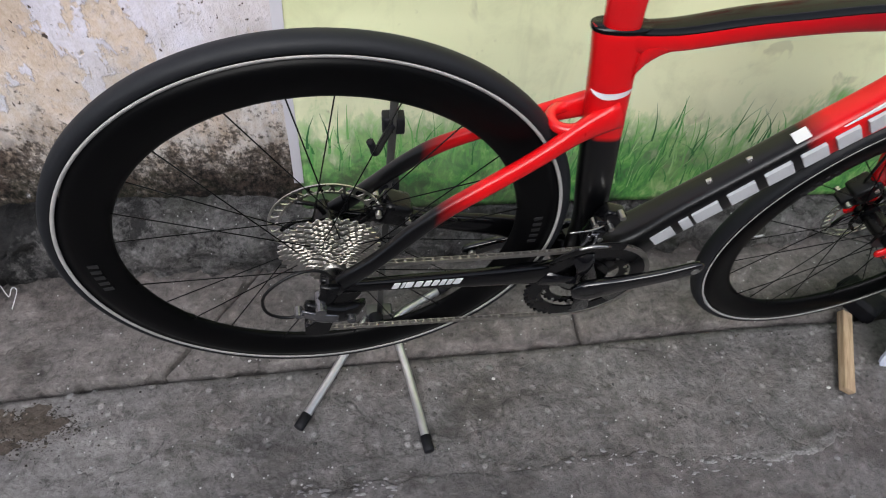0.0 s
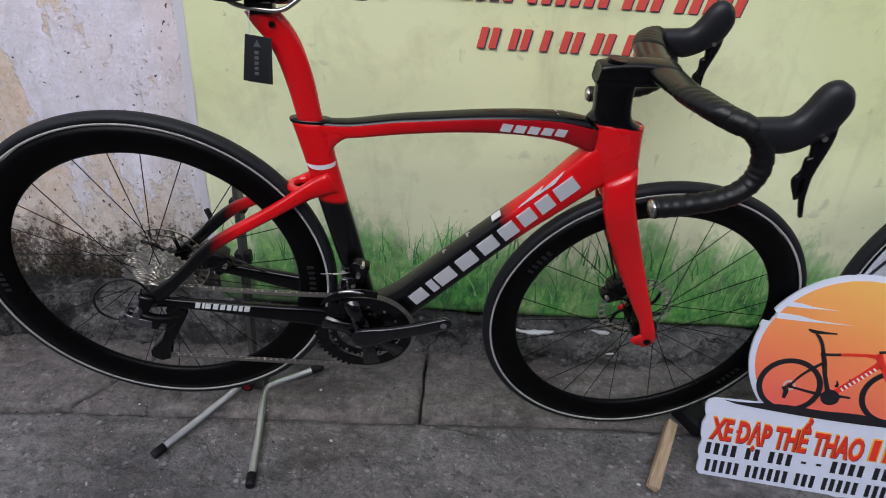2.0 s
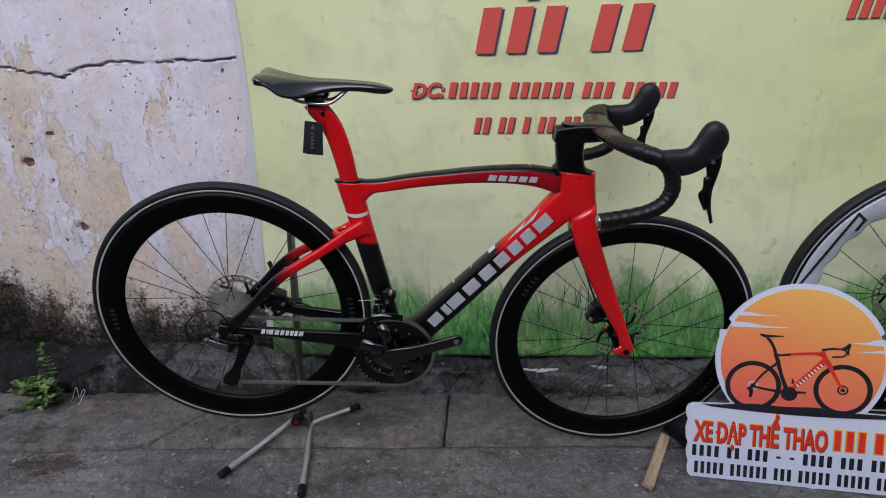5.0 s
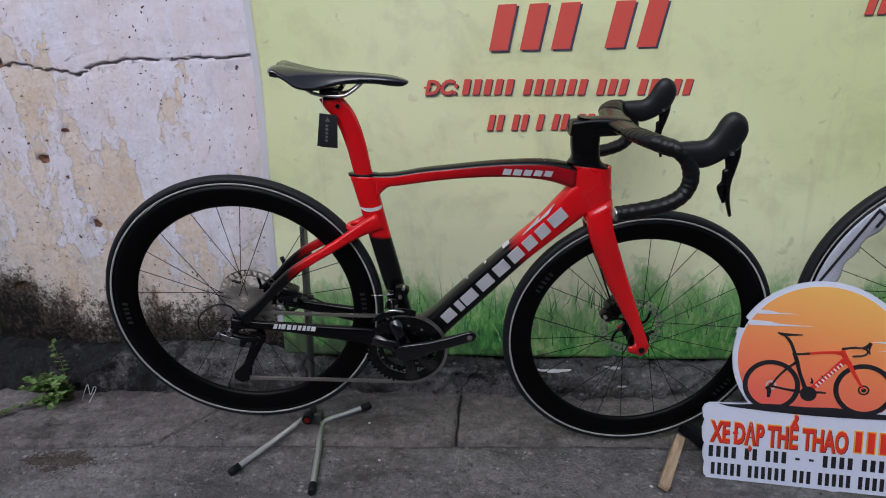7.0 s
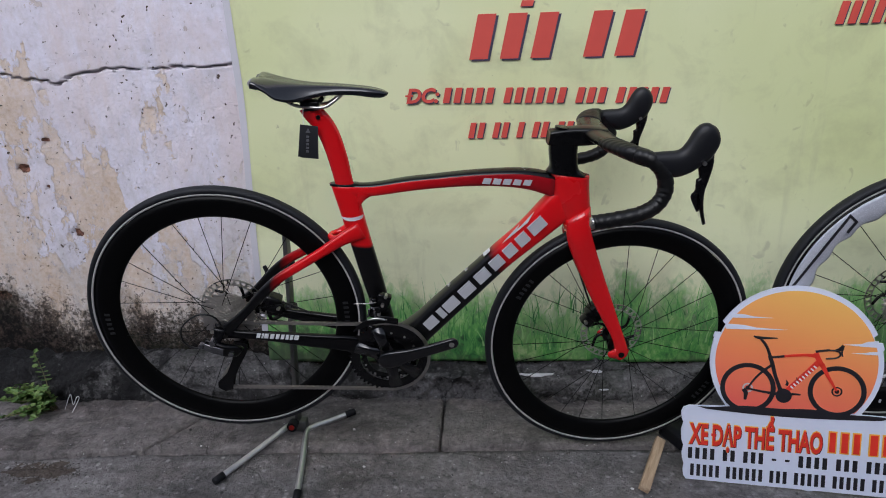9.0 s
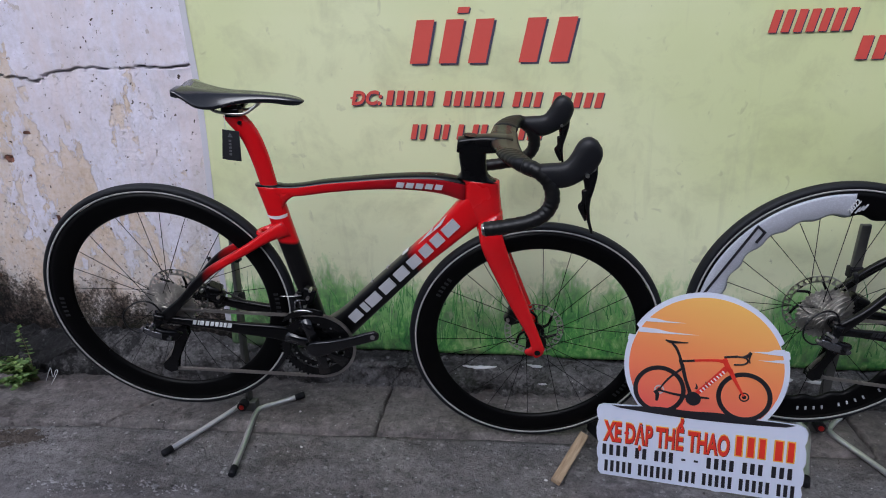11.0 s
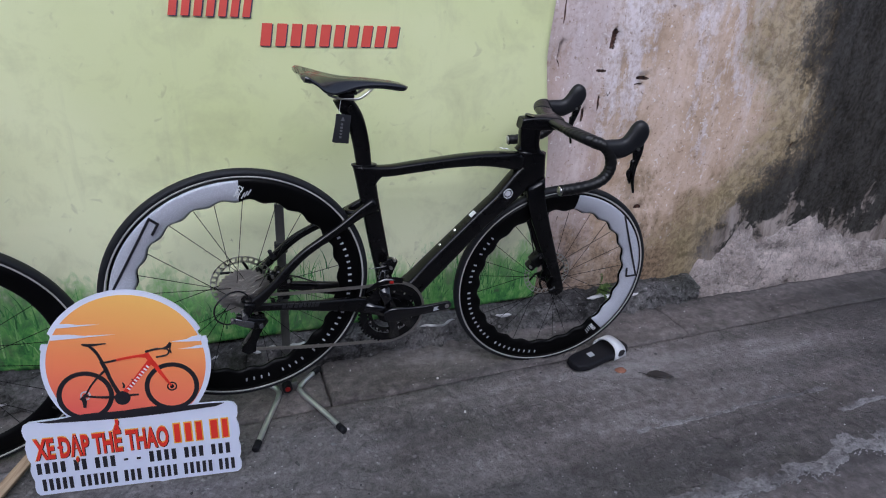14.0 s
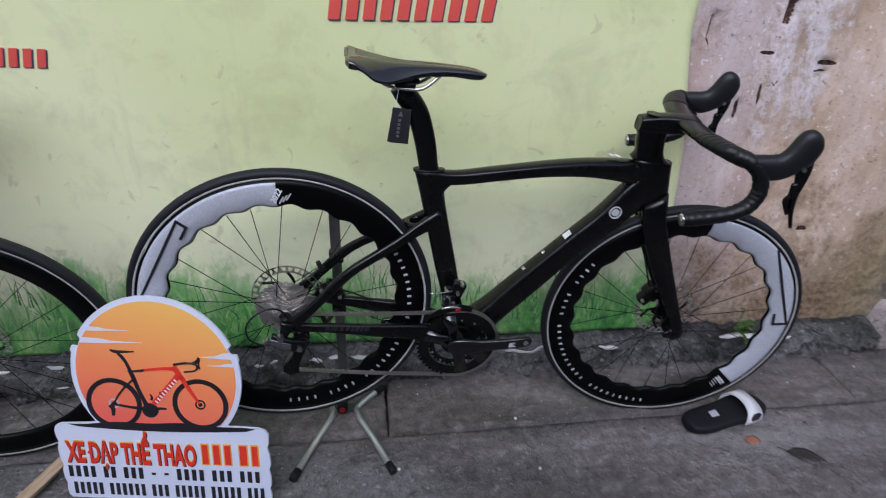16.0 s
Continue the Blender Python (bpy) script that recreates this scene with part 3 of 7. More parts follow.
M_BLADE = island("printed_grass", [(0.0, (0.025, 0.13, 0.035)), (0.35, (0.07, 0.28, 0.07)), (0.7, (0.17, 0.44, 0.12)), (1.0, (0.38, 0.60, 0.26))])
M_LEAF = island("weed_leaf", [(0.0, (0.05, 0.11, 0.02)), (0.5, (0.10, 0.19, 0.04)), (1.0, (0.18, 0.26, 0.07))], 0.55)
M_GRIT = island("loose_grit", [(0.0, (0.05, 0.05, 0.05)), (0.5, (0.12, 0.115, 0.11)), (0.82, (0.26, 0.25, 0.24)), (0.86, (0.55, 0.54, 0.53)), (1.0, (0.72, 0.71, 0.70))], 0.8)
M_PEBBLE = island("worn_pebble", [(0.0, (0.06, 0.06, 0.06)), (0.5, (0.15, 0.148, 0.145)), (0.9, (0.24, 0.24, 0.245)), (1.0, (0.34, 0.34, 0.35))], 0.7)
M_DIRT = island("brown_dirt", [(0.0, (0.018, 0.015, 0.012)), (0.6, (0.042, 0.034, 0.028)), (1.0, (0.10, 0.085, 0.072))], 0.9)
M_SILT = concrete("brown_silt", (0.035, 0.027, 0.021), (0.150, 0.122, 0.100), 0.0, 0.6, 0.0, 0.0, 0.5, None, 0.010)
M_DRYLEAF = plain("dry_leaf", (0.035, 0.030, 0.028), 0.6, 0, 0, 80, 0.4, 0.2)
M_BRICK = plain("brick_crumb", (0.30, 0.13, 0.08), 0.85, 0, 0, 80, 0.3, 0.3)


def wood():
    m, nt, b = material("raw_wood")
    f = noise_tex(nt, 22, 7, 0.6, 0.5, coords(nt, (6, 6, 0.5)))
    nt.links.new(ramp(nt, f, [(0.3, (0.27, 0.18, 0.105)), (0.55, (0.47, 0.345, 0.225)), (0.8, (0.60, 0.47, 0.33))]), b.inputs["Base Color"])
    b.inputs["Roughness"].default_value = 0.7
    bump(nt, b, f, 0.4, 0.002)
    return m


M_WOOD = wood()


def sunset():
    m, nt, b = material("orange_sunset_print")
    f = ramp(nt, maths(nt, "ADD", axis(nt, 2), maths(nt, "MULTIPLY", axis(nt, 0), 0.25)), [(0.24, (0.82, 0.13, 0.10)), (0.38, (0.87, 0.25, 0.095)), (0.56, (0.88, 0.49, 0.12))])
    nt.links.new(f, b.inputs["Base Color"])
    b.inputs["Roughness"].default_value = 0.38
    return m


M_SUN = sunset()
M_BOARD = plain("white_board", (0.66, 0.70, 0.84), 0.4, 0, 0, 20, 0.04, 0)
M_ADDED_WALL = plain("added_wall_grey", (0.20, 0.19, 0.18), 0.9, 0, 0, 4, 0.25, 0.2)
M_LITTER = plain("white_paint_spill", (0.66, 0.66, 0.68), 0.6, 0, 0, 30, 0.35, 0.3)
M_TWIG = plain("dry_stem", (0.18, 0.16, 0.08), 0.7, 0, 0, 60, 0.3, 0.1)


# ---- building tools ----
def obj(name, bm, mats, smooth=True):
    me = bpy.data.meshes.new(name)
    bm.normal_update()
    bm.to_mesh(me)
    bm.free()
    for m in mats if isinstance(mats, (list, tuple)) else [mats]:
        me.materials.append(m)
    if smooth:
        me.polygons.foreach_set("use_smooth", [True] * len(me.polygons))
    return me


def part(name, bm, mats, parent, label="", m=None, smooth=True):
    me = bm if isinstance(bm, bpy.types.Mesh) else obj(name, bm, mats, smooth)
    ob = new(name, me)
    ob.parent = parent
    if m is not None:
        ob.matrix_basis = m
    return tagged(ob, label)


def thing(name, label, category, m=None, group="", kind=""):
    ob = new(name)
    ob.empty_display_size = 0.05
    if m is not None:
        ob.matrix_basis = m
    return tagged(ob, label, category, group, kind)


def solo(name, bm, mats, label, category, kind="", m=None, smooth=True, group=""):
    ob = new(name, obj(name, bm, mats, smooth))
    if m is not None:
        ob.matrix_basis = m
    return tagged(ob, label, category, group, kind)


def glide(pts, k):
    """Catmull-Rom through rows of numbers, k steps a span."""
    p = np.array(pts, float)
    p = np.vstack([2 * p[0] - p[1], p, 2 * p[-1] - p[-2]])
    out = []
    for i in range(1, len(p) - 2):
        for j in range(k):
            t = j / k
            out.append(0.5 * (2 * p[i] + (p[i + 1] - p[i - 1]) * t + (2 * p[i - 1] - 5 * p[i] + 4 * p[i + 1] - p[i + 2]) * t * t
                              + (3 * p[i] - p[i - 1] - 3 * p[i + 1] + p[i + 2]) * t ** 3))
    return np.array(out + [p[-2]])


def skin(bm, rings, closed=True, caps=True, mat_of=None):
    vs = [[bm.verts.new(c) for c in r] for r in rings]
    n = len(vs[0])
    for a, b in zip(vs, vs[1:]):
        for i in range(n if closed else n - 1):
            f = bm.faces.new((a[i], a[(i + 1) % n], b[(i + 1) % n], b[i]))
            if mat_of:
                f.material_index = mat_of(i, n)
    if caps and closed:
        bm.faces.new(vs[0][::-1])
        bm.faces.new(vs[-1])
    bmesh.ops.recalc_face_normals(bm, faces=bm.faces)
    return bm


def sign_pow(v, e):
    return math.copysign(abs(v) ** e, v)


def loft(up, lo, wide, mid=None, n=20, square=2.6, k=4, bm=None, mat_of=None):
    """A tube between an upper and a lower edge in the bike's plane, with half-widths across and an offset mid."""
    rows = [(*u, *l, w, m) for u, l, w, m in zip(up, lo, wide, mid or [0] * len(up))]
    rings = []
    for ux, uz, lx, lz, w, m in glide(rows, k):
        ring = []
        for i in range(n):
            a = 2 * math.pi * i / n
            s, c = sign_pow(math.sin(a), 2 / square), sign_pow(math.cos(a), 2 / square)
            ring.append(((ux + lx) / 2 + (ux - lx) / 2 * s, m + w * c, (uz + lz) / 2 + (uz - lz) / 2 * s))
        rings.append(ring)
    return skin(bm or bmesh.new(), rings, mat_of=mat_of)


def tube(pts, r, n=10, k=4, bm=None, caps=True):
    """A round tube along points; r: one radius or one a point."""
    rr = r if isinstance(r, (list, tuple)) else [r] * len(pts)
    rows = glide([(*p, q) for p, q in zip(pts, rr)], k) if k > 1 else np.array([(*p, q) for p, q in zip(pts, rr)], float)
    rings, side = [], None
    for i, row in enumerate(rows):
        a, b = rows[max(i - 1, 0)][:3], rows[min(i + 1, len(rows) - 1)][:3]
        d = Vector(b - a).normalized()
        if side is None:
            side = d.orthogonal().normalized()
        side = (side - d * side.dot(d)).normalized()
        other = d.cross(side)
        c = Vector(row[:3])
        rings.append([c + (side * math.cos(t) + other * math.sin(t)) * row[3] for t in (2 * math.pi * j / n for j in range(n))])
    return skin(bm or bmesh.new(), rings, caps=caps)


def revolve(profile, segs=96, bm=None, wave=None, arc=None, closed=True):
    """Turns (radius, y) points round the y axis; wave(angle, radius) shifts radii; arc: two angles for a part turn."""
    rings = []
    a0, a1 = arc or (0, 2 * math.pi)
    count = segs if arc is None else segs + 1
    for i in range(count):
        a = a0 + (a1 - a0) * i / segs
        rings.append([((r + (wave(a, r) if wave else 0)) * math.cos(a), y, (r + (wave(a, r) if wave else 0)) * math.sin(a)) for r, y in profile])
    if arc is None:
        rings.append(rings[0])
    bm = bm or bmesh.new()
    skin(bm, rings, closed=closed, caps=arc is not None)
    if arc is None:
        bmesh.ops.remove_doubles(bm, verts=bm.verts, dist=1e-6)
    return bm


def box(bm, size, m=None, bevel=0.0):
    made = bmesh.ops.create_cube(bm, size=1.0, matrix=(m or Matrix()) @ Matrix.Diagonal((*size, 1)))
    if bevel:
        es = {e for v in made["verts"] for e in v.link_edges}
        bmesh.ops.bevel(bm, geom=list(es), offset=bevel, segments=2, affect="EDGES", profile=0.6)
    return bm


def prism(points, y0, y1, bm=None, bevel=0.0):
    """A flat outline in x and z, made thick along y."""
    bm = bm or bmesh.new()
    front = [bm.verts.new((x, y0, z)) for x, z in points]
    back = [bm.verts.new((x, y1, z)) for x, z in points]
    n = len(points)
    faces = [bm.faces.new(front), bm.faces.new(back[::-1])]
    for i in range(n):
        faces.append(bm.faces.new((front[i], back[i], back[(i + 1) % n], front[(i + 1) % n])))
    bmesh.ops.recalc_face_normals(bm, faces=faces)
    return bm


def rod_y(bm, x, z, y0, y1, r, n=14):
    return prism([(x + r * math.cos(2 * math.pi * i / n), z + r * math.sin(2 * math.pi * i / n)) for i in range(n)], y0, y1, bm)


def gear(r, teeth, y0, y1, hole=0.0, depth=0.004):
    """A toothed wheel on the y axis with a round hole."""
    bm = bmesh.new()
    outer = []
    for i in range(teeth * 4):
        a = 2 * math.pi * i / (teeth * 4)
        q = r if i % 4 in (1, 2) else r - depth
        outer.append((q * math.cos(a), q * math.sin(a)))
    inner = [(hole * math.cos(2 * math.pi * i / len(outer)), hole * math.sin(2 * math.pi * i / len(outer))) for i in range(len(outer))]
    n = len(outer)
    rows = [[bm.verts.new((x, y, z)) for x, z in ring] for ring, y in ((outer, y0), (outer, y1), (inner, y1), (inner, y0))]
    for a, b in zip(rows, rows[1:] + rows[:1]):
        for i in range(n):
            bm.faces.new((a[i], a[(i + 1) % n], b[(i + 1) % n], b[i]))
    bmesh.ops.recalc_face_normals(bm, faces=bm.faces)
    return bm


def letters(text, size, mats, bold=0.0, shear=0.0, squeeze=1.0, depth=0.0006):
    """Lettering as a mesh in the x-z plane, facing -y, with its left end at the origin."""
    cu = bpy.data.curves.new("lettering", "FONT")
    cu.body, cu.size, cu.offset, cu.shear, cu.extrude, cu.resolution_u = text, size, bold, shear, depth, 3
    ob = bpy.data.objects.new("lettering", cu)
    scene.collection.objects.link(ob)
    dg = bpy.context.evaluated_depsgraph_get()
    me = bpy.data.meshes.new_from_object(ob.evaluated_get(dg))
    bpy.data.objects.remove(ob)
    me.transform(Matrix.Diagonal((squeeze, 1, 1, 1)))
    me.transform(Matrix.Rotation(radians(90), 4, "X"))
    me.materials.clear()
    me.materials.append(mats)
    return me


def slats(words, x0, x1, z0, z1, lean=0.2, fill=0.68, y0=0.0, y1=-0.001):
    """Plain slanting bars in the place of writing: one a character, in words of so many."""
    total = sum(words) + 0.7 * (len(words) - 1)
    w = (x1 - x0) / total
    bm, x = bmesh.new(), x0
    h = z1 - z0
    for n in words:
        for i in range(n):
            a = x + i * w
            prism([(a, z0), (a + w * fill, z0), (a + w * fill + lean * h, z1), (a + lean * h, z1)], y1, y0, bm)
        x += (n + 0.7) * w
    return bm


# ---- the lane: ground, gutter, walls ----
def fbm(x, y, z=0.0, octaves=4):
    return noise.fractal(Vector((x, y, z)), 0.9, 2.1, octaves)


def joint_y(x):
    """Line of the joint between lane and gutter, which runs a little askew."""
    return float(np.interp(x, [-7, -2.0, -1.3, -0.9, -0.4, 0.0, 0.3, 1.2, 2.0, 3.0, 7.0], [0.70, 0.768, 0.793, 0.818, 0.836, 0.850, 0.866, 0.876, 0.890, 0.897, 0.92]))


def ground_height(x, y):
    if y > joint_y(x) - 0.0015:
        return -0.05
    z = 0.004 * fbm(x * 3, y * 3, 1.0) + 0.0024 * fbm(x * 14, y * 14, 4.0) + 0.0010 * fbm(x * 55, y * 55, 4.0, 2)
    return z


def axis_steps(lo, hi, step, far):
    fine = list(np.arange(lo, hi + step / 2, step))
    out = [lo - far * q for q in (1.0, 0.3, 0.1, 0.03, 0.01)]
    return out + fine + [hi + far * q for q in (0.01, 0.03, 0.1, 0.3, 1.0)]


def lane_sheet(xs, ys):
    """The lane: its far rows bend along the joint, and its edge drops into it."""
    bm = bmesh.new()
    rows = []
    for y in ys:
        row = []
        for x in xs:
            j = joint_y(x)
            yy = y + (j - 0.004 - 0.86) * max(0.0, min(1.0, (y - 0.5) / 0.36)) if y < 0.8605 else y
            row.append(bm.verts.new((x, yy, ground_height(x, yy))))
        rows.append(row)
        if abs(y - 0.86) < 0.0005:
            rows.append([bm.verts.new((v.co.x, v.co.y + 0.001, -0.05)) for v in row])
    for a, b in zip(rows, rows[1:]):
        for i in range(len(xs) - 1):
            bm.faces.new((a[i], a[i + 1], b[i + 1], b[i]))
    return bm


ground = solo("ground", lane_sheet(axis_steps(-2.0, 4.2, 0.013, 300.0), axis_steps(-0.5, 0.86, 0.0136, 300.0)), M_STREET,
              "damp dark grey lane of worn concrete", "ground", "structure")

# gutter slabs between street and wall
gutter = thing("gutter", "strip of old brown-grey gutter slabs along the wall", "pavement", kind="structure")
edges = [-7.1, -5.7, -4.3, -2.9, -0.933, -0.085, 1.305, 2.71, 4.1, 5.5, 7.0]
CRACK = [(-1.31, 0.897), (-1.233, 0.912), (-1.19, 0.94), (-1.148, 0.957), (-1.087, 0.999), (-1.028, 1.051)]


def crack_depth(x, y):
    """Depth of a wandering crack across one old slab."""
    if not -1.33 < x < -1.0:
        return 0.0
    p = Vector((x + 0.006 * fbm(x * 20, y * 20, 51), y + 0.010 * fbm(x * 24, y * 24, 52)))
    d = min((p - (Vector(u) + (Vector(v) - Vector(u)) * max(0.0, min(1.0, (p - Vector(u)).dot(Vector(v) - Vector(u)) / (Vector(v) - Vector(u)).length_squared)))).length for u, v in zip(CRACK, CRACK[1:]))
    return 0.016 if d < 0.0035 else 0.0


for i, (a, b) in enumerate(zip(edges, edges[1:])):
    bm = bmesh.new()
    near = -3 < a < 3
    nx = max(12, int((b - a) / (0.005 if a < -2 else 0.0093))) if near else 12
    ny = 44 if near and a < -2 else 14
    tilt = 0.004 * math.sin(i * 2.3)
    slant = {-0.933: 0.72}
    top = []
    for j in range(ny + 1):
        row = []
        v = j / ny
        for k in range(nx + 1):
            u = k / nx
            x = a + 0.003 + (b - a - 0.006) * u + 0.25 * v * (slant.get(a, 0.0) * (1 - u) + slant.get(b, 0.0) * u)
            front = joint_y(x)
            y = front + (1.118 - front) * v
            rim = min(k, nx - k) == 0 or j == 0
            if v < 0.5:
                worn = max(0.0, min(1.0, (1.55 - x) / 0.4))
                y += (1 - 2 * v) ** 2 * ((0.15 + 0.85 * worn) * max(-0.004, 0.013 * fbm(x * 7, i * 3.0) + 0.013 * fbm(x * 31, i * 3.0)) + 0.010 * worn)
            if k in (0, nx):
                x += (1 if k else -1) * (0.006 * fbm(y * 17, i * 5.0) - 0.001)
            z = 0.008 + tilt * (u - 0.5) + 0.007 * fbm(x * 5, y * 5, 3.0) + 0.0045 * fbm(x * 26, y * 26, 3.0) - ((0.007 if x < 1.5 else 0.004) if rim else 0)
            row.append(bm.verts.new((x, y, z - crack_depth(x, y))))
        top.append(row)
    for p, q in zip(top, top[1:]):
        for k in range(nx):
            bm.faces.new((p[k], p[k + 1], q[k + 1], q[k]))
    border = top[0] + [r[-1] for r in top[1:]] + top[-1][-2::-1] + [r[0] for r in top[-2:0:-1]]
    low = [bm.verts.new((v.co.x, v.co.y, -0.06)) for v in border]
    for k in range(len(border)):
        bm.faces.new((border[k], low[k], low[(k + 1) % len(low)], border[(k + 1) % len(border)]))
    part("slab", bm, M_SLAB, gutter)


def plinth_profile(x):
    """Front foot, front shoulder and top of the rough concrete foot of the wall."""
    left = max(0.0, min(1.0, (-0.55 - x) / 0.25))
    h = 0.090 + 0.045 * left + 0.014 * fbm(x * 4, 0, 9) + 0.009 * fbm(x * 19, 0, 9)
    f = 1.098 - 0.02 * left + 0.016 * fbm(x * 5, 3, 2) + 0.010 * fbm(x * 22, 3, 2)
    return h, f


def plinth_point(x, q):
    """Place on the rough face, from its foot (q = 0) over the shoulder to the wall (q = 1)."""
    h, f = plinth_profile(x)
    y = f + 0.078 * q ** 2.2 - 0.024 * fbm(x * 11, q * 2.0, 2) - 0.013 * fbm(x * 34, q * 6, 5)
    z = h * (1 - (1 - q) ** 1.7) + 0.014 * fbm(x * 13, q * 3, 8) * q + 0.006 * fbm(x * 40, q * 7, 8) * q
    return Vector((x, y, z))


bm = bmesh.new()
rings = []
for x in list(np.arange(-7, -2.4, 0.25)) + list(np.arange(-2.4, 2.95, 0.012)):
    h, f = plinth_profile(x)
    rings.append([(x, 1.27, -0.05), (x, f - 0.006, -0.05)] + [plinth_point(x, j / 13) for j in range(14)] + [(x, 1.27, h + 0.01)])
skin(bm, rings)
solo("plinth", bm, M_PLINTH, "rough dark mossy concrete foot of the wall", "wall base", "structure")

# left wall with a wandering crack under a proud upper coat
def wall_left_y(x, z):
    line = 1.040 + 0.022 * fbm(x * 3.1, 0, 12) + 0.012 * fbm(x * 14, 0, 12) + 0.008 * fbm(x * 33, 0, 12) - 0.030 * math.exp(-((x + 1.22) / 0.10) ** 2)
    y = 1.190 - 0.008 * fbm(x * 2.2, z * 2.2, 3) - 0.003 * fbm(x * 11, z * 11, 5) - 0.0012 * fbm(x * 40, z * 40, 6)
    if x < -0.5:
        d = z - line
        if d > 0:
            y -= 0.0035 * min(1.0, d / 0.006) * (0.45 + 0.55 * min(1.0, max(0.0, (-0.55 - x) / 0.5)))
        gap = (0.0030 + 0.005 * fbm(x * 8, 2, 3)) * (0.7 if x > -1.1 else 1.0)
        if -gap < d < 0.0015:
            y += 0.045
        for cx, cz, rx, rz in HOLES_LEFT:
            if ((x - cx) / rx) ** 2 + ((z - cz) / rz) ** 2 + 0.8 * fbm(x * 26, z * 26, 9) < 0.9:
                y += 0.016
        y -= 0.030 * max(0.0, 0.30 - z) * (1 + fbm(x * 8, z * 8, 4))
    else:
        y = max(y, 1.196)
    return y


def face_wall(name, xs, zs, depth_y, back, mats, label):
    bm = bmesh.new()
    rows = [[bm.verts.new((x, depth_y(x, z), z)) for x in xs] for z in zs]
    for a, b in zip(rows, rows[1:]):
        for i in range(len(xs) - 1):
            bm.faces.new((a[i], a[i + 1], b[i + 1], b[i]))
    border = rows[0] + [r[-1] for r in rows[1:]] + rows[-1][-2::-1] + [r[0] for r in rows[-2:0:-1]]
    rear = [bm.verts.new((v.co.x, back, v.co.z)) for v in border]
    for k in range(len(border)):
        bm.faces.new((border[k], rear[k], rear[(k + 1) % len(rear)], border[(k + 1) % len(border)]))
    bm.faces.new(rear)
    bmesh.ops.recalc_face_normals(bm, faces=bm.faces)
    return solo(name, bm, mats, label, "wall", "structure")


xs_l = list(np.arange(-7, -2.3, 0.3)) + list(np.arange(-2.3, -0.56, 0.009)) + list(np.arange(-0.55, 1.9, 0.15))
zs_l = list(np.arange(-0.05, 0.98, 0.011)) + list(np.arange(0.982, 1.10, 0.0035)) + list(np.arange(1.105, 1.36, 0.011)) + [1.45, 1.6, 1.9, 2.3, 2.9, 3.4]
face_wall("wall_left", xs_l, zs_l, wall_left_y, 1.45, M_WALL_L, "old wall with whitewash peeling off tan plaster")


def wall_right_y(x, z):
    y = 1.215 - 0.012 * fbm(x * 1.7, z * 1.2, 13) - 0.005 * fbm(x * 8, z * 5, 15) - 0.0015 * fbm(x * 35, z * 35, 16)
    ridge = x - 2.32 - 0.05 * fbm(z * 2.5, 0, 20)
    y -= 0.010 * max(0.0, min(1.0, ridge / 0.008))
    y -= 0.012 * max(0.0, 0.45 - z)
    for cx, cz, rx, rz in HOLES_RIGHT:
        if ((x - cx) / rx) ** 2 + ((z - cz) / rz) ** 2 < 1.0:
            y += 0.02
    return y


xs_r = [1.801, 1.9, 1.98, 2.03] + list(np.arange(2.05, 4.3, 0.014)) + list(np.arange(4.4, 9, 0.4))
zs_r = list(np.arange(-0.05, 1.40, 0.014)) + [1.5, 1.7, 2.1, 2.7, 3.4]
face_wall("wall_right", xs_r, zs_r, wall_right_y, 1.45, M_WALL_R, "old wall in flaking pink and ochre with black mould")

# pale lumps of broken render at the foot of the right wall
bm = bmesh.new()
rings = []
for x in np.arange(2.90, 6.0, 0.012):
    t = min(1.0, (x - 2.90) / 0.08)
    h = t * (float(np.interp(x, [2.86, 2.95, 3.06, 3.13, 3.17, 3.21, 3.25, 3.30, 3.38, 3.5, 3.65, 3.86, 4.0, 6.0], [0.10, 0.15, 0.20, 0.22, 0.30, 0.335, 0.33, 0.26, 0.25, 0.30, 0.33, 0.23, 0.16, 0.16])) + 0.014 * fbm(x * 9, 0, 33) + 0.007 * fbm(x * 30, 0, 33))
    ring = [(x, 1.33, -0.05)]
    for j in range(15):
        q = j / 14
        z = -0.04 + (h + 0.04) * q
        y = 1.140 + 0.025 * (1 - t) + 0.050 * q + 0.040 * q ** 5 - 0.022 * fbm(x * 6, z * 6, 35) - 0.014 * fbm(x * 17, z * 17, 36) - 0.006 * fbm(x * 45, z * 45, 37)
        ring.append((x, y, z))
    ring.append((x, 1.33, h + 0.002))
    rings.append(ring)
skin(bm, rings)
solo("broken_render", bm, M_RUBBLE, "pale crumbling cement render at the foot of the wall", "wall base", "structure")

# unseen wall added behind the camera, to shape sky light and reflections
bm = box(bmesh.new(), (26, 0.25, 3.2), pose(1, -3.4, 1.55), 0.01)
solo("wall_opposite", bm, M_ADDED_WALL, "plain grey wall added unseen across the lane", "wall", "structure", smooth=False)

# a smooth wet screed over the middle of the lane, broken off along a ragged edge
EDGE_X = [-12, -2.0, -0.9, -0.4, 0.0, 0.25, 0.42, 1.0, 1.7, 2.1, 2.4, 2.9, 3.4, 4.6, 12]
EDGE_Y = [0.55, 0.585, 0.575, 0.588, 0.602, 0.570, 0.612, 0.42, 0.24, 0.200, 0.194, 0.206, 0.225, 0.26, 0.26]


def screed_edge(x):
    return float(np.interp(x, EDGE_X, EDGE_Y)) + 0.020 * fbm(x * 6, 0.0, 7.0) + 0.014 * fbm(x * 21, 0.0, 8.0) + 0.006 * fbm(x * 70, 0.0, 9.0)


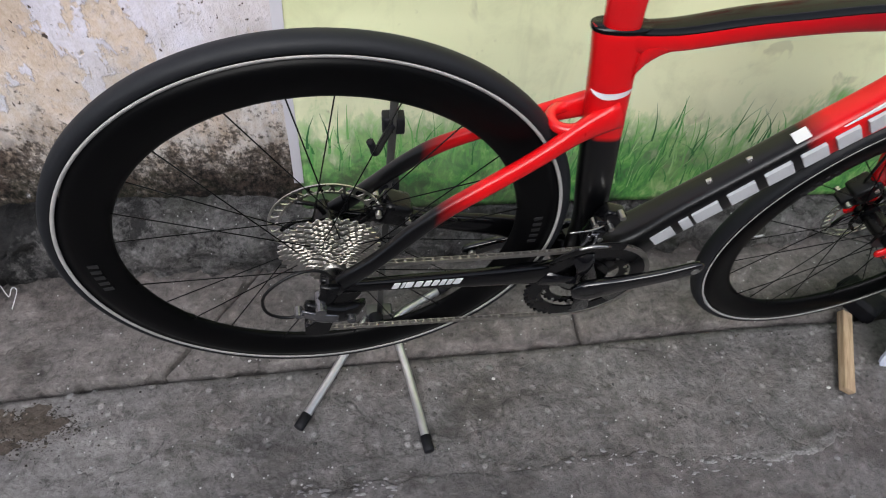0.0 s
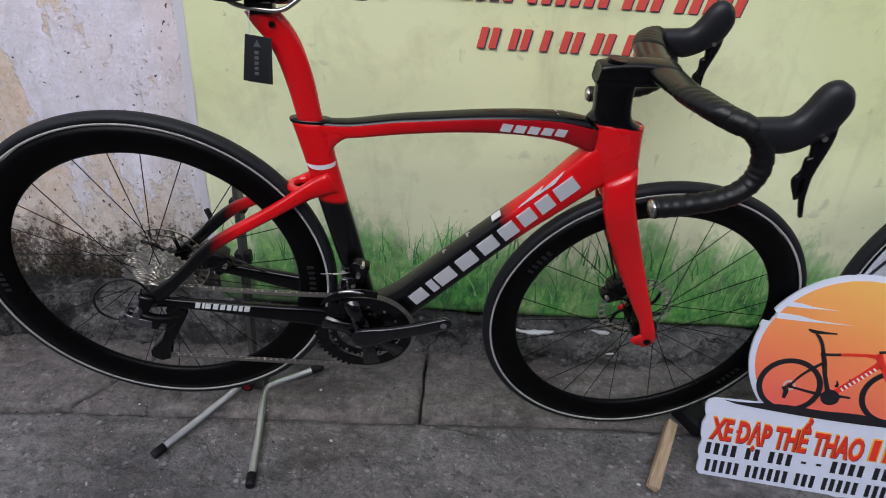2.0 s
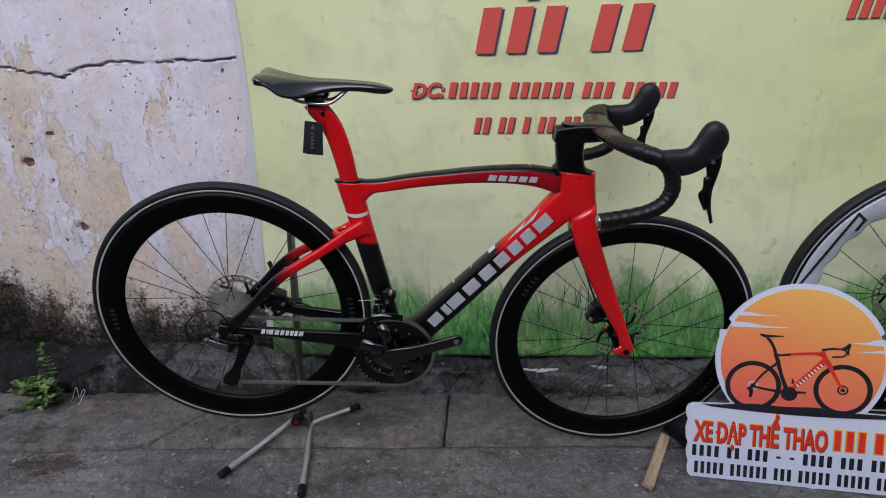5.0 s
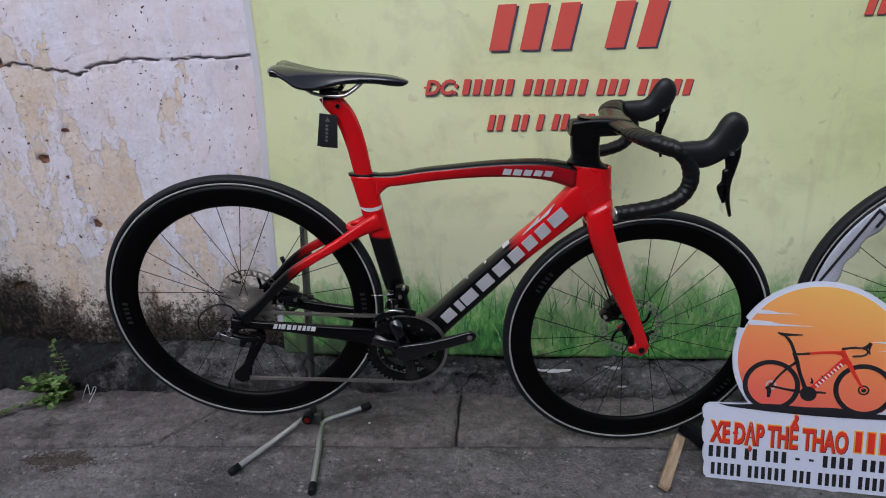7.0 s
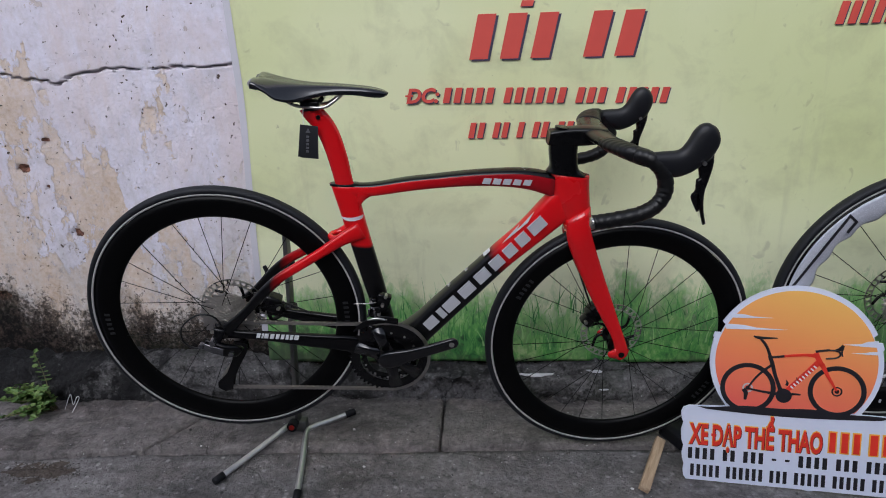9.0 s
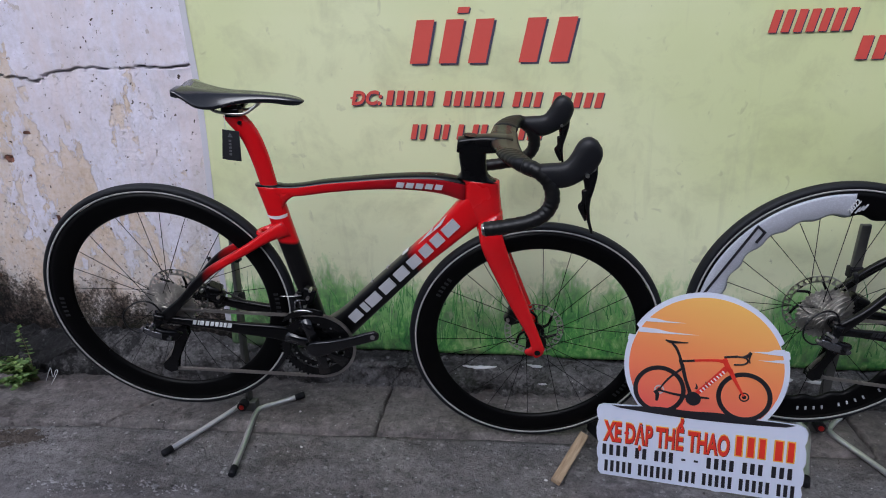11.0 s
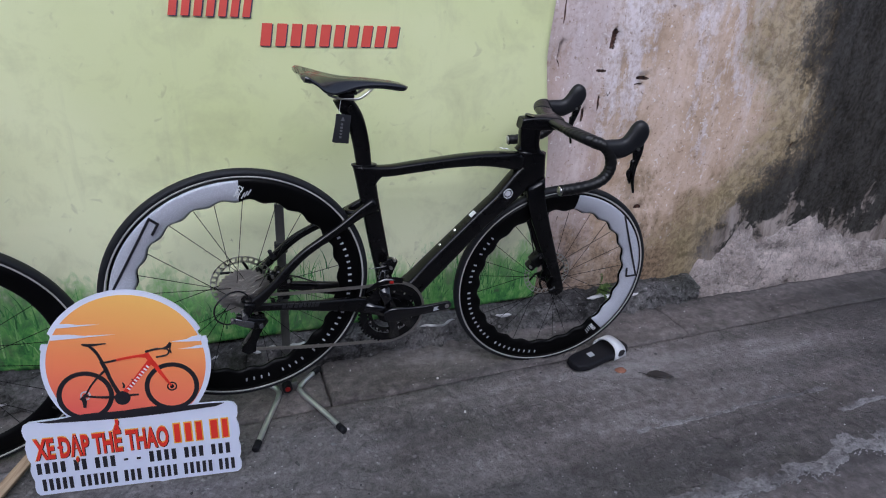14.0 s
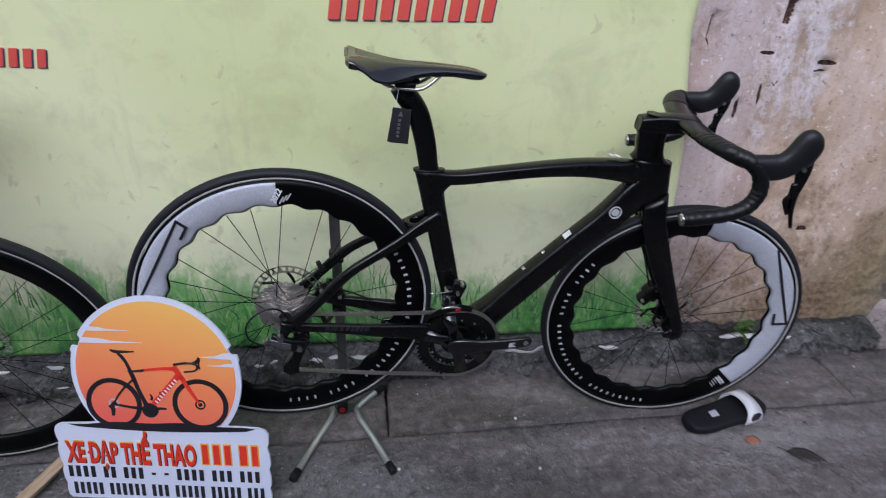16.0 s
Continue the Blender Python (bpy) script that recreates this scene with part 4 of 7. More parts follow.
bm = bmesh.new()
xs_s = list(np.arange(-12, -1.7, 0.4)) + list(np.arange(-1.7, 3.8, 0.012)) + list(np.arange(3.9, 12, 0.4))
drops = [0.0, 0.004, 0.012, 0.025, 0.045, 0.075, 0.11, 0.16, 0.22, 0.3, 0.42, 0.6, 1.0, 2.0, 3.8]
cols = []
for x in xs_s:
    e = screed_edge(x)
    col = [bm.verts.new((x, e + 0.003, ground_height(x, e) - 0.004))]
    for k, d in enumerate(drops):
        y = e - d
        col.append(bm.verts.new((x, y, ground_height(x, y) + min(0.0075, 0.003 + d * 0.12) + 0.0018 * fbm(x * 9, y * 9, 21))))
    cols.append(col)
for p, q in zip(cols, cols[1:]):
    for k in range(len(drops)):
        bm.faces.new((p[k], q[k], q[k + 1], p[k + 1]))
bmesh.ops.recalc_face_normals(bm, faces=bm.faces)
if sum(f.normal.z for f in bm.faces) < 0:
    bmesh.ops.reverse_faces(bm, faces=bm.faces)
solo("street_screed", bm, M_SCREED, "smooth wet grey screed with a ragged broken edge", "road", "structure")

bm = bmesh.new()
rng = random.Random(5)
for i in range(4200):
    x = rng.uniform(-1.2, 4.0)
    thick = max(0.0, 0.4 + 1.1 * fbm(x * 4, 0, 77)) * (1.0 if x > 1.7 else 0.3)
    if rng.random() > thick:
        continue
    y = screed_edge(x) - abs(rng.gauss(0, 0.020)) + 0.004
    r = rng.choice((0.0015, 0.002, 0.003, 0.0045)) * rng.uniform(0.7, 1.3)
    a0 = rng.random() * 6
    pts = [(x + r * 1.9 * rng.uniform(0.3, 1.3) * math.cos(a0 + k * 0.785), y + r * 0.8 * rng.uniform(0.3, 1.3) * math.sin(a0 + k * 0.785)) for k in range(8)]
    z = max(ground_height(*p) for p in pts) + 0.0078
    vs = [bm.verts.new((px, py, z - 0.004)) for px, py in pts]
    c = bm.verts.new((x, y, z + 0.0025))
    for k in range(8):
        bm.faces.new((vs[k], vs[(k + 1) % 8], c))
bmesh.ops.recalc_face_normals(bm, faces=bm.faces)
solo("screed_flakes", bm, M_PALE, "pale worn flakes along the broken screed edge", "flakes", "stuff")

# pale ridges of worn mortar that stand along the broken edge
for x0, x1, base, wide, thick, cut in ((1.95, 4.2, None, 0.078, 0.009, 0.25), (2.80, 3.9, 0.372, 0.026, 0.006, 0.45), (2.15, 2.95, 0.478, 0.026, 0.0035, 0.75), (0.12, 0.62, None, 0.030, 0.006, 0.25)):
    vv, ff, index = [], [], {}
    xs_m = list(np.arange(x0, x1, 0.007))
    for a, x in enumerate(xs_m):
        y0 = (screed_edge(x) - 0.006) if base is None else base + 0.012 * fbm(x * 4, 0, 91) + 0.006 * fbm(x * 19, 0, 92)
        fade = min(1.0, (x - x0) / 0.15, (x1 - x) / 0.15)
        for b in range(13):
            q = b / 12
            y = y0 + wide * q * (0.75 + 0.5 * fbm(x * 6, 2, 93))
            body = (1 - q) ** 0.6 * min(1.0, q * 6 + 0.25) + 0.9 * fbm(x * 15, y * 34, 94) + 0.5 * fbm(x * 50, y * 70, 95) - cut - 0.6 * (1 - fade)
            vv.append((x, y, ground_height(x, y) + 0.0015 + thick * max(-0.6, min(1.0, body))))
    for a in range(len(xs_m) - 1):
        for b in range(12):
            ff.append((a * 13 + b, (a + 1) * 13 + b, (a + 1) * 13 + b + 1, a * 13 + b + 1))
    me = bpy.data.meshes.new("mortar_ridge")
    me.from_pydata(vv, [], ff)
    me.materials.append(M_RIDGE)
    me.polygons.foreach_set("use_smooth", [True] * len(ff))
    tagged(new("mortar_ridge", me), "pale worn ridge of mortar along the broken screed", "mortar", kind="stuff")

# loose grit on street and gutter
bm = bmesh.new()
for i in range(1500):
    x, y = rng.uniform(-1.7, 3.6), rng.uniform(-0.2, 1.08)
    r = rng.choice((0.0010, 0.0012, 0.0016, 0.002, 0.0026, 0.0045)) * rng.uniform(0.7, 1.3)
    z = 0.009 if y > joint_y(x) else ground_height(x, y) + (0.0075 if y < screed_edge(x) else 0)
    if -0.012 < y - joint_y(x) < 0.015:
        continue
    made = bmesh.ops.create_icosphere(bm, subdivisions=1, radius=r, matrix=Matrix.Translation((x, y, z + r * 0.35)) @ Euler((rng.random() * 3, rng.random() * 3, 0)).to_matrix().to_4x4() @ Matrix.Diagonal((1, rng.uniform(0.6, 1), rng.uniform(0.45, 0.8), 1)))
solo("loose_grit", bm, M_GRIT, "loose grey grit scattered on the lane", "grit", "stuff", smooth=False)

def scatter(name, spots, mats, label, category):
    """Low, many-sided crumbs: (x, y, z, radius, height) each, in one mesh."""
    vv, ff = [], []
    for x, y, z, r, up in spots:
        n0, a0 = len(vv), rng.random() * 6
        for k in range(7):
            q = r * rng.uniform(0.65, 1.15)
            vv.append((x + q * math.cos(a0 + k * 0.898), y + q * 0.8 * math.sin(a0 + k * 0.898), z - 0.001))
        vv.append((x + r * rng.uniform(-0.3, 0.3), y, z + up))
        ff += [(n0 + k, n0 + (k + 1) % 7, n0 + 7) for k in range(7)]
    me = bpy.data.meshes.new(name)
    me.from_pydata(vv, [], ff)
    me.materials.append(mats)
    tagged(new(name, me), label, category, kind="stuff")


def lane_z(x, y):
    return ground_height(x, y) + (0.0075 if y < screed_edge(x) else 0.0)


# worn pebbles set flush in the lane
spots = []
for i in range(1500):
    x, y = rng.uniform(-1.6, 3.4), rng.uniform(-0.25, 0.83)
    if (x > 0.9 and rng.random() < 0.75) or fbm(x * 3, y * 3, 71) < -0.25:
        continue
    spots.append((x, y, lane_z(x, y), rng.choice((0.003, 0.004, 0.005, 0.006, 0.0085)) * rng.uniform(0.8, 1.3), 0.0022))
scatter("pebbles", spots, M_PEBBLE, "worn grey pebbles set in the lane", "pebbles")

# brown dirt swept up by the gutter, and crumbs along the open joint
spots = []
for i in range(1500):
    x, y = -1.175 + rng.gauss(0, 0.060), 0.738 + rng.gauss(0, 0.022)
    if y > joint_y(x) - 0.012:
        continue
    spots.append((x, y, lane_z(x, y), rng.choice((0.0012, 0.0018, 0.0026, 0.004)), rng.uniform(0.0006, 0.0026)))
for i in range(520):
    x = rng.uniform(-1.7, 3.0)
    y = joint_y(x) - 0.012 - abs(rng.gauss(0, 0.010))
    if fbm(x * 5, 1, 61) > 0.0:
        spots.append((x, y, lane_z(x, y), rng.choice((0.0012, 0.002, 0.003, 0.0045)), rng.uniform(0.0008, 0.003)))
scatter("dirt", spots, M_DIRT, "brown dirt and crumbs on the lane by the gutter", "dirt")

# a low heap of brown silt under the crumbs
vv, ff = [], []
for k in range(26):
    for i in range(72):
        a, q = 2 * math.pi * i / 72, k / 25
        r = q * (1 + 0.28 * fbm(math.cos(a) * 1.6, math.sin(a) * 1.6, 44) + 0.10 * fbm(math.cos(a) * 6, math.sin(a) * 6, 45))
        x = -1.18 + 0.125 * r * math.cos(a)
        y = min(0.742 + 0.058 * r * math.sin(a), joint_y(x) - 0.006)
        vv.append((x, y, lane_z(x, y) + 0.007 * ((1 - q) ** 0.8 - 0.42 + 0.55 * fbm(x * 24, y * 40, 46) + 0.35 * fbm(x * 90, y * 120, 47))))
for k in range(25):
    for i in range(72):
        ff.append((k * 72 + i, k * 72 + (i + 1) % 72, (k + 1) * 72 + (i + 1) % 72, (k + 1) * 72 + i))
me = bpy.data.meshes.new("silt_heap")
me.from_pydata(vv, [], ff)
me.materials.append(M_SILT)
me.polygons.foreach_set("use_smooth", [True] * len(ff))
tagged(new("silt_heap", me), "low heap of damp brown silt by the gutter", "silt", kind="stuff")

def smooth_plinth(x, q):
    near = [plinth_point(x + dx, q + dq) for dx in (-0.012, 0.0, 0.012) for dq in (-0.04, 0.0, 0.04)]
    mean = sum(near, Vector()) / len(near)
    return Vector((x, min(p.y for p in near) * 0.5 + mean.y * 0.5, max(p.z for p in near) * 0.5 + mean.z * 0.5))


# spills of white paint on the shoulder of the plinth
bm = bmesh.new()
for x0, length, q0, wide in ((0.205, 0.115, 0.72, 0.050), (0.385, 0.050, 0.70, 0.035), (0.41, 0.030, 0.30, 0.03), (0.942, 0.030, 0.60, 0.06), (0.982, 0.022, 0.60, 0.05), (1.103, 0.040, 0.66, 0.06), (1.155, 0.034, 0.78, 0.08), (1.240, 0.072, 0.66, 0.09),
                             (1.737, 0.140, 0.64, 0.085), (2.000, 0.058, 0.64, 0.085), (1.90, 0.020, 0.5, 0.05), (2.453, 0.165, 0.70, 0.080), (2.60, 0.05, 0.62, 0.05)):
    rows = []
    n = max(6, int(length / 0.006))
    for k in range(n + 1):
        u = 2 * k / n - 1
        x = x0 + length / 2 * u
        w = 0.95 * wide * max(0.02, (1 - u * u) ** 0.5 * (0.85 + 0.25 * fbm(x * 30, x0 * 9, 2)))
        c = q0 + 0.02 * fbm(x * 12, x0, 5)
        rows.append([bm.verts.new(smooth_plinth(x, c + w * e) + Vector((0, -0.0030, 0.0034)) * (0.4 if abs(e) == 1 else 1.5)) for e in (-1, -0.4, 0.4, 1)])
    for p, q in zip(rows, rows[1:]):
        for k in range(3):
            bm.faces.new((p[k], p[k + 1], q[k + 1], q[k]))
bmesh.ops.recalc_face_normals(bm, faces=bm.faces)
solo("paint_spills", bm, M_LITTER, "dried white paint spilled along the foot of the wall", "paint", "stuff")


# ---- banner ----
def banner_y(x, z):
    fold = 0.0018 * math.exp(-((z - 0.556 + 0.01 * math.sin(x * 3)) / 0.006) ** 2)
    return 1.176 + 0.002 * fbm(x * 1.6, z * 1.6, 40) + 0.0015 * math.sin(x * 5 + z * 2) + fold


def edge_left(z):
    return -0.640 - 0.040 * max(0, (1.0 - z)) * 0.9 + 0.003 * math.sin(z * 9)


def edge_right(z):
    return 2.093 + 0.062 * max(0.0, min(1.0, (1.00 - z) / 0.55)) - 0.02 * max(0.0, 0.35 - z) + 0.006 * math.sin(z * 11)


banner = thing("advertising_banner", "yellow-green vinyl shop banner with red lettering and printed grass", "banner")
bm = bmesh.new()
zs = list(np.arange(0.100, 1.40, 0.012)) + list(np.arange(1.42, 2.3, 0.08))
rows = []
for z in zs:
    a, b = edge_left(z), edge_right(z)
    rows.append([bm.verts.new((a + (b - a) * i / 150, banner_y(a + (b - a) * i / 150, z) , z - (0.006 * fbm(i * 0.05, 0, 3) if z < 0.11 else 0))) for i in range(151)])
for p, q in zip(rows, rows[1:]):
    for i in range(150):
        bm.faces.new((p[i], p[i + 1], q[i + 1], q[i]))
vinyl = part("vinyl_sheet", bm, M_BANNER, banner)
solid = vinyl.modifiers.new("thickness", "SOLIDIFY")
solid.thickness, solid.offset = 0.0015, 1.0
for x_of, name in ((edge_left, "hem"),):
    bm = bmesh.new()
    rings = []
    for z in np.arange(0.185, 2.3, 0.03):
        x = x_of(z)
        rings.append([(x - 0.014, 1.1725, z), (x + 0.006, 1.1715, z), (x + 0.006, 1.1745, z), (x - 0.014, 1.1775, z)])
    part(name, skin(bm, rings), plain("pale_hem", (0.56, 0.55, 0.60), 0.5, 0, 0, 40, 0.1, 0.05), banner, "pale lilac-grey welded hem", smooth=False)

# printed meadow: flat blades in the print
bm = bmesh.new()
rng = random.Random(11)
for i in range(7000):
    x = rng.uniform(-0.655, 2.11)
    lush = 0.5 + 0.5 * fbm(x * 2.7, 0, 50) + 0.35 * fbm(x * 9, 0, 51)
    tall = (0.15 + 0.20 * max(0, lush)) * (1.0 if x < 0.9 else 0.85)
    z0 = rng.uniform(0.12, 0.105 + tall * 0.75)
    h = rng.uniform(0.03, 0.11) * (0.6 + 0.6 * max(0, lush))
    w, bend = rng.uniform(0.0008, 0.0032), rng.gauss(0, 0.022)
    pts_l, pts_r = [], []
    for k in range(4):
        q = k / 3
        xx, zz, ww = x + bend * q * q, z0 + h * q, w * (1 - q * 0.9)
        pts_l.append((xx - ww, zz))
        pts_r.append((xx + ww, zz))
    vl = [bm.verts.new((px, banner_y(px, pz) - 0.0008 - 0.0009 * (i % 7) / 7, pz)) for px, pz in pts_l]
    vr = [bm.verts.new((px, banner_y(px, pz) - 0.0008 - 0.0009 * (i % 7) / 7, pz)) for px, pz in pts_r]
    if (x < -0.22 and z0 < 0.215) or (z0 < 0.135) or min(p[0] for p in pts_l) < edge_left(z0) + 0.004 or max(p[0] for p in pts_r) > edge_right(z0) - 0.004:
        for v in vl + vr:
            bm.verts.remove(v)
        continue
    for k in range(3):
        bm.faces.new((vl[k], vr[k], vr[k + 1], vl[k + 1]))
part("printed_grass", bm, M_BLADE, banner, "green printed grass along the bottom of the banner", smooth=False)
banner.children[-1]["kind"] = "stuff"


def banner_print(name, words, x0, x1, z0, z1, lean=0.2, slope=0.0, fill=0.66, drop=0.004):
    """Bars in the place of writing, in red over a dark blue shadow."""
    for tag, mats, dx, y in (("print_shadow", M_SHADOWPRINT, drop, 1.1716), (name, M_REDPRINT, 0.0, 1.1706)):
        w = (x1 - x0) / (sum(words) + 0.7 * (len(words) - 1))
        me = obj(tag, slats([1], 0, w, 0, z1 - z0, lean, fill, 1.1735, y), mats, False)
        x = x0
        for n in words:
            for i in range(n):
                part(tag, me, None, banner, m=Matrix.Translation((x + i * w + dx, 0, z0 - dx * 0.8 + slope * (x + i * w - x0))))
            x += (n + 0.7) * w


def banner_word(text, x, z, size, squeeze, drop=0.003, shear=0.25, bold=0.002):
    for tag, mats, d, y in (("print_shadow", M_SHADOWPRINT, drop, 1.1718), ("lettering", M_REDPRINT, 0.0, 1.1708)):
        part(tag, letters(text, size, mats, bold, shear, squeeze), None, banner, m=pose(x + d, y, z - d))


banner_print("title_bar", [3, 2], 0.012, 0.485, 1.035, 1.150, 0.22, -0.008, 0.60, 0.006)
banner_print("title_accent", [1], 0.150, 0.185, 1.165, 1.180, 0.3, 0, 0.9, 0.003)
banner_word("THỂ THAO", -0.06, 1.236, 0.130, 1.0)
banner_word("DC:", -0.169, 0.924, 0.054, 1.0)
part("lettering_bar", prism([(-0.170, 0.9405), (-0.148, 0.9405), (-0.1472, 0.9450), (-0.1692, 0.9450)], 1.1695, 1.1712), M_REDPRINT, banner, smooth=False)
banner_print("address_bar", [5, 6, 3, 5], -0.065, 0.560, 0.921, 0.962, 0.22, -0.026, 0.62, 0.003)
banner_print("address_bar", [2, 2, 1, 2, 2, 3], 0.004, 0.395, 0.821, 0.864, 0.22, -0.012, 0.62, 0.003)
banner_print("name_bar", [2, 3], 0.969, 1.150, 1.252, 1.306, 0.2, 0, 0.62, 0.003)
banner_print("name_bar", [7], 0.963, 1.175, 1.092, 1.147, 0.2, 0.004, 0.62, 0.003)
banner_print("number_bar", [10], 1.189, 1.590, 1.168, 1.222, 0.16, 0.004, 0.66, 0.003)
banner_print("number_bar", [10], 1.186, 1.586, 1.021, 1.079, 0.16, 0.004, 0.66, 0.003)


# ---- road bicycles ----
# In the bike's own frame x runs from rear to front axle, z up, y to its left; the rear axle is the origin.
R_TYRE, R_RIM = 0.334, 0.3135


def spoke_mesh(side, way, r_rim):
    """One spoke from hub flange to rim at angle 0, leaning forwards or backwards."""
    hub_a = radians(62) * way
    p0 = (0.024 * math.cos(hub_a), side * 0.026, 0.024 * math.sin(hub_a))
    p1 = (r_rim, side * 0.004, 0.0)
    return obj("spoke", tube([p0, p1], 0.0009, 5, 1), M_RIM)


def ribbon(pts, wide):
    """Outline of a stroke of even width along a bent line."""
    pts = [Vector(p) for p in pts]
    sides = []
    for i, p in enumerate(pts):
        d0 = (p - pts[i - 1]).normalized() if i else (pts[1] - p).normalized()
        d1 = (pts[i + 1] - p).normalized() if i + 1 < len(pts) else d0
        n = (Vector((-d0.y, d0.x)) + Vector((-d1.y, d1.x))).normalized()
        sides.append((p, n * (wide / 2 / max(0.5, n.dot(Vector((-d0.y, d0.x)))))))
    return [tuple(p + n) for p, n in sides] + [tuple(p - n) for p, n in reversed(sides)]


def make_wheel(name, bike, m, deep, style, rear, label):
    """A disc-brake wheel: the rim is the part; tyre, hub, spokes, disc and prints are its pieces."""
    inner = R_RIM - deep
    waves = (lambda a, r: 0.0042 * math.cos(24 * a) * max(0.0, (R_RIM - 0.03 - r) / (R_RIM - 0.03 - inner))) if style == "wavy" else None
    prof = [(R_RIM, -0.0125), (R_RIM - 0.012, -0.0145), (R_RIM - deep * 0.45, -0.0145), (inner + 0.008, -0.0085), (inner + 0.002, -0.004), (inner, 0.0),
            (inner + 0.002, 0.004), (inner + 0.008, 0.0085), (R_RIM - deep * 0.45, 0.0145), (R_RIM - 0.012, 0.0145), (R_RIM, 0.0125)]
    rim = part(name, revolve(prof, 192, wave=waves), M_RIM, bike, label, m)
    tyre_prof = [(R_RIM + 0.0105 + 0.0100 * math.sin(t), 0.0140 * math.cos(t)) for t in (radians(-75 + 30 * i) for i in range(12))]
    part("tyre", revolve(tyre_prof, 160), M_TYRE, rim, "smooth black road tyre")
    for side in (-1, 1):
        line = [(R_RIM + 0.0015, side * 0.0134), (R_RIM + 0.0058, side * 0.0143), (R_RIM + 0.0058, side * 0.0138), (R_RIM + 0.0015, side * 0.0128)]
        part("sidewall_line", revolve(line, 160), M_LINE, rim, "pale reflective line on the tyre wall")
    hub = bmesh.new()
    for r, y0, y1 in ((0.013, -0.05, 0.05), (0.027, -0.029, -0.024), (0.027, 0.024, 0.029), (0.017, -0.024, 0.024)):
        rod_y(hub, 0, 0, y0, y1, r, 20)
    part("hub", hub, M_PART, rim, smooth=False)
    meshes = [spoke_mesh(s, w, inner + 0.004) for s in (-1, 1) for w in (-1, 1)]
    for i in range(24):
        kind = (i % 2) * 2 + (i // 2) % 2
        part("spoke", meshes[kind], None, rim, m=Matrix.Rotation(-radians(15 * i + (4 if (i // 2) % 2 else 0)), 4, "Y"))
    # ventilated brake disc on the far side
    disc = revolve([(0.0800, 0.0365), (0.0800, 0.0385), (0.0770, 0.0385), (0.0770, 0.0365)], 72)
    revolve([(0.0660, 0.0365), (0.0660, 0.0385), (0.0625, 0.0385), (0.0625, 0.0365)], 60, disc)
    for i in range(60):
        a, da = radians(6 * i), radians(6 if i % 2 else -6)
        a1 = a + da * 0.7
        q = 0.0011
        pts = [(0.0655 * math.cos(a - q / 0.065 * 1.5), 0.0655 * math.sin(a - q / 0.065 * 1.5)), (0.0655 * math.cos(a + q / 0.065 * 1.5), 0.0655 * math.sin(a + q / 0.065 * 1.5)),
               (0.0775 * math.cos(a1 + q / 0.078 * 1.5), 0.0775 * math.sin(a1 + q / 0.078 * 1.5)), (0.0775 * math.cos(a1 - q / 0.078 * 1.5), 0.0775 * math.sin(a1 - q / 0.078 * 1.5))]
        prism(pts, 0.0366, 0.0384, disc)
    part("brake_disc", disc, M_STEEL, rim, "drilled steel brake disc", smooth=False)
    part("disc_carrier", rod_y(bmesh.new(), 0, 0, 0.033, 0.042, 0.022, 20), M_PART, rim, smooth=False)
    carrier = obj("carrier_arm", tube([(0.02, 0.037, 0), (0.042 * math.cos(0.2), 0.037, 0.042 * math.sin(0.2)), (0.0635 * math.cos(0.55), 0.037, 0.0635 * math.sin(0.55))], 0.0036, 6, 3), M_PART)
    for i in range(6):
        part("carrier_arm", carrier, None, rim, m=Matrix.Rotation(radians(60 * i), 4, "Y"))
    if rear:
        radii = [0.0235, 0.026, 0.0285, 0.031, 0.034, 0.038, 0.0425, 0.047, 0.053, 0.0595, 0.0665]
        for i, r in enumerate(radii):
            y = -0.0475 + 0.0037 * i
            part("sprocket", gear(r + 0.002, round(2 * math.pi * r / 0.0127), y, y + 0.0018, max(0.014, r - 0.014), 0.0045), M_CASS, rim, "steel cassette sprocket" if i == 0 else "", smooth=False)
        lock = bmesh.new()
        rod_y(lock, 0, 0, -0.050, -0.008, 0.0165, 20)
        part("freehub", lock, M_CASS, rim, "steel freehub with lock ring", smooth=False)
    if style == "wavy":
        # silver sector with its black trim and a hooked black stroke
        a0, a1 = (radians(96), radians(236)) if rear else (radians(-36), radians(91))
        for side in (-1, 1):
            grey = [(R_RIM - 0.0045, side * 0.0146), (R_RIM - 0.012, side * 0.0154), (R_RIM - deep * 0.45, side * 0.0154), (inner + 0.0085, side * 0.0096), (inner + 0.0030, side * 0.0055), (inner + 0.0045, side * 0.0045), (R_RIM - deep * 0.45, side * 0.0135), (R_RIM - 0.006, side * 0.0125)]
            part("silver_sector", revolve(grey, 120, wave=waves, arc=(a0, a1)), M_GREY, rim, "dotted silver-grey carbon sector")
        hook = [(176.2, 0.2997), (137.4, 0.3025), (136.7, 0.2801), (142.8, 0.2712)] if rear else [(55.0, 0.309), (8.0, 0.305), (7.4, 0.271), (14.5, 0.266)]
        flat = ribbon([(r * math.cos(radians(a)), r * math.sin(radians(a))) for a, r in hook], 0.0056)
        part("hooked_stroke", prism(flat, -0.0176, -0.0150), M_BLACKPRINT, rim, smooth=False)
        # round lettering, as bars
        start, step, counts = (38.6, -4.14, [9, 11, 4, 4]) if rear else (-86, -4.1, [9, 11, 4, 4])
        bar = obj("print_bar", prism([(-0.0020, -0.0046), (0.0020, -0.0046), (0.0020, 0.0046), (-0.0020, 0.0046)], -0.0168, -0.0140), M_SILVER, False)
        a = start
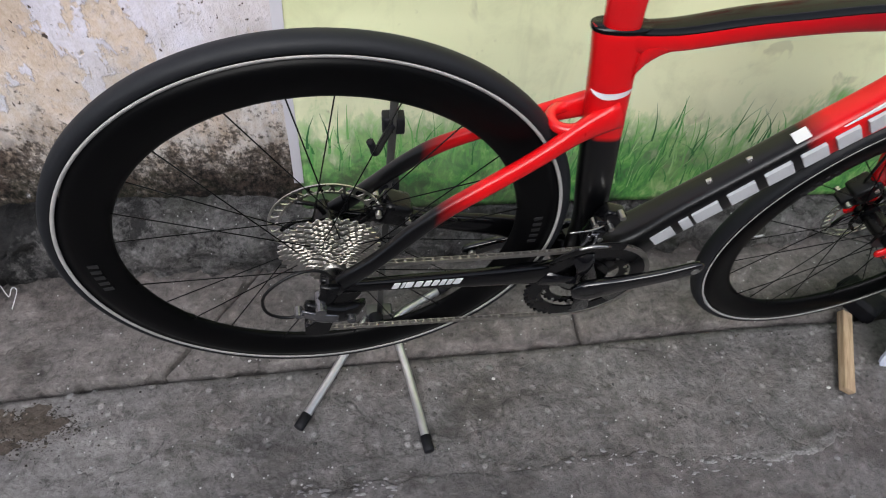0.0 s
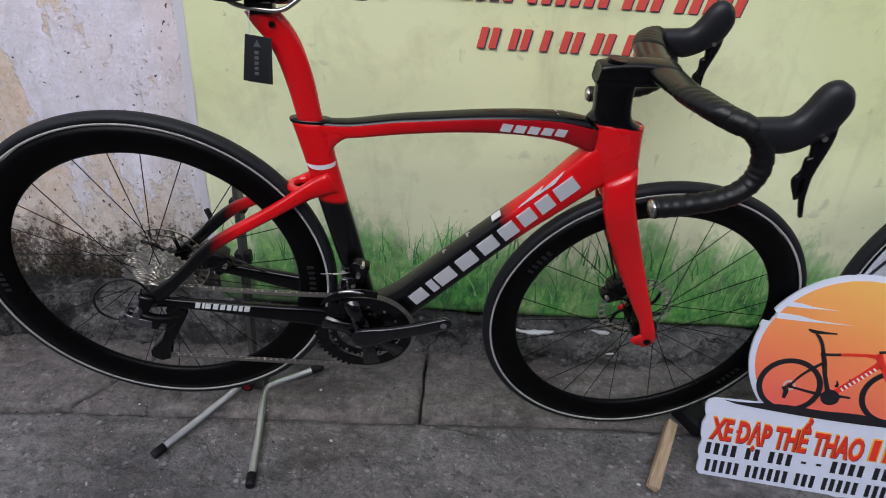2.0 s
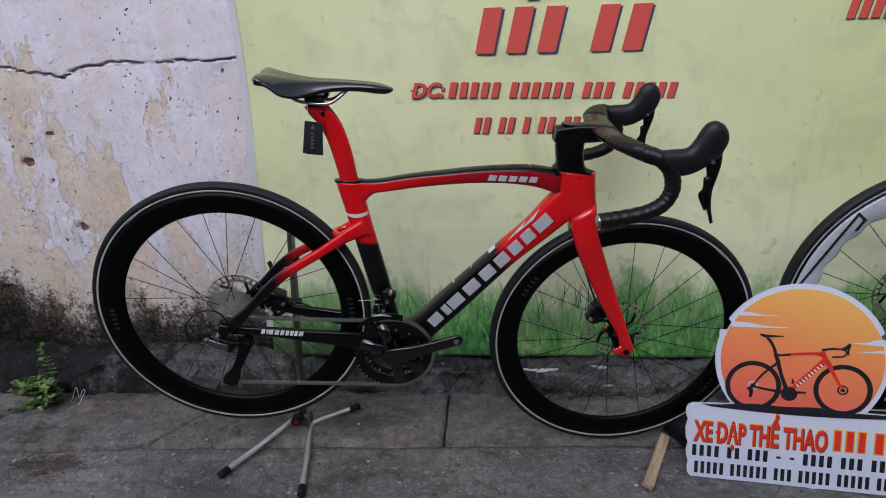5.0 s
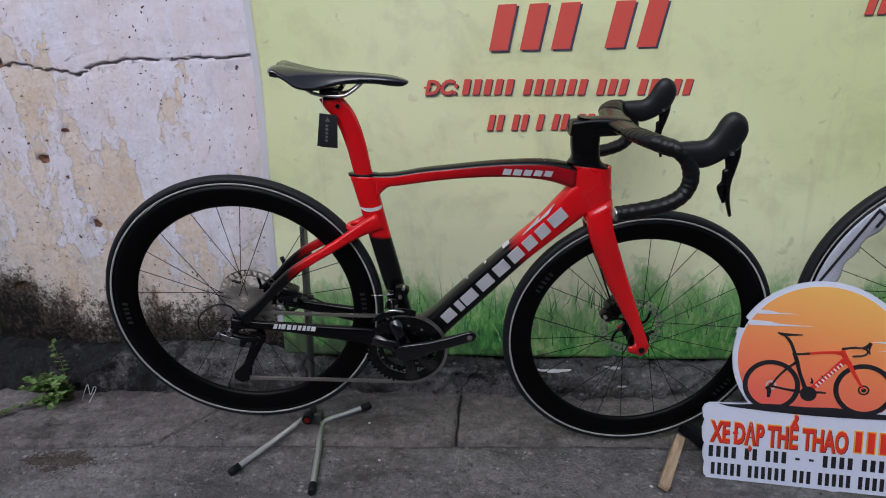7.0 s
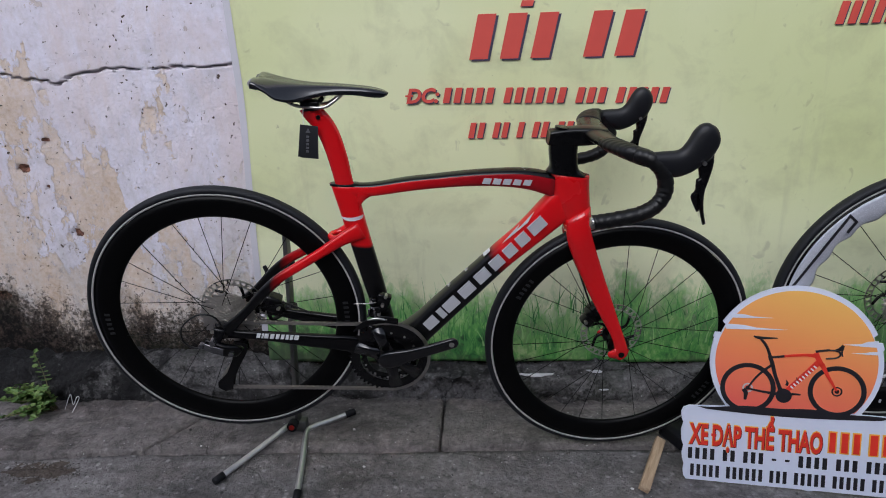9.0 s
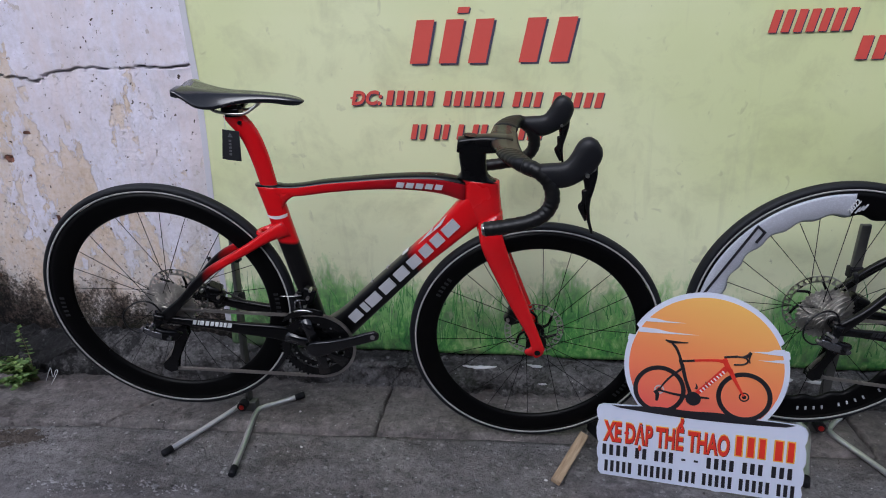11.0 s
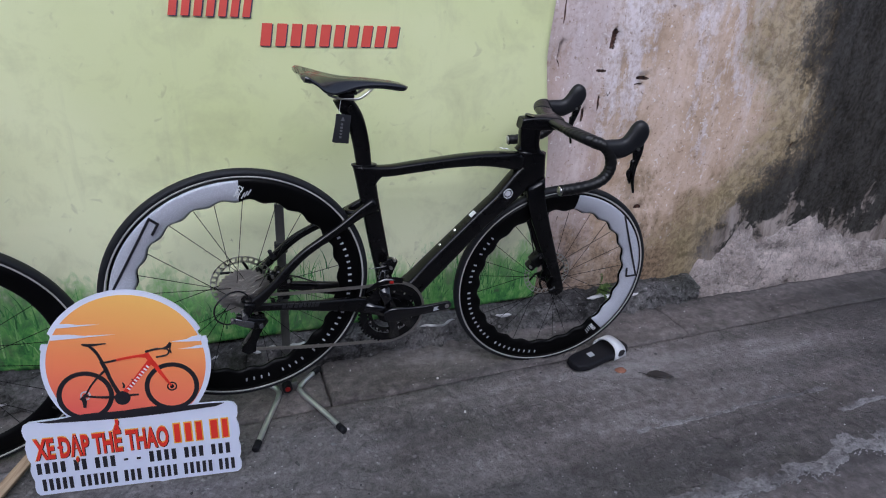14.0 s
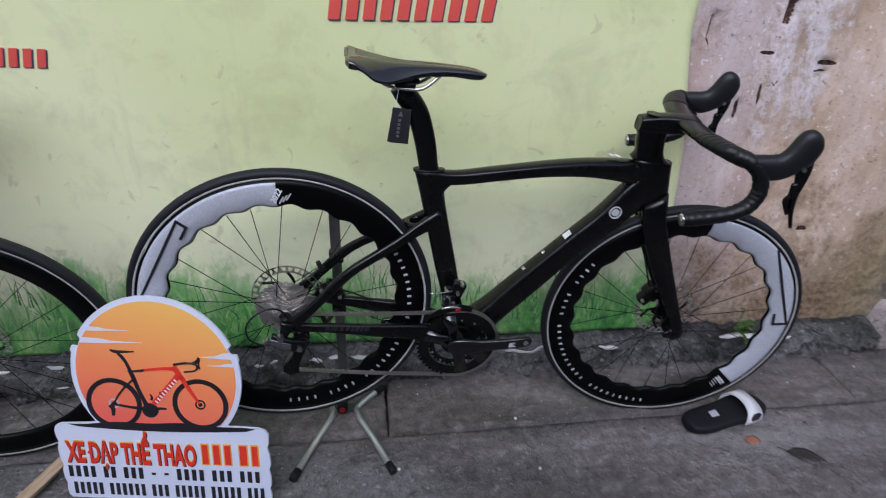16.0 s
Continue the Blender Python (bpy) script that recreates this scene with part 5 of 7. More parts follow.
        for c in counts:
            for i in range(c):
                part("print_bar", bar, None, rim, m=Matrix.Rotation(-radians(a), 4, "Y") @ pose(0.2800 if rear else 0.2870, 0, 0, 0, 90, 0))
                a += step
            a += step
        tag_a, tilt = (97, 29) if rear else (-40, 0)
        part("year_print", letters("2022", 0.017, M_WHITE, 0.0004, 0.1, 1.0), None, rim, "white year print", Matrix.Rotation(-radians(tag_a), 4, "Y") @ pose(0.262 if rear else 0.258, -0.0160, -0.001 if rear else -0.004, 0, tilt, 0))
        marks = obj("print_mark", prism([(0, 0), (0.017, 0), (0.017, 0.0026), (0, 0.0026)], -0.0165, -0.0140), M_SILVER, False)
        for k in range(3):
            part("print_mark", marks, None, rim, m=Matrix.Rotation(-radians(tag_a - 2.4 - 1.5 * k), 4, "Y") @ pose(0.262 + 0.004 * k, 0, 0, 0, tilt, 0))
    else:
        bar = obj("print_bar", prism([(-0.003, -0.006), (0.003, -0.006), (0.003, 0.006), (-0.003, 0.006)], -0.0155, -0.0140), plain("ghost_print", (0.012, 0.012, 0.013), 0.5, 0, 0, 60, 0.1, 0), False)
        for base in ((20, 200) if rear else (8, 188)):
            for i in range(5):
                part("print_bar", bar, None, rim, m=Matrix.Rotation(-radians(base + 2.6 * i), 4, "Y") @ pose(0.288, 0, 0, 0, 90, 0))
    return rim


def make_bike(label, m, red, deep, style, steer):
    bike = thing("road_bicycle", label, "bicycle", m, "road bicycles by the banner")
    body = M_RED if red else M_MATT
    axis_p, axis_d = Vector((0.735, 0, 0.52)), Vector((0.36, 0, -1.0)).normalized()
    turn = Matrix.Translation(axis_p) @ Matrix.Rotation(radians(-steer), 4, axis_d) @ Matrix.Translation(-axis_p)
    gloss = M_GLOSS if red else M_MATT

    # frame
    top_mat = [M_TOPTUBE, M_GLOSS] if red else [M_MATT, M_GLOSS]
    sag = 0.0 if red else 0.010
    part("top_tube", loft([(0.256, 0.366), (0.33, 0.373 - sag * 0.6), (0.404, 0.392 - sag), (0.466, 0.405 - sag), (0.539, 0.420 - sag), (0.613, 0.432 - sag), (0.675, 0.438 - sag), (0.735, 0.434 - sag * 0.3)],
                          [(0.266, 0.336), (0.332, 0.343 - sag * 0.6), (0.419, 0.364 - sag), (0.494, 0.379 - sag), (0.556, 0.388 - sag), (0.619, 0.393 - sag), (0.683, 0.391 - sag), (0.740, 0.378 - sag * 0.3)],
                          [0.013, 0.016, 0.018, 0.019, 0.020, 0.021, 0.022, 0.021], n=24, square=3.0, mat_of=lambda i, n: 1 if math.sin(2 * math.pi * (i + 0.5) / n) > 0.55 else 0), top_mat, bike, "red top tube with black upper face" if red else "")
    part("down_tube", loft([(0.770, 0.425), (0.726, 0.378), (0.676, 0.303), (0.633, 0.252), (0.570, 0.176), (0.498, 0.089), (0.454, 0.034), (0.405, -0.010)],
                           [(0.822, 0.365), (0.774, 0.316), (0.716, 0.254), (0.660, 0.192), (0.581, 0.089), (0.512, 0.000), (0.476, -0.046), (0.432, -0.090)],
                           [0.020, 0.023, 0.024, 0.024, 0.025, 0.027, 0.031, 0.033], n=24, square=3.6), M_DOWN if red else M_MATT, bike, "deep aero down tube, red fading to black" if red else "")
    part("head_tube", loft([(0.815, 0.436), (0.820, 0.410), (0.826, 0.385), (0.831, 0.362)], [(0.722, 0.436), (0.728, 0.405), (0.742, 0.365), (0.772, 0.316)], [0.021, 0.023, 0.025, 0.024], n=24, square=2.6), body, bike)
    part("seat_tube", loft([(0.304, 0.366), (0.312, 0.318), (0.336, 0.240), (0.372, 0.133), (0.402, 0.036), (0.432, -0.055)], [(0.240, 0.364), (0.257, 0.318), (0.281, 0.248), (0.322, 0.128), (0.352, 0.046), (0.372, -0.040)],
                           [0.014, 0.016, 0.017, 0.017, 0.020, 0.026], n=20, square=2.6), M_SEAT if red else M_MATT, bike)
    collar = [[(0.2725 + 0.0335 * sign_pow(math.cos(t), 0.8) - 0.25 * dz, 0.0146 * sign_pow(math.sin(t), 0.8), 0.3625 + dz + 0.03 * math.cos(t) * 0.1) for t in (2 * math.pi * k / 28 for k in range(28))] for dz in (0.0, 0.001, 0.0035, 0.0042)]
    part("seat_collar", skin(bmesh.new(), collar), gloss, bike, "thin black seat collar")
    fillet = [(0.357 - 0.050 * math.sin(radians(q)), 0.300 + 0.050 * math.cos(radians(q))) for q in range(0, 91, 9)]
    gus = loft([(0.300, 0.354)] * 11, fillet, [0.0155] * 11, n=20, square=3.4, k=2)
    part("gusset", gus, body, bike)
    shell = bmesh.new()
    rod_y(shell, 0.401, -0.058, -0.036, 0.036, 0.040, 28)
    part("bottom_bracket", shell, gloss, bike, smooth=False)
    if red:
        for side in (-1, 1):
            wing = bmesh.new()
            cols = []
            for k in range(17):
                q = k / 16
                x = 0.266 + 0.051 * q
                reach = 1 - min(1.0, abs((x - 0.2915) / 0.0275)) ** 2.6
                y = side * (0.0166 * max(0.0, reach) ** (1 / 2.6) + 0.0009)
                low, high = 0.291 - 0.008 * math.sin(math.pi * q ** 0.8), 0.292 + 0.008 * q - 0.004 * math.sin(math.pi * q)
                cols.append([wing.verts.new((x, y, low)), wing.verts.new((x, y, max(low + 0.0008, high)))])
            for p, q in zip(cols, cols[1:]):
                wing.faces.new((p[0], q[0], q[1], p[1]))
            part("wing_print", wing, M_WHITE, bike, "white wing emblem")
    for side in (-1, 1):
        mid = [0.012, 0.020, 0.034, 0.046, 0.051, 0.055, 0.060, 0.061]
        stay = loft([(0.305, 0.281), (0.272, 0.257), (0.218, 0.214), (0.153, 0.168), (0.121, 0.143), (0.088, 0.107), (0.045, 0.050), (-0.010, -0.004)],
                    [(0.326, 0.243), (0.280, 0.225), (0.230, 0.194), (0.172, 0.155), (0.136, 0.126), (0.106, 0.092), (0.060, 0.034), (0.016, -0.026)],
                    [0.012, 0.010, 0.009, 0.009, 0.009, 0.009, 0.009, 0.008], [side * q for q in mid], n=16, square=2.4)
        part("seat_stay", stay, M_STAY if red else M_MATT, bike, "curved seat stay, red fading to black" if red else "")
        chain_stay = loft([(-0.012, 0.014), (0.030, -0.001), (0.116, -0.002), (0.216, -0.004), (0.305, -0.006), (0.372, -0.022)], [(0.000, -0.028), (0.033, -0.023), (0.118, -0.027), (0.205, -0.039), (0.290, -0.050), (0.372, -0.078)],
                          [0.007, 0.007, 0.008, 0.009, 0.011, 0.013], [side * q for q in (0.062, 0.060, 0.056, 0.050, 0.042, 0.026)], n=16, square=2.8)
        stay_ob = part("chain_stay", chain_stay, gloss, bike)
        if side < 0:
            print_mat = M_WHITE if red else plain("ghost_maker_print", (0.018, 0.018, 0.020), 0.4)
            x0 = 0.083
            for wide in (1.0, 0.5, 1.15, 1.1, 1.0, 0.95, 0.85, 0.85, 1.2):
                w = 0.0118 * wide
                z0, z1 = -0.0150 - 0.02 * (x0 - 0.083), -0.0025 - 0.02 * (x0 - 0.083)
                bar = prism([(x0, z0), (x0 + w * 0.72, z0), (x0 + w * 0.72 + 0.0025, z1), (x0 + 0.0025, z1)], -0.001, 0.0)
                for v in bar.verts:
                    v.co.y += -0.0662 + 0.047 * (v.co.x - 0.066)
                part("maker_bar", bar, print_mat, stay_ob, smooth=False)
                x0 += w
        drop = bmesh.new()
        rod_y(drop, 0, 0, side * 0.070, side * 0.050, 0.012, 18)
        part("axle_end", drop, M_PART, bike, smooth=False)
    part("stay_bridge", tube([(0.276, -0.022, 0.243), (0.256, -0.018, 0.238), (0.245, -0.008, 0.236), (0.245, 0.008, 0.236), (0.256, 0.018, 0.238), (0.276, 0.022, 0.243)], [0.009, 0.0075, 0.007, 0.007, 0.0075, 0.009], 14, 5), body, bike)
    bolts = obj("bottle_bolt", rod_y(bmesh.new(), 0, 0, -0.004, 0.003, 0.0042, 10), M_STEEL, False)
    for x, z in ((0.569, 0.1755), (0.532, 0.1300)) if red else ((0.575, 0.1830), (0.537, 0.1360)):
        part("bottle_bolt", bolts, None, bike, "steel bottle cage bolt", Matrix.Translation((x, 0.0, z)) @ Matrix.Rotation(radians(50), 4, "Y") @ Matrix.Rotation(radians(90), 4, "X"))
    part("data_sticker", prism([(-0.010, -0.009), (0.010, -0.009), (0.010, 0.009), (-0.010, 0.009)], -0.0006, 0.0006), M_WHITE, bike, "small white data sticker",
         Matrix.Translation((0.609, -0.006, 0.2285) if red else (0.617, -0.006, 0.2375)) @ Matrix.Rotation(radians(-50), 4, "Y") @ Matrix.Rotation(radians(90), 4, "X"), smooth=False)
    # down-tube maker's name and top-tube model name, as plain bars
    a0, a1 = Vector((0.484, 0, 0.023)), Vector((0.734, 0, 0.340))
    run = (a1 - a0).length
    ang = math.degrees(math.atan2(a1.z - a0.z, a1.x - a0.x))
    if red:
        widths = (1.0, 0.45, 1.15, 1.15, 1.05, 0.95, 0.85, 0.85, 1.2)
        x0 = 0.0
        for i, wide in enumerate(widths):
            w = run * wide / sum(widths)
            pts = [(x0, -0.0135), (x0 + w * 0.74, -0.0135), (x0 + w * 0.74 + 0.002, 0.0135), (x0 + 0.002, 0.0135)]
            part("maker_bar", prism(pts, -0.0290, -0.0235), M_SILVER, bike, "silver-white bar of the maker's name" if i == 0 else "",
                 Matrix.Translation((a0.x, 0, a0.z)) @ Matrix.Rotation(radians(-ang), 4, "Y"), smooth=False)
            x0 += w
        for i in range(5):
            x0 = 0.575 + 0.0225 * i
            z0 = 0.4005 + 0.004 * i * 0.3
            part("model_bar", prism([(x0, z0), (x0 + 0.017, z0), (x0 + 0.020, z0 + 0.013), (x0 + 0.003, z0 + 0.013)], -0.0222, -0.0195), M_SILVER, bike, smooth=False)
        part("arrow_print", prism([(0.640, 0.262), (0.690, 0.318), (0.700, 0.345), (0.668, 0.296), (0.672, 0.312)], -0.0246, -0.0225), M_WHITE, bike, smooth=False)
    else:
        ring = revolve([(0.0150, -0.0265), (0.0150, -0.0235), (0.0125, -0.0235), (0.0125, -0.0265)], 36)
        rod_y(ring, 0, 0, -0.0258, -0.0235, 0.009, 20)
        part("round_badge", ring, M_SILVER, bike, "round silver maker's badge", Matrix.Translation((0.708, 0, 0.311)), smooth=False)
    for i in range(2):
        part("top_print", prism([(0.662 + 0.014 * i, -0.006), (0.671 + 0.014 * i, -0.006), (0.674 + 0.014 * i, 0.007), (0.665 + 0.014 * i, 0.007)], -0.0012, -0.0002), M_WHITE, bike, "",
             Matrix.Translation((0, 0, 0.4375)) @ Matrix.Rotation(radians(90), 4, "X"), smooth=False)

    # seat post, saddle and shop tag
    part("seat_post", loft([(0.310, 0.320), (0.292, 0.368), (0.276, 0.429), (0.257, 0.480), (0.240, 0.508), (0.224, 0.525), (0.212, 0.533)],
                           [(0.266, 0.320), (0.251, 0.364), (0.235, 0.415), (0.218, 0.458), (0.202, 0.484), (0.184, 0.503), (0.172, 0.520)],
                           [0.011, 0.012, 0.012, 0.012, 0.012, 0.013, 0.014], n=20, square=2.4), body, bike, "curved aero seat post")
    hole = bmesh.new()
    rod_y(hole, 0.213, 0.512, -0.0165, 0.0165, 0.0045, 12)
    part("post_bolt", hole, M_PART, bike, smooth=False)
    sad = []
    for x, top, w, droop, thick in glide([(0.0790, 0.588, 0.054, 0.002, 0.008), (0.0842, 0.590, 0.062, 0.002, 0.015), (0.086, 0.592, 0.065, 0.002, 0.019), (0.098, 0.593, 0.067, 0.006, 0.017), (0.114, 0.592, 0.068, 0.014, 0.013), (0.135, 0.590, 0.066, 0.026, 0.012), (0.162, 0.588, 0.054, 0.029, 0.012), (0.185, 0.588, 0.043, 0.024, 0.013),
                                          (0.215, 0.589, 0.033, 0.015, 0.015), (0.250, 0.590, 0.026, 0.009, 0.017), (0.290, 0.590, 0.022, 0.006, 0.018), (0.320, 0.589, 0.020, 0.005, 0.020), (0.342, 0.586, 0.015, 0.004, 0.017), (0.352, 0.582, 0.008, 0.002, 0.010), (0.3555, 0.579, 0.003, 0.001, 0.004)], 5):
        top -= 0.0065 - 0.003 * max(0.0, (x - 0.2) / 0.15)
        ring = []
        for i in range(32):
            a = 2 * math.pi * i / 32
            s, c = sign_pow(math.sin(a), 0.35 if x < 0.1 else 0.6), sign_pow(math.cos(a), 0.45 if x < 0.1 else 0.7)
            y = w * c
            z = top - thick / 2 + thick / 2 * s - droop * abs(c) ** 2.6
            if s > 0:
                z -= 0.007 * math.exp(-(y / 0.010) ** 2) * min(1, w / 0.03)
            elif abs(c) < 0.7:
                z += 0.004
            ring.append((x, y, z))
        sad.append(ring)
    saddle = part("saddle", skin(bmesh.new(), sad), M_SADDLE, bike, "glossy black saddle with a centre groove")
    for side in (-1, 1):
        part("rail", tube([(0.118, side * 0.020, 0.566), (0.140, side * 0.022, 0.548), (0.163, side * 0.022, 0.535), (0.195, side * 0.022, 0.533), (0.226, side * 0.022, 0.536), (0.246, side * 0.020, 0.550), (0.268, side * 0.014, 0.572)], 0.0036, 8), M_STEEL, saddle, "steel saddle rail")
    cl = bmesh.new()
    box(cl, (0.040, 0.052, 0.012), pose(0.196, 0, 0.540, 0, -4, 0), 0.004)
    box(cl, (0.034, 0.030, 0.010), pose(0.197, 0, 0.528, 0, -10, 0), 0.003)
    rod_y(cl, 0.176, 0.549, -0.022, 0.022, 0.005, 12)
    rod_y(cl, 0.218, 0.549, -0.022, 0.022, 0.005, 12)
    part("saddle_clamp", cl, M_PART, bike)
    tag = bmesh.new()
    box(tag, (0.037, 0.0012, 0.070), pose(0.194, -0.024, 0.4605, 0, 3, 6), 0.0003)
    box(tag, (0.037, 0.0012, 0.070), pose(0.197, -0.021, 0.4585, 0, -2, -5), 0.0003)
    card = part("shop_tag", tag, M_CARD, bike, "pair of black card shop tags")
    part("string", tube([(0.186, -0.0235, 0.492), (0.183, -0.024, 0.510), (0.184, -0.024, 0.533)], 0.0007, 5), M_WHITE, card)
    for i in range(5):
        part("print_bar", prism([(0.1905, 0.437 + i * 0.008), (0.196, 0.437 + i * 0.008), (0.196, 0.4415 + i * 0.008), (0.1905, 0.4415 + i * 0.008)], -0.0262, -0.0240), M_GREYPRINT, card, smooth=False)
    part("print_mark", prism([(0.189, 0.480), (0.199, 0.480), (0.194, 0.490)], -0.0262, -0.0240), M_GREYPRINT, card, smooth=False)

    # steering: fork, spacers, stem, bar, hoods
    fork_red = M_RED if red else M_MATT
    for side in (-1, 1):
        blade = loft([(0.826, 0.366), (0.838, 0.312), (0.878, 0.227), (0.920, 0.145), (0.960, 0.068), (0.983, 0.024), (0.990, 0.004), (0.986, -0.010), (0.977, -0.018)],
                     [(0.776, 0.330), (0.792, 0.272), (0.840, 0.190), (0.893, 0.109), (0.937, 0.048), (0.951, 0.020), (0.955, 0.004), (0.960, -0.009), (0.967, -0.018)],
                     [0.016, 0.013, 0.010, 0.009, 0.008, 0.008, 0.007, 0.006, 0.004], [side * q for q in (0.016, 0.030, 0.036, 0.041, 0.045, 0.048, 0.048, 0.048, 0.048)], n=16, square=2.4)
        blade_ob = part("fork_blade", blade, fork_red, bike, "", turn)
        tip = prism([(0.956, 0.022), (0.951, 0.008), (0.943, 0.003), (0.939, -0.004), (0.944, -0.012), (0.958, -0.015), (0.977, -0.015), (0.988, -0.007), (0.990, 0.014)], side * 0.053, side * 0.0455)
        bmesh.ops.bevel(tip, geom=tip.edges[:], offset=0.0016, segments=2, affect="EDGES")
        part("dropout", tip, fork_red, blade_ob)
        axle = bmesh.new()
        rod_y(axle, 0.972, 0.000, side * 0.0565, side * 0.045, 0.0075, 16)
        part("axle_end", axle, M_PART, blade_ob, smooth=False)
    crown = loft([(0.832, 0.364), (0.838, 0.340), (0.845, 0.315)], [(0.772, 0.320), (0.782, 0.300), (0.800, 0.285)], [0.026, 0.034, 0.030], n=20)
    part("fork_crown", crown, fork_red, bike, "", turn)
    part("spacer", loft([(0.774, 0.520), (0.778, 0.480), (0.788, 0.448), (0.812, 0.4335)], [(0.709, 0.522), (0.715, 0.480), (0.722, 0.450), (0.716, 0.436)], [0.018, 0.018, 0.020, 0.022], n=24, square=3.4), M_MATT if red else M_GLOSS, bike, "", turn)
    part("stem", loft([(0.7085, 0.524), (0.713, 0.530), (0.770, 0.542), (0.830, 0.545)], [(0.7085, 0.502), (0.713, 0.496), (0.775, 0.501), (0.828, 0.512)], [0.017, 0.019, 0.020, 0.026], n=24, square=4.5), M_MATT, bike, "", turn)
    cap = bmesh.new()
    rod_y(cap, 0, 0, -0.002, 0.0025, 0.016, 24)
    part("stem_cap", cap, M_PART, bike, "", turn @ Matrix.Translation((0.735, 0, 0.5355)) @ Matrix.Rotation(radians(90), 4, "X") @ Matrix.Rotation(radians(0), 4, "Z"), smooth=False)
    wing = [(0.185, 0.862, 0.533, 0.016, 0.0145), (0.165, 0.841, 0.535, 0.021, 0.0135), (0.120, 0.823, 0.534, 0.027, 0.0125), (0.060, 0.815, 0.531, 0.032, 0.012), (0.0, 0.813, 0.529, 0.033, 0.013)]
    wing = [(-y, *q) for y, *q in wing] + [(y, *q) for y, *q in wing[-2::-1]]
    tops = []
    for y, x, z, a, b in glide(wing, 5):
        tops.append([(x + a * math.cos(t), y, z + b * sign_pow(math.sin(t), 0.85)) for t in (2 * math.pi * j / 20 for j in range(20))])
    bar = part("handlebar", skin(bmesh.new(), tops), M_MATT, bike, "one-piece aero handlebar", turn)
    for side in (-1, 1):
        line = glide([(0.842, side * 0.172, 0.535), (0.866, side * 0.186, 0.533), (0.894, side * 0.190, 0.514), (0.908, side * 0.193, 0.480), (0.900, side * 0.196, 0.449), (0.872, side * 0.199, 0.427), (0.822, side * 0.201, 0.410), (0.779, side * 0.203, 0.400)], 12)
        wrap = [(*p, 0.0146 + 0.0016 * ((i * 0.21) % 1.0)) for i, p in enumerate(line)]
        part("bar_tape", tube([w[:3] for w in wrap], [w[3] for w in wrap], 14, 1), M_TAPE, bar, "black wrapped bar tape")
        e0, e1 = Vector(line[-1]), (Vector(line[-1]) - Vector(line[-6])).normalized()
        part("end_plug", tube([e0 - e1 * 0.001, e0 + e1 * 0.004, e0 + e1 * 0.006], [0.013, 0.013, 0.009], 14, 1), M_STEEL, bar, "silver bar-end plug")
        sleeve = []
        for i, (y, x, z, a, b) in enumerate(glide([(0.098, 0.8195, 0.5330, 0.0300, 0.0140), (0.120, 0.824, 0.534, 0.0285, 0.0142), (0.145, 0.832, 0.535, 0.0255, 0.0148), (0.168, 0.843, 0.535, 0.0225, 0.0152), (0.184, 0.861, 0.533, 0.0175, 0.0160)], 9)):
            step = 0.0014 * ((i * 0.21) % 1.0)
            sleeve.append([(x + (a + step) * math.cos(t), side * y, z + (b + step) * math.sin(t)) for t in (2 * math.pi * j / 18 for j in range(18))])
        part("tops_tape", skin(bmesh.new(), sleeve), M_TAPE, bar, "black wrapped tape on the bar top")
        # hood and lever
        hood = loft([(0.862, 0.545), (0.890, 0.550), (0.918, 0.556), (0.930, 0.573), (0.937, 0.593), (0.946, 0.606), (0.960, 0.611), (0.975, 0.606)], [(0.892, 0.514), (0.918, 0.502), (0.943, 0.510), (0.965, 0.526), (0.981, 0.541), (0.989, 0.562), (0.991, 0.578), (0.987, 0.592)],
                    [0.015, 0.0165, 0.0165, 0.0170, 0.0175, 0.0170, 0.014, 0.006], [side * q for q in (0.187, 0.187, 0.187, 0.186, 0.185, 0.185, 0.185, 0.185)], n=18, square=2.3)
        hood_ob = part("brake_hood", hood, M_HOOD, bike, "black rubber brake hood", turn)
        lever = loft([(0.986, 0.556), (0.989, 0.534), (0.987, 0.508), (0.984, 0.480), (0.990, 0.448), (1.002, 0.419)], [(0.960, 0.530), (0.967, 0.512), (0.971, 0.494), (0.975, 0.474), (0.983, 0.446), (0.997, 0.415)],
                     [0.008, 0.008, 0.007, 0.007, 0.006, 0.004], [side * q for q in (0.188, 0.190, 0.193, 0.196, 0.199, 0.201)], n=12)
        part("brake_lever", lever, M_PART, hood_ob)
        paddle = loft([(0.976, 0.510), (0.978, 0.487), (0.979, 0.466), (0.986, 0.442)], [(0.963, 0.502), (0.967, 0.481), (0.962, 0.467), (0.981, 0.438)], [0.004, 0.005, 0.005, 0.003], [side * 0.193] * 4, n=10)
        part("shift_paddle", paddle, M_PART, hood_ob)
        pin = bmesh.new()
        rod_y(pin, 0.966, 0.538, side * 0.205, side * 0.170, 0.004, 10)
        part("lever_pivot", pin, M_STEEL, hood_ob, smooth=False)

    # wheels
    make_wheel("rear_wheel", bike, Matrix.Translation((0.004, 0, 0.001) if red else (-0.005, 0, 0.006)) @ Matrix.Rotation(radians(17 if red else 0), 4, "Y"), deep, style, True, "deep black carbon rim")
    make_wheel("front_wheel", bike, turn @ Matrix.Translation((0.970, 0, 0.011) if red else (0.966, 0, 0.013)) @ Matrix.Rotation(radians(40 if red else 0), 4, "Y"), deep - (0.002 if red else 0), style, False, "deep black carbon rim")

    # drivetrain
    bb = Matrix.Translation((0.401, 0, -0.058))
    crank = part("crankset", tube([(0, -0.050, 0), (0, 0.05, 0)], 0.014, 16, 1), M_PART, bike, "black crankset", bb)
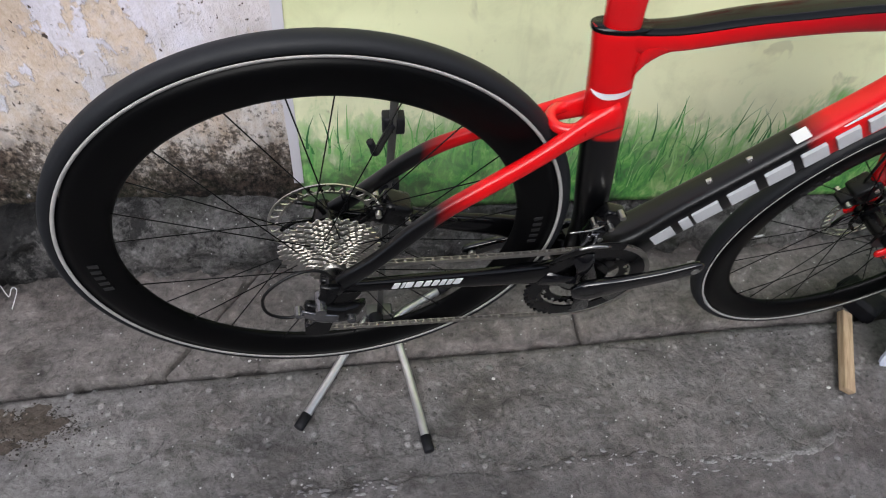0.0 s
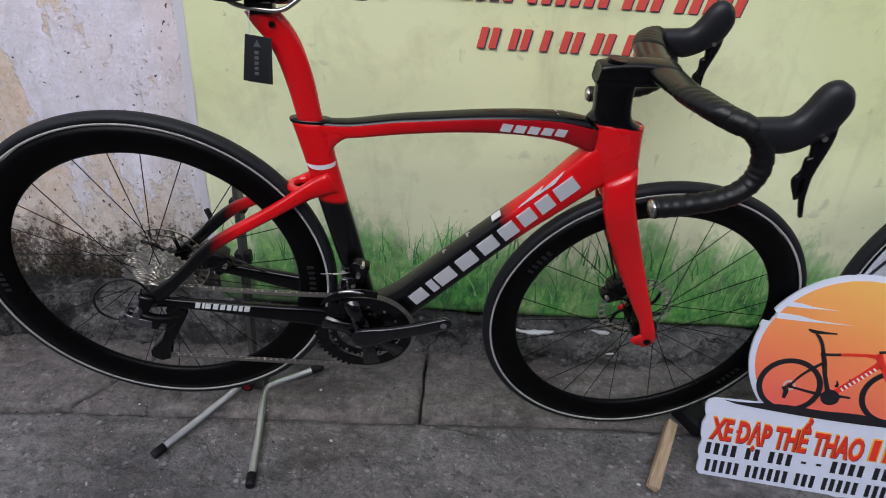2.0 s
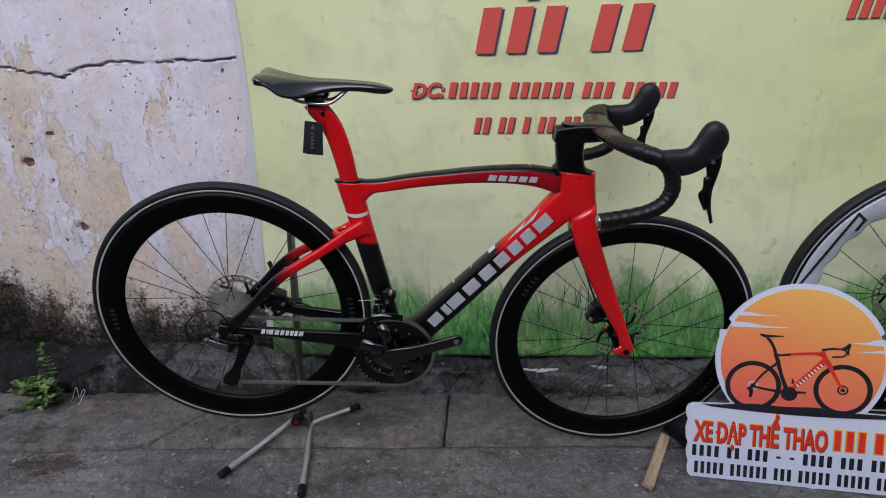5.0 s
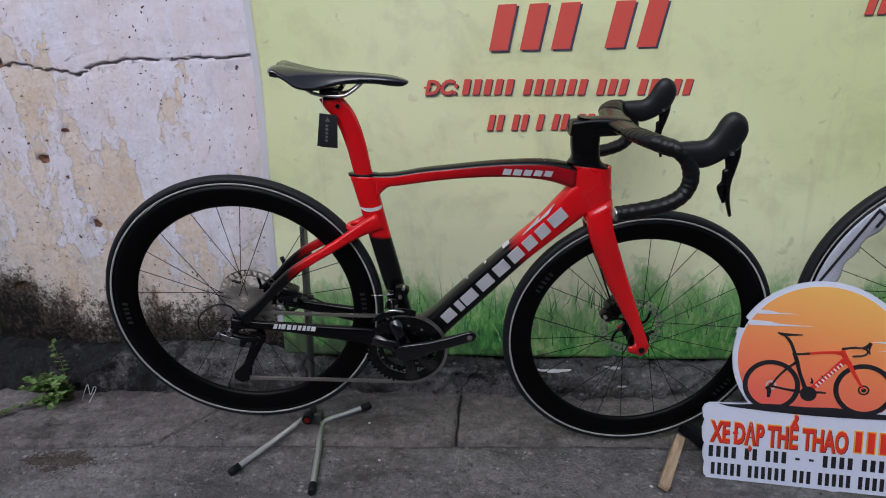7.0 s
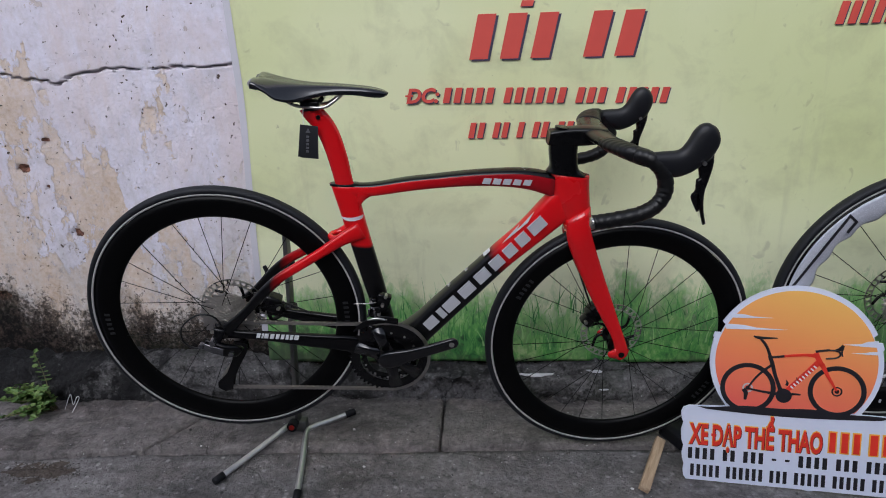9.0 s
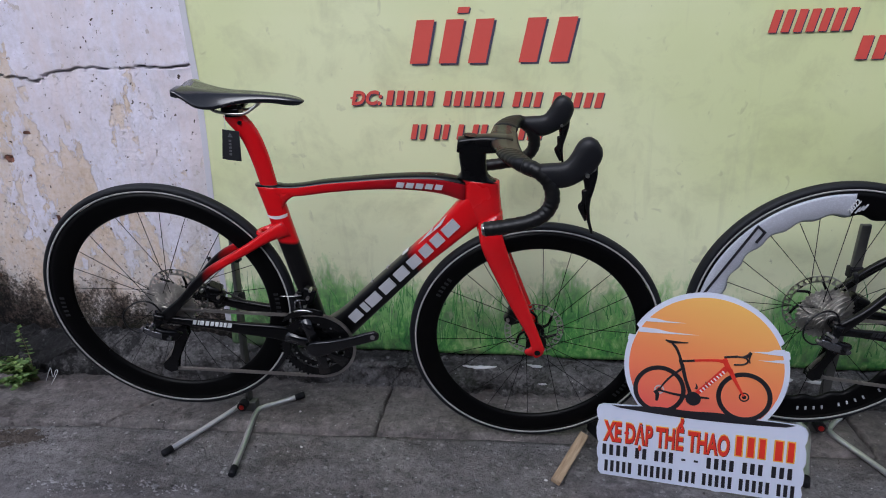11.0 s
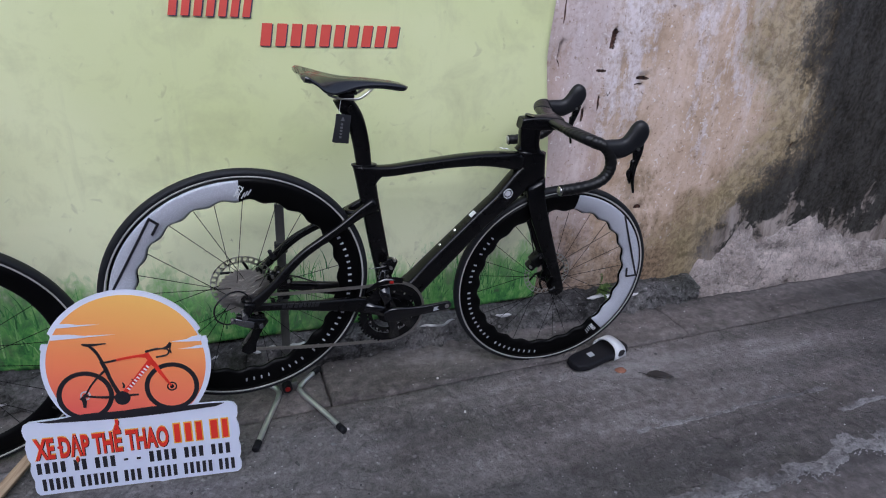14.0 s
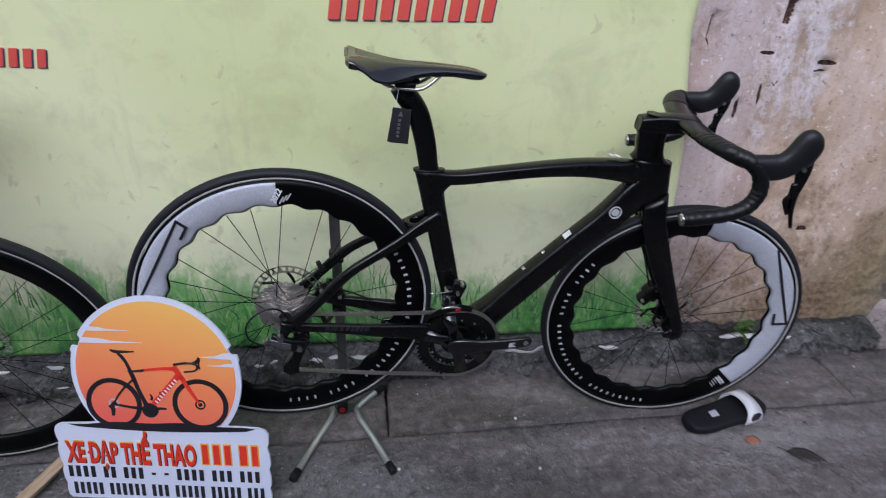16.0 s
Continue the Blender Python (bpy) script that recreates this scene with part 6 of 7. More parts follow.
    part("chainring", gear(0.0995, 50, -0.0475, -0.0440, 0.072, 0.0065), M_PART, crank, smooth=False)
    part("chainring", gear(0.0715, 34, -0.0400, -0.0370, 0.056, 0.0045), M_PART, crank, smooth=False)
    rivet = obj("ring_rivet", rod_y(bmesh.new(), 0, 0, -0.0415, -0.0395, 0.003, 8), M_STEEL, False)
    for i in range(12):
        part("ring_rivet", rivet, None, crank, m=Matrix.Translation((0.0655 * math.cos(radians(30 * i)), 0, 0.0655 * math.sin(radians(30 * i)))))
    spider = bmesh.new()
    for a in (115, 165, 285, 330):
        c, s = math.cos(radians(a)), math.sin(radians(a))
        c2, s2 = math.cos(radians(a + 90)), math.sin(radians(a + 90))
        prism([(0.004 * c - 0.020 * c2, 0.004 * s - 0.020 * s2), (0.050 * c - 0.013 * c2, 0.050 * s - 0.013 * s2), (0.086 * c - 0.017 * c2, 0.086 * s - 0.017 * s2), (0.090 * c, 0.090 * s), (0.086 * c + 0.017 * c2, 0.086 * s + 0.017 * s2), (0.050 * c + 0.013 * c2, 0.050 * s + 0.013 * s2), (0.004 * c + 0.020 * c2, 0.004 * s + 0.020 * s2)], -0.0515 + 0.0004 * a / 90, -0.0465, spider)
    bmesh.ops.bevel(spider, geom=spider.edges[:], offset=0.002, segments=2, affect="EDGES")
    part("spider", spider, M_CRANK, crank, "black four-arm spider")
    # a forward arm near side, a backward arm far side
    reach = 0.163
    for side, way in ((-1, 25.0 if red else 11.0), (1, 205.0 if red else 191.0)):
        arm = loft([(-0.026, 0.012), (-0.008, 0.023), (0.018, 0.0225), (0.055, 0.0165), (0.11, 0.0140), (reach - 0.004, 0.0140), (reach + 0.008, 0.0115), (reach + 0.014, 0.004)], [(-0.026, -0.012), (-0.008, -0.023), (0.018, -0.0225), (0.055, -0.0165), (0.11, -0.0140), (reach - 0.004, -0.0140), (reach + 0.008, -0.0115), (reach + 0.014, -0.004)],
                   [0.005, 0.008, 0.009, 0.008, 0.007, 0.0065, 0.0055, 0.003], [side * q for q in (0.057, 0.059, 0.061, 0.064, 0.069, 0.071, 0.071, 0.071)], n=16, square=3.4)
        arm_ob = part("crank_arm", arm, M_CRANK, crank, "glossy black crank arm", Matrix.Rotation(-radians(way), 4, "Y"))
        eye = bmesh.new()
        rod_y(eye, reach - 0.002, 0, side * 0.0782, side * 0.060, 0.0065, 16)
        part("pedal_thread", eye, M_STEEL, arm_ob, "bare steel pedal thread", smooth=False)
        if side < 0 and not red:
            part("arm_label", prism([(0.118, -0.007), (0.140, -0.007), (0.143, 0.006), (0.121, 0.006)], -0.0768, -0.073), M_SILVER, arm_ob, smooth=False)
    # chain over ring, sprocket and pulleys
    sx, sz = (-0.012, -0.016) if red else (0.008, 0.014)
    run_pts = [(-0.020, -0.043, -0.004), (-0.013, -0.043, 0.007), (0.002, -0.043, 0.0115), (0.040, -0.043, 0.0135), (0.120, -0.044, 0.0170), (0.200, -0.0445, 0.0215), (0.300, -0.045, 0.0285), (0.350, -0.0455, 0.0345)]
    run_pts += [(0.401 + 0.0975 * math.cos(radians(t)), -0.0455, -0.058 + 0.0975 * math.sin(radians(t))) for t in range(98, -98, -12)]
    run_pts += [(0.200, -0.034, -0.170 + sz * 0.4), (0.026 + sx, -0.024, -0.180 + sz), (0.008 + sx, -0.024, -0.182 + sz), (-0.006 + sx, -0.024, -0.170 + sz), (0.000 + sx * 0.8, -0.023, -0.146 + sz * 0.8), (0.020 + sx * 0.4, -0.022, -0.112 + sz * 0.4), (0.040, -0.021, -0.085), (0.036, -0.021, -0.068), (0.018, -0.030, -0.040), (-0.014, -0.040, -0.022)]
    path = glide(run_pts, 10)
    seg = np.linalg.norm(np.diff(path, axis=0), axis=1)
    dist = np.concatenate([[0], np.cumsum(seg)])
    count = int(dist[-1] / 0.0127)
    chain_bm = bmesh.new()
    link_bm = bmesh.new()
    for yy in (-0.0028, 0.0020):
        pts = []
        for k in range(12):
            a = 2 * math.pi * k / 12
            pts.append((0.0052 * math.cos(a) * (1.0) + (0.0050 if math.cos(a) > 0 else -0.0050), 0.0040 * math.sin(a)))
        prism(pts, yy, yy + 0.0008, link_bm)
    link = obj("link", link_bm, M_CHAIN, False)
    places = []
    for i in range(count):
        d = 0.0127 * (i + 0.5)
        p = [np.interp(d, dist, path[:, k]) for k in range(3)]
        q = [np.interp(min(d + 0.004, dist[-1]), dist, path[:, k]) for k in range(3)]
        ang = math.atan2(q[2] - p[2], q[0] - p[0])
        places.append((p, ang))
        e = (p[0] - 0.00635 * math.cos(ang), p[2] - 0.00635 * math.sin(ang))
        rod_y(chain_bm, e[0], e[1], p[1] - 0.0032, p[1] + 0.0032, 0.0026, 6)
    chain = part("chain", chain_bm, M_CHAIN, bike, "steel roller chain", smooth=False)
    for p, ang in places:
        part("link", link, None, chain, m=Matrix.Translation(p) @ Matrix.Rotation(-ang, 4, "Y"))
    # rear derailleur
    rd_bm = loft([(-0.030, -0.018), (-0.012, -0.022), (0.015, -0.030), (0.040, -0.036), (0.052, -0.050)], [(-0.034, -0.046), (-0.014, -0.054), (0.015, -0.062), (0.038, -0.066), (0.044, -0.064)], [0.007, 0.009, 0.010, 0.009, 0.007], [-0.078, -0.080, -0.080, -0.072, -0.062], n=16, square=3.0)
    rd = part("rear_derailleur", rd_bm, M_PART, bike, "black rear derailleur")
    part("body_plate", loft([(-0.036, -0.026), (-0.012, -0.030), (0.012, -0.036)], [(-0.036, -0.042), (-0.012, -0.050), (0.012, -0.054)], [0.002, 0.003, 0.002], [-0.086, -0.090, -0.090], n=12, square=4), M_GREYPART, rd, "dark grey linkage plate")
    part("hanger", loft([(-0.014, 0.008), (-0.014, -0.012), (-0.026, -0.030)], [(0.014, 0.004), (0.008, -0.018), (-0.006, -0.036)], [0.005, 0.006, 0.006], [-0.070, -0.074, -0.080], n=12), M_PART, rd)
    for x, z, r, y0, y1 in ((-0.012, -0.022, 0.0075, -0.094, -0.064), (-0.040, -0.035, 0.0055, -0.090, -0.076), (0.030, -0.050, 0.006, -0.093, -0.07)):
        part("pivot_bolt", rod_y(bmesh.new(), x, z, y0, y1, r, 14), M_GREYPART, rd, smooth=False)
    for y in (-0.033, -0.016):
        cage = bmesh.new()
        low = [(0.038, -0.115, 0.4), (0.026, -0.152, 0.8), (0.024, -0.182, 1.0), (0.006, -0.190, 1.0), (-0.012, -0.180, 1.0), (-0.012, -0.164, 1.0), (0.008, -0.138, 0.7), (0.018, -0.100, 0.3)]
        prism([(0.018, -0.060), (0.034, -0.050), (0.050, -0.060), (0.052, -0.078)] + [(x + sx * q, z + sz * q) for x, z, q in low], y, y + 0.002, cage)
        part("cage_plate", cage, M_PART, rd, smooth=False)
    for x, z in ((0.032, -0.070), (0.006 + sx, -0.170 + sz)):
        part("jockey_wheel", gear(0.0185, 11, -0.029, -0.021, 0.004, 0.004), M_CAP, rd, m=Matrix.Translation((x, 0, z)), smooth=False)
    part("cable", tube([(0.010, -0.062, 0.000), (-0.015, -0.066, 0.036), (-0.050, -0.074, 0.040), (-0.082, -0.082, 0.010), (-0.080, -0.086, -0.025), (-0.055, -0.086, -0.042), (-0.034, -0.084, -0.038)], 0.0022, 8), M_TAPE, rd, "looped gear cable")
    # front derailleur
    body = box(bmesh.new(), (0.034, 0.022, 0.046), pose(0.374, -0.032, 0.088, 0, 14, 0), 0.005)
    box(body, (0.026, 0.018, 0.030), pose(0.358, -0.042, 0.068, 0, 6, 0), 0.004)
    box(body, (0.014, 0.012, 0.020), pose(0.352, -0.044, 0.094, 0, 12, 0), 0.003)
    fd = part("front_derailleur", body, M_PART, bike, "black front derailleur")
    part("cage_plate", loft([(0.318, 0.030), (0.345, 0.052), (0.380, 0.062), (0.415, 0.058)], [(0.310, 0.012), (0.345, 0.032), (0.380, 0.043), (0.415, 0.042)], [0.0012] * 4, [-0.054] * 4, n=10, square=4), M_PART, fd)
    part("cage_lip", tube([(0.342, -0.0555, 0.049), (0.362, -0.056, 0.055), (0.389, -0.0555, 0.0535)], [0.0022, 0.0030, 0.0022], 8), M_STEEL, fd, "bright steel cage lip")
    for x, z, tip_x, tip_z in ((0.345, 0.078, 0.343, 0.056), (0.356, 0.078, 0.360, 0.058), (0.347, 0.081, 0.357, 0.0815)):
        part("link_arm", tube([(x, -0.0525, z), ((x + tip_x) / 2, -0.0545, (z + tip_z) / 2), (tip_x, -0.0525, tip_z)], [0.0026, 0.0021, 0.0026], 8), M_GREYPART, fd, "grey metal link arm")
    screw = obj("clamp_screw", rod_y(bmesh.new(), 0, 0, -0.054, -0.040, 0.0042, 10), M_STEEL, False)
    for x, z in ((0.375, 0.088), (0.347, 0.096), (0.368, 0.064), (0.381, 0.112)):
        part("clamp_screw", screw, None, fd, "bright steel screw", Matrix.Translation((x, 0.002, z)))
    part("cable_tail", tube([(0.360, -0.050, 0.096), (0.340, -0.056, 0.0945), (0.308, -0.058, 0.092)], 0.0013, 6), M_STEEL, fd)
    if not red:
        part("red_clip", box(bmesh.new(), (0.012, 0.012, 0.008), pose(0.381, -0.052, 0.046, 0, 0, 0), 0.002), M_REDANO, fd, "small red plastic clip")
    # flat-mount brake calipers on the far side
    bolt = obj("mounting_bolt", rod_y(bmesh.new(), 0, 0, -0.022, 0.022, 0.0045, 12), M_STEEL, False)
    for spot, name, mm, roll in (((0.092, 0.046, 0.012), "rear_caliper", Matrix(), 18), ((0.914, 0.044, 0.054), "front_caliper", turn, -58)):
        cb = bmesh.new()
        box(cb, (0.070, 0.028, 0.030), pose(*spot, 0, roll, 0), 0.006)
        box(cb, (0.042, 0.038, 0.042), pose(spot[0] + 0.004, spot[1], spot[2] + 0.008, 0, roll, 0), 0.008)
        cal = part(name, cb, M_PART, bike, "black hydraulic brake caliper", mm)
        q = Matrix.Rotation(radians(roll), 4, "Y")
        for dx in (-0.024, 0.022):
            part("mounting_bolt", bolt, None, cal, m=Matrix.Translation(Vector(spot) + q @ Vector((dx, 0, 0.008))))
        e = Vector(spot)
        hose = [e + Vector((0.02, 0, 0.01)), e + Vector((0.05, -0.004, 0.006)), e + Vector((0.10, -0.012, -0.008))] if name[0] == "r" else [e + Vector((-0.010, 0, 0.022)), e + Vector((-0.030, -0.006, 0.060)), e + Vector((-0.062, -0.016, 0.120))]
        part("brake_hose", tube(hose, 0.0024, 8), M_TAPE, cal)
    return bike


red_pose = Matrix(((0.98626, -0.08668, 0.14062, -0.5811), (0.10015, 0.99074, -0.09171, 0.7480), (-0.13136, 0.10453, 0.98581, 0.4686), (0, 0, 0, 1)))
black_pose = Matrix(((0.99102, -0.04478, 0.12596, 1.0804), (0.05025, 0.99791, -0.04060, 0.8560), (-0.12388, 0.04657, 0.99120, 0.4402), (0, 0, 0, 1)))
make_bike("red and black carbon road bicycle with deep black rims", red_pose, True, 0.054, "plain", 0)
make_bike("matt black carbon road bicycle with wavy silver-marked rims", black_pose, False, 0.063, "wavy", -9)


# ---- things on the ground ----
def make_stand(base, top, legs, clip_z, arm):
    """A display stand: upright post, bent tube legs with rubber caps, a knob and two hooks that hold the stays."""
    st = thing("display_stand", "steel bicycle display stand with bent tube legs", "bicycle stand", Matrix.Translation(base), "display stands")
    b = Vector(base)
    up = Vector(top) - b
    post = bmesh.new()
    d = up.normalized()
    m = Matrix.Translation(up / 2 + Vector((0, 0, 0.0))) @ d.to_track_quat("Z", "Y").to_matrix().to_4x4()
    box(post, (0.024, 0.012, up.length), m, 0.002)
    part("post", post, M_POST, st, "flat dull steel upright")
    foot = bmesh.new()
    box(foot, (0.055, 0.030, 0.036), pose(0, 0, 0.024), 0.004)
    part("foot_bracket", foot, M_POST, st)
    for line in legs:
        pts = [Vector(p) - b for p in line]
        part("leg", tube(pts, 0.0082, 14, 6), M_TUBE, st, "worn chromed tube leg")
        for e, q in ((pts[0], pts[1]), (pts[-1], pts[-2])):
            if (e.xy.length < 0.06):
                continue
            w = (e - q).normalized()
            part("rubber_cap", tube([e - w * 0.022, e, e + w * 0.008, e + w * 0.009], [0.0102, 0.0102, 0.0098, 0.007], 14, 1), M_CAP, st, "black rubber end cap")
    kn = bmesh.new()
    rod_y(kn, -0.006, 0.040, -0.040, -0.016, 0.015, 18)
    knob = part("knob", kn, M_CAP, st, "black clamp knob", smooth=False)
    kc = bmesh.new()
    rod_y(kc, -0.006, 0.040, -0.0425, -0.0395, 0.008, 16)
    part("red_centre", kc, M_REDANO, knob, "red centre of the knob", smooth=False)
    for z in clip_z:
        q = up * (z / up.z)
        clip = bmesh.new()
        box(clip, (0.034, 0.024, 0.030), pose(*q), 0.004)
        part("slider", clip, M_CAP, st, "black sliding clamp")
        part("hook", tube([q + Vector((0, -0.004, 0)), q + Vector((arm[0] * 0.5, arm[1] * 0.5, 0)), q + Vector((arm[0], arm[1], 0.002)), q + Vector((arm[0] - 0.004, arm[1] - 0.004, 0.014)), q + Vector((arm[0] - 0.008, arm[1] - 0.004, 0.026))], 0.0055, 10, 4), M_CAP, st, "black rubber-coated hook")
    return st


make_stand((-0.512, 0.935, 0.0), (-0.476, 0.930, 0.618), [[(-0.665, 0.703, 0.013), (-0.60, 0.815, 0.018), (-0.535, 0.930, 0.026)], [(-0.432, 0.641, 0.013), (-0.455, 0.775, 0.013), (-0.480, 0.905, 0.014), (-0.466, 0.938, 0.014), (-0.425, 0.966, 0.014), (-0.362, 1.000, 0.022)]], (0.40, 0.530), (-0.028, -0.070))
make_stand((1.188, 0.985, 0.0), (1.188, 0.960, 0.640), [[(1.068, 0.747, 0.013), (1.110, 0.850, 0.013), (1.155, 0.955, 0.014), (1.150, 0.995, 0.014), (1.110, 1.035, 0.018)], [(1.309, 0.748, 0.013), (1.268, 0.850, 0.013), (1.222, 0.955, 0.014), (1.230, 0.990, 0.014), (1.29, 1.045, 0.022)]], (0.36, 0.51), (-0.03, -0.07))

# cut-out shop sign leaning back
lean, turn_z, tip_y = 12.0, -9.2, -1.5
sign = thing("shop_sign", "cut-out sign board with orange sunset and printed red bicycle", "sign", pose(0.555, 0.748, 0.001, -lean, tip_y, turn_z))


def sun_outline(r, cx, cz, low, notch=0.0):
    pts = []
    for i in range(0, 241):
        a = radians(-50 + 280 * i / 240)
        q = r
        deg = math.degrees(a)
        if notch:
            if 150 < deg < 158 or 18 < deg < 24:
                q = r - notch
            if 158 <= deg < 163 or 12 < deg <= 18:
                q = r + notch * 0.35
        x, z = cx + q * math.cos(a), cz + q * math.sin(a)
        if z > low:
            pts.append((x, z))
    return pts


outline = [(0.002, 0.001), (-0.005, 0.008), (-0.007, 0.022), (-0.005, 0.040), (-0.009, 0.052), (-0.011, 0.070), (-0.007, 0.088), (-0.012, 0.102), (-0.014, 0.130), (-0.009, 0.150), (-0.013, 0.160), (-0.015, 0.178), (-0.010, 0.190), (0.002, 0.196), (0.060, 0.199), (0.082, 0.200)]
outline += sun_outline(0.190, 0.2376, 0.320, 0.2005, 0.010)[::-1]
outline += [(0.393, 0.2005), (0.410, 0.2005), (0.458, 0.199), (0.472, 0.194), (0.479, 0.182), (0.478, 0.160), (0.474, 0.150), (0.479, 0.130), (0.480, 0.105), (0.475, 0.090), (0.479, 0.072), (0.478, 0.050), (0.474, 0.040), (0.478, 0.024), (0.476, 0.008), (0.466, 0.0), (0.30, 0.0), (0.285, -0.003), (0.27, 0.0), (0.0, 0.0)]
board = part("board", prism(outline, 0.0, 0.006), M_BOARD, sign, "white cut-out board", smooth=False)
disc_pts = sun_outline(0.178, 0.2376, 0.320, 0.204)
part("sunset_print", prism(disc_pts, -0.0012, 0.0002), M_SUN, sign, "orange sunset disc", smooth=False)
for x0, z0, w, h in ((0.080, 0.402, 0.140, 0.010), (0.094, 0.430, 0.095, 0.008), (0.340, 0.372, 0.072, 0.012), (0.356, 0.352, 0.058, 0.006)):
    flip = -1 if x0 > 0.3 else 1
    e = x0 if flip > 0 else x0 + w
    part("cloud_print", prism([(e, z0 - h * 0.3), (e, z0 + h), (e + flip * w * 0.3, z0 + h * 0.8), (e + flip * w * 0.5, z0 + h * 0.25), (e + flip * w, z0), (e + flip * w * 0.4, z0 - h * 0.25)], -0.0021, -0.0008), M_BOARD, sign, "white cloud streak", smooth=False)
lens = [(0.022 + 0.428 * i / 20, 0.196 - 0.002 * math.sin(i * 0.9) + 0.010 * math.sin(math.pi * i / 20)) for i in range(21)] + [(0.450 - 0.428 * i / 20, 0.192 - 0.008 * math.sin(math.pi * i / 20)) for i in range(1, 20)]
part("ground_print", prism(lens, -0.0018, 0.0002), M_BLACKPRINT, sign, "black brush stroke", smooth=False)

# the bicycle printed on the sign
Y0, Y1 = -0.0026, -0.0010
for cx, cz in ((0.136, 0.2525), (0.332, 0.2560)):
    ring = revolve([(0.0628, Y0), (0.0628, Y1), (0.0520, Y1), (0.0520, Y0)], 64)
    part("printed_wheel", ring, M_BLACKPRINT, sign, "", Matrix.Translation((cx, 0, cz)), smooth=False)
    disc = revolve([(0.0118, Y0), (0.0118, Y1), (0.0085, Y1), (0.0085, Y0)], 32)
    part("printed_disc", disc, M_BLACKPRINT if cx > 0.2 else M_SILVER, sign, "", Matrix.Translation((cx, 0, cz)), smooth=False)
    part("printed_hub", rod_y(bmesh.new(), cx, cz, Y0, Y1, 0.0050, 16), M_BLACKPRINT, sign, smooth=False)


def stroke(a, b, w0, w1, mats, name, y0=Y0 - 0.0005):
    d = Vector((b[0] - a[0], b[1] - a[1])).normalized()
    n = Vector((-d.y, d.x))
    part(name, prism([(a[0] + n.x * w0, a[1] + n.y * w0), (b[0] + n.x * w1, b[1] + n.y * w1), (b[0] - n.x * w1, b[1] - n.y * w1), (a[0] - n.x * w0, a[1] - n.y * w0)], y0, Y1), mats, sign, smooth=False)


def sweep(name, pts, mats, y0=Y0 - 0.0005):
    """A printed line through (x, z, half-width) points."""
    rows = glide(pts, 5)
    up, lo = [], []
    for i, (x, z, w) in enumerate(rows):
        a, b = rows[max(i - 1, 0)], rows[min(i + 1, len(rows) - 1)]
        d = Vector((b[0] - a[0], b[1] - a[1])).normalized()
        up.append((x - d.y * w, z + d.x * w))
        lo.append((x + d.y * w, z - d.x * w))
    part(name, prism(up + lo[::-1], y0, Y1), mats, sign, smooth=False)


sweep("printed_frame", [(0.214, 0.337, 0.0028), (0.240, 0.3405, 0.0030), (0.265, 0.3425, 0.0034), (0.284, 0.341, 0.0052)], M_HEADRED)
sweep("printed_frame", [(0.186, 0.333, 0.0024), (0.200, 0.3345, 0.0025), (0.215, 0.337, 0.0027)], M_BLACKPRINT)
sweep("printed_frame", [(0.222, 0.250, 0.0050), (0.252, 0.283, 0.0056), (0.288, 0.325, 0.0066)], M_HEADRED)
sweep("printed_frame", [(0.282, 0.349, 0.0052), (0.288, 0.334, 0.0058), (0.297, 0.318, 0.0054)], M_HEADRED)
sweep("printed_fork", [(0.296, 0.322, 0.0056), (0.308, 0.298, 0.0042), (0.321, 0.275, 0.0030), (0.331, 0.258, 0.0020)], M_HEADRED)
sweep("printed_frame", [(0.181, 0.336, 0.0040), (0.188, 0.318, 0.0046), (0.196, 0.288, 0.0040), (0.207, 0.258, 0.0046), (0.214, 0.240, 0.0060)], M_BLACKPRINT)
sweep("printed_frame", [(0.190, 0.316, 0.0030), (0.170, 0.298, 0.0026), (0.152, 0.278, 0.0022), (0.136, 0.253, 0.0020)], M_BLACKPRINT)
sweep("printed_frame", [(0.136, 0.251, 0.0022), (0.170, 0.245, 0.0026), (0.214, 0.240, 0.0040)], M_BLACKPRINT)
sweep("printed_post", [(0.183, 0.334, 0.0036), (0.176, 0.354, 0.0032), (0.168, 0.368, 0.0034), (0.160, 0.376, 0.0020)], M_BLACKPRINT)
sweep("printed_saddle", [(0.144, 0.3835, 0.0016), (0.156, 0.380, 0.0036), (0.176, 0.380, 0.0024), (0.197, 0.381, 0.0010)], M_BLACKPRINT)
sweep("printed_bar", [(0.281, 0.352, 0.0028), (0.296, 0.355, 0.0024), (0.311, 0.3575, 0.0026)], M_BLACKPRINT)
part("printed_bar", tube([(0.308, Y0, 0.357), (0.328, Y0, 0.356), (0.334, Y0, 0.347), (0.326, Y0, 0.339), (0.304, Y0, 0.336)], 0.0022, 6), M_BLACKPRINT, sign)
sweep("printed_bar", [(0.324, 0.356, 0.0034), (0.333, 0.361, 0.0038), (0.340, 0.370, 0.0034)], M_BLACKPRINT)
sweep("printed_bar", [(0.340, 0.366, 0.0018), (0.337, 0.354, 0.0016), (0.339, 0.343, 0.0012)], M_BLACKPRINT)
part("printed_ring", rod_y(bmesh.new(), 0.217, 0.238, Y0 - 0.0008, Y1, 0.0178, 24), M_BLACKPRINT, sign, smooth=False)
sweep("printed_crank", [(0.217, 0.238, 0.0032), (0.236, 0.243, 0.0026), (0.254, 0.243, 0.0018)], M_BLACKPRINT)
sweep("printed_gear", [(0.126, 0.249, 0.0050), (0.132, 0.240, 0.0050), (0.131, 0.222, 0.0030)], M_BLACKPRINT)
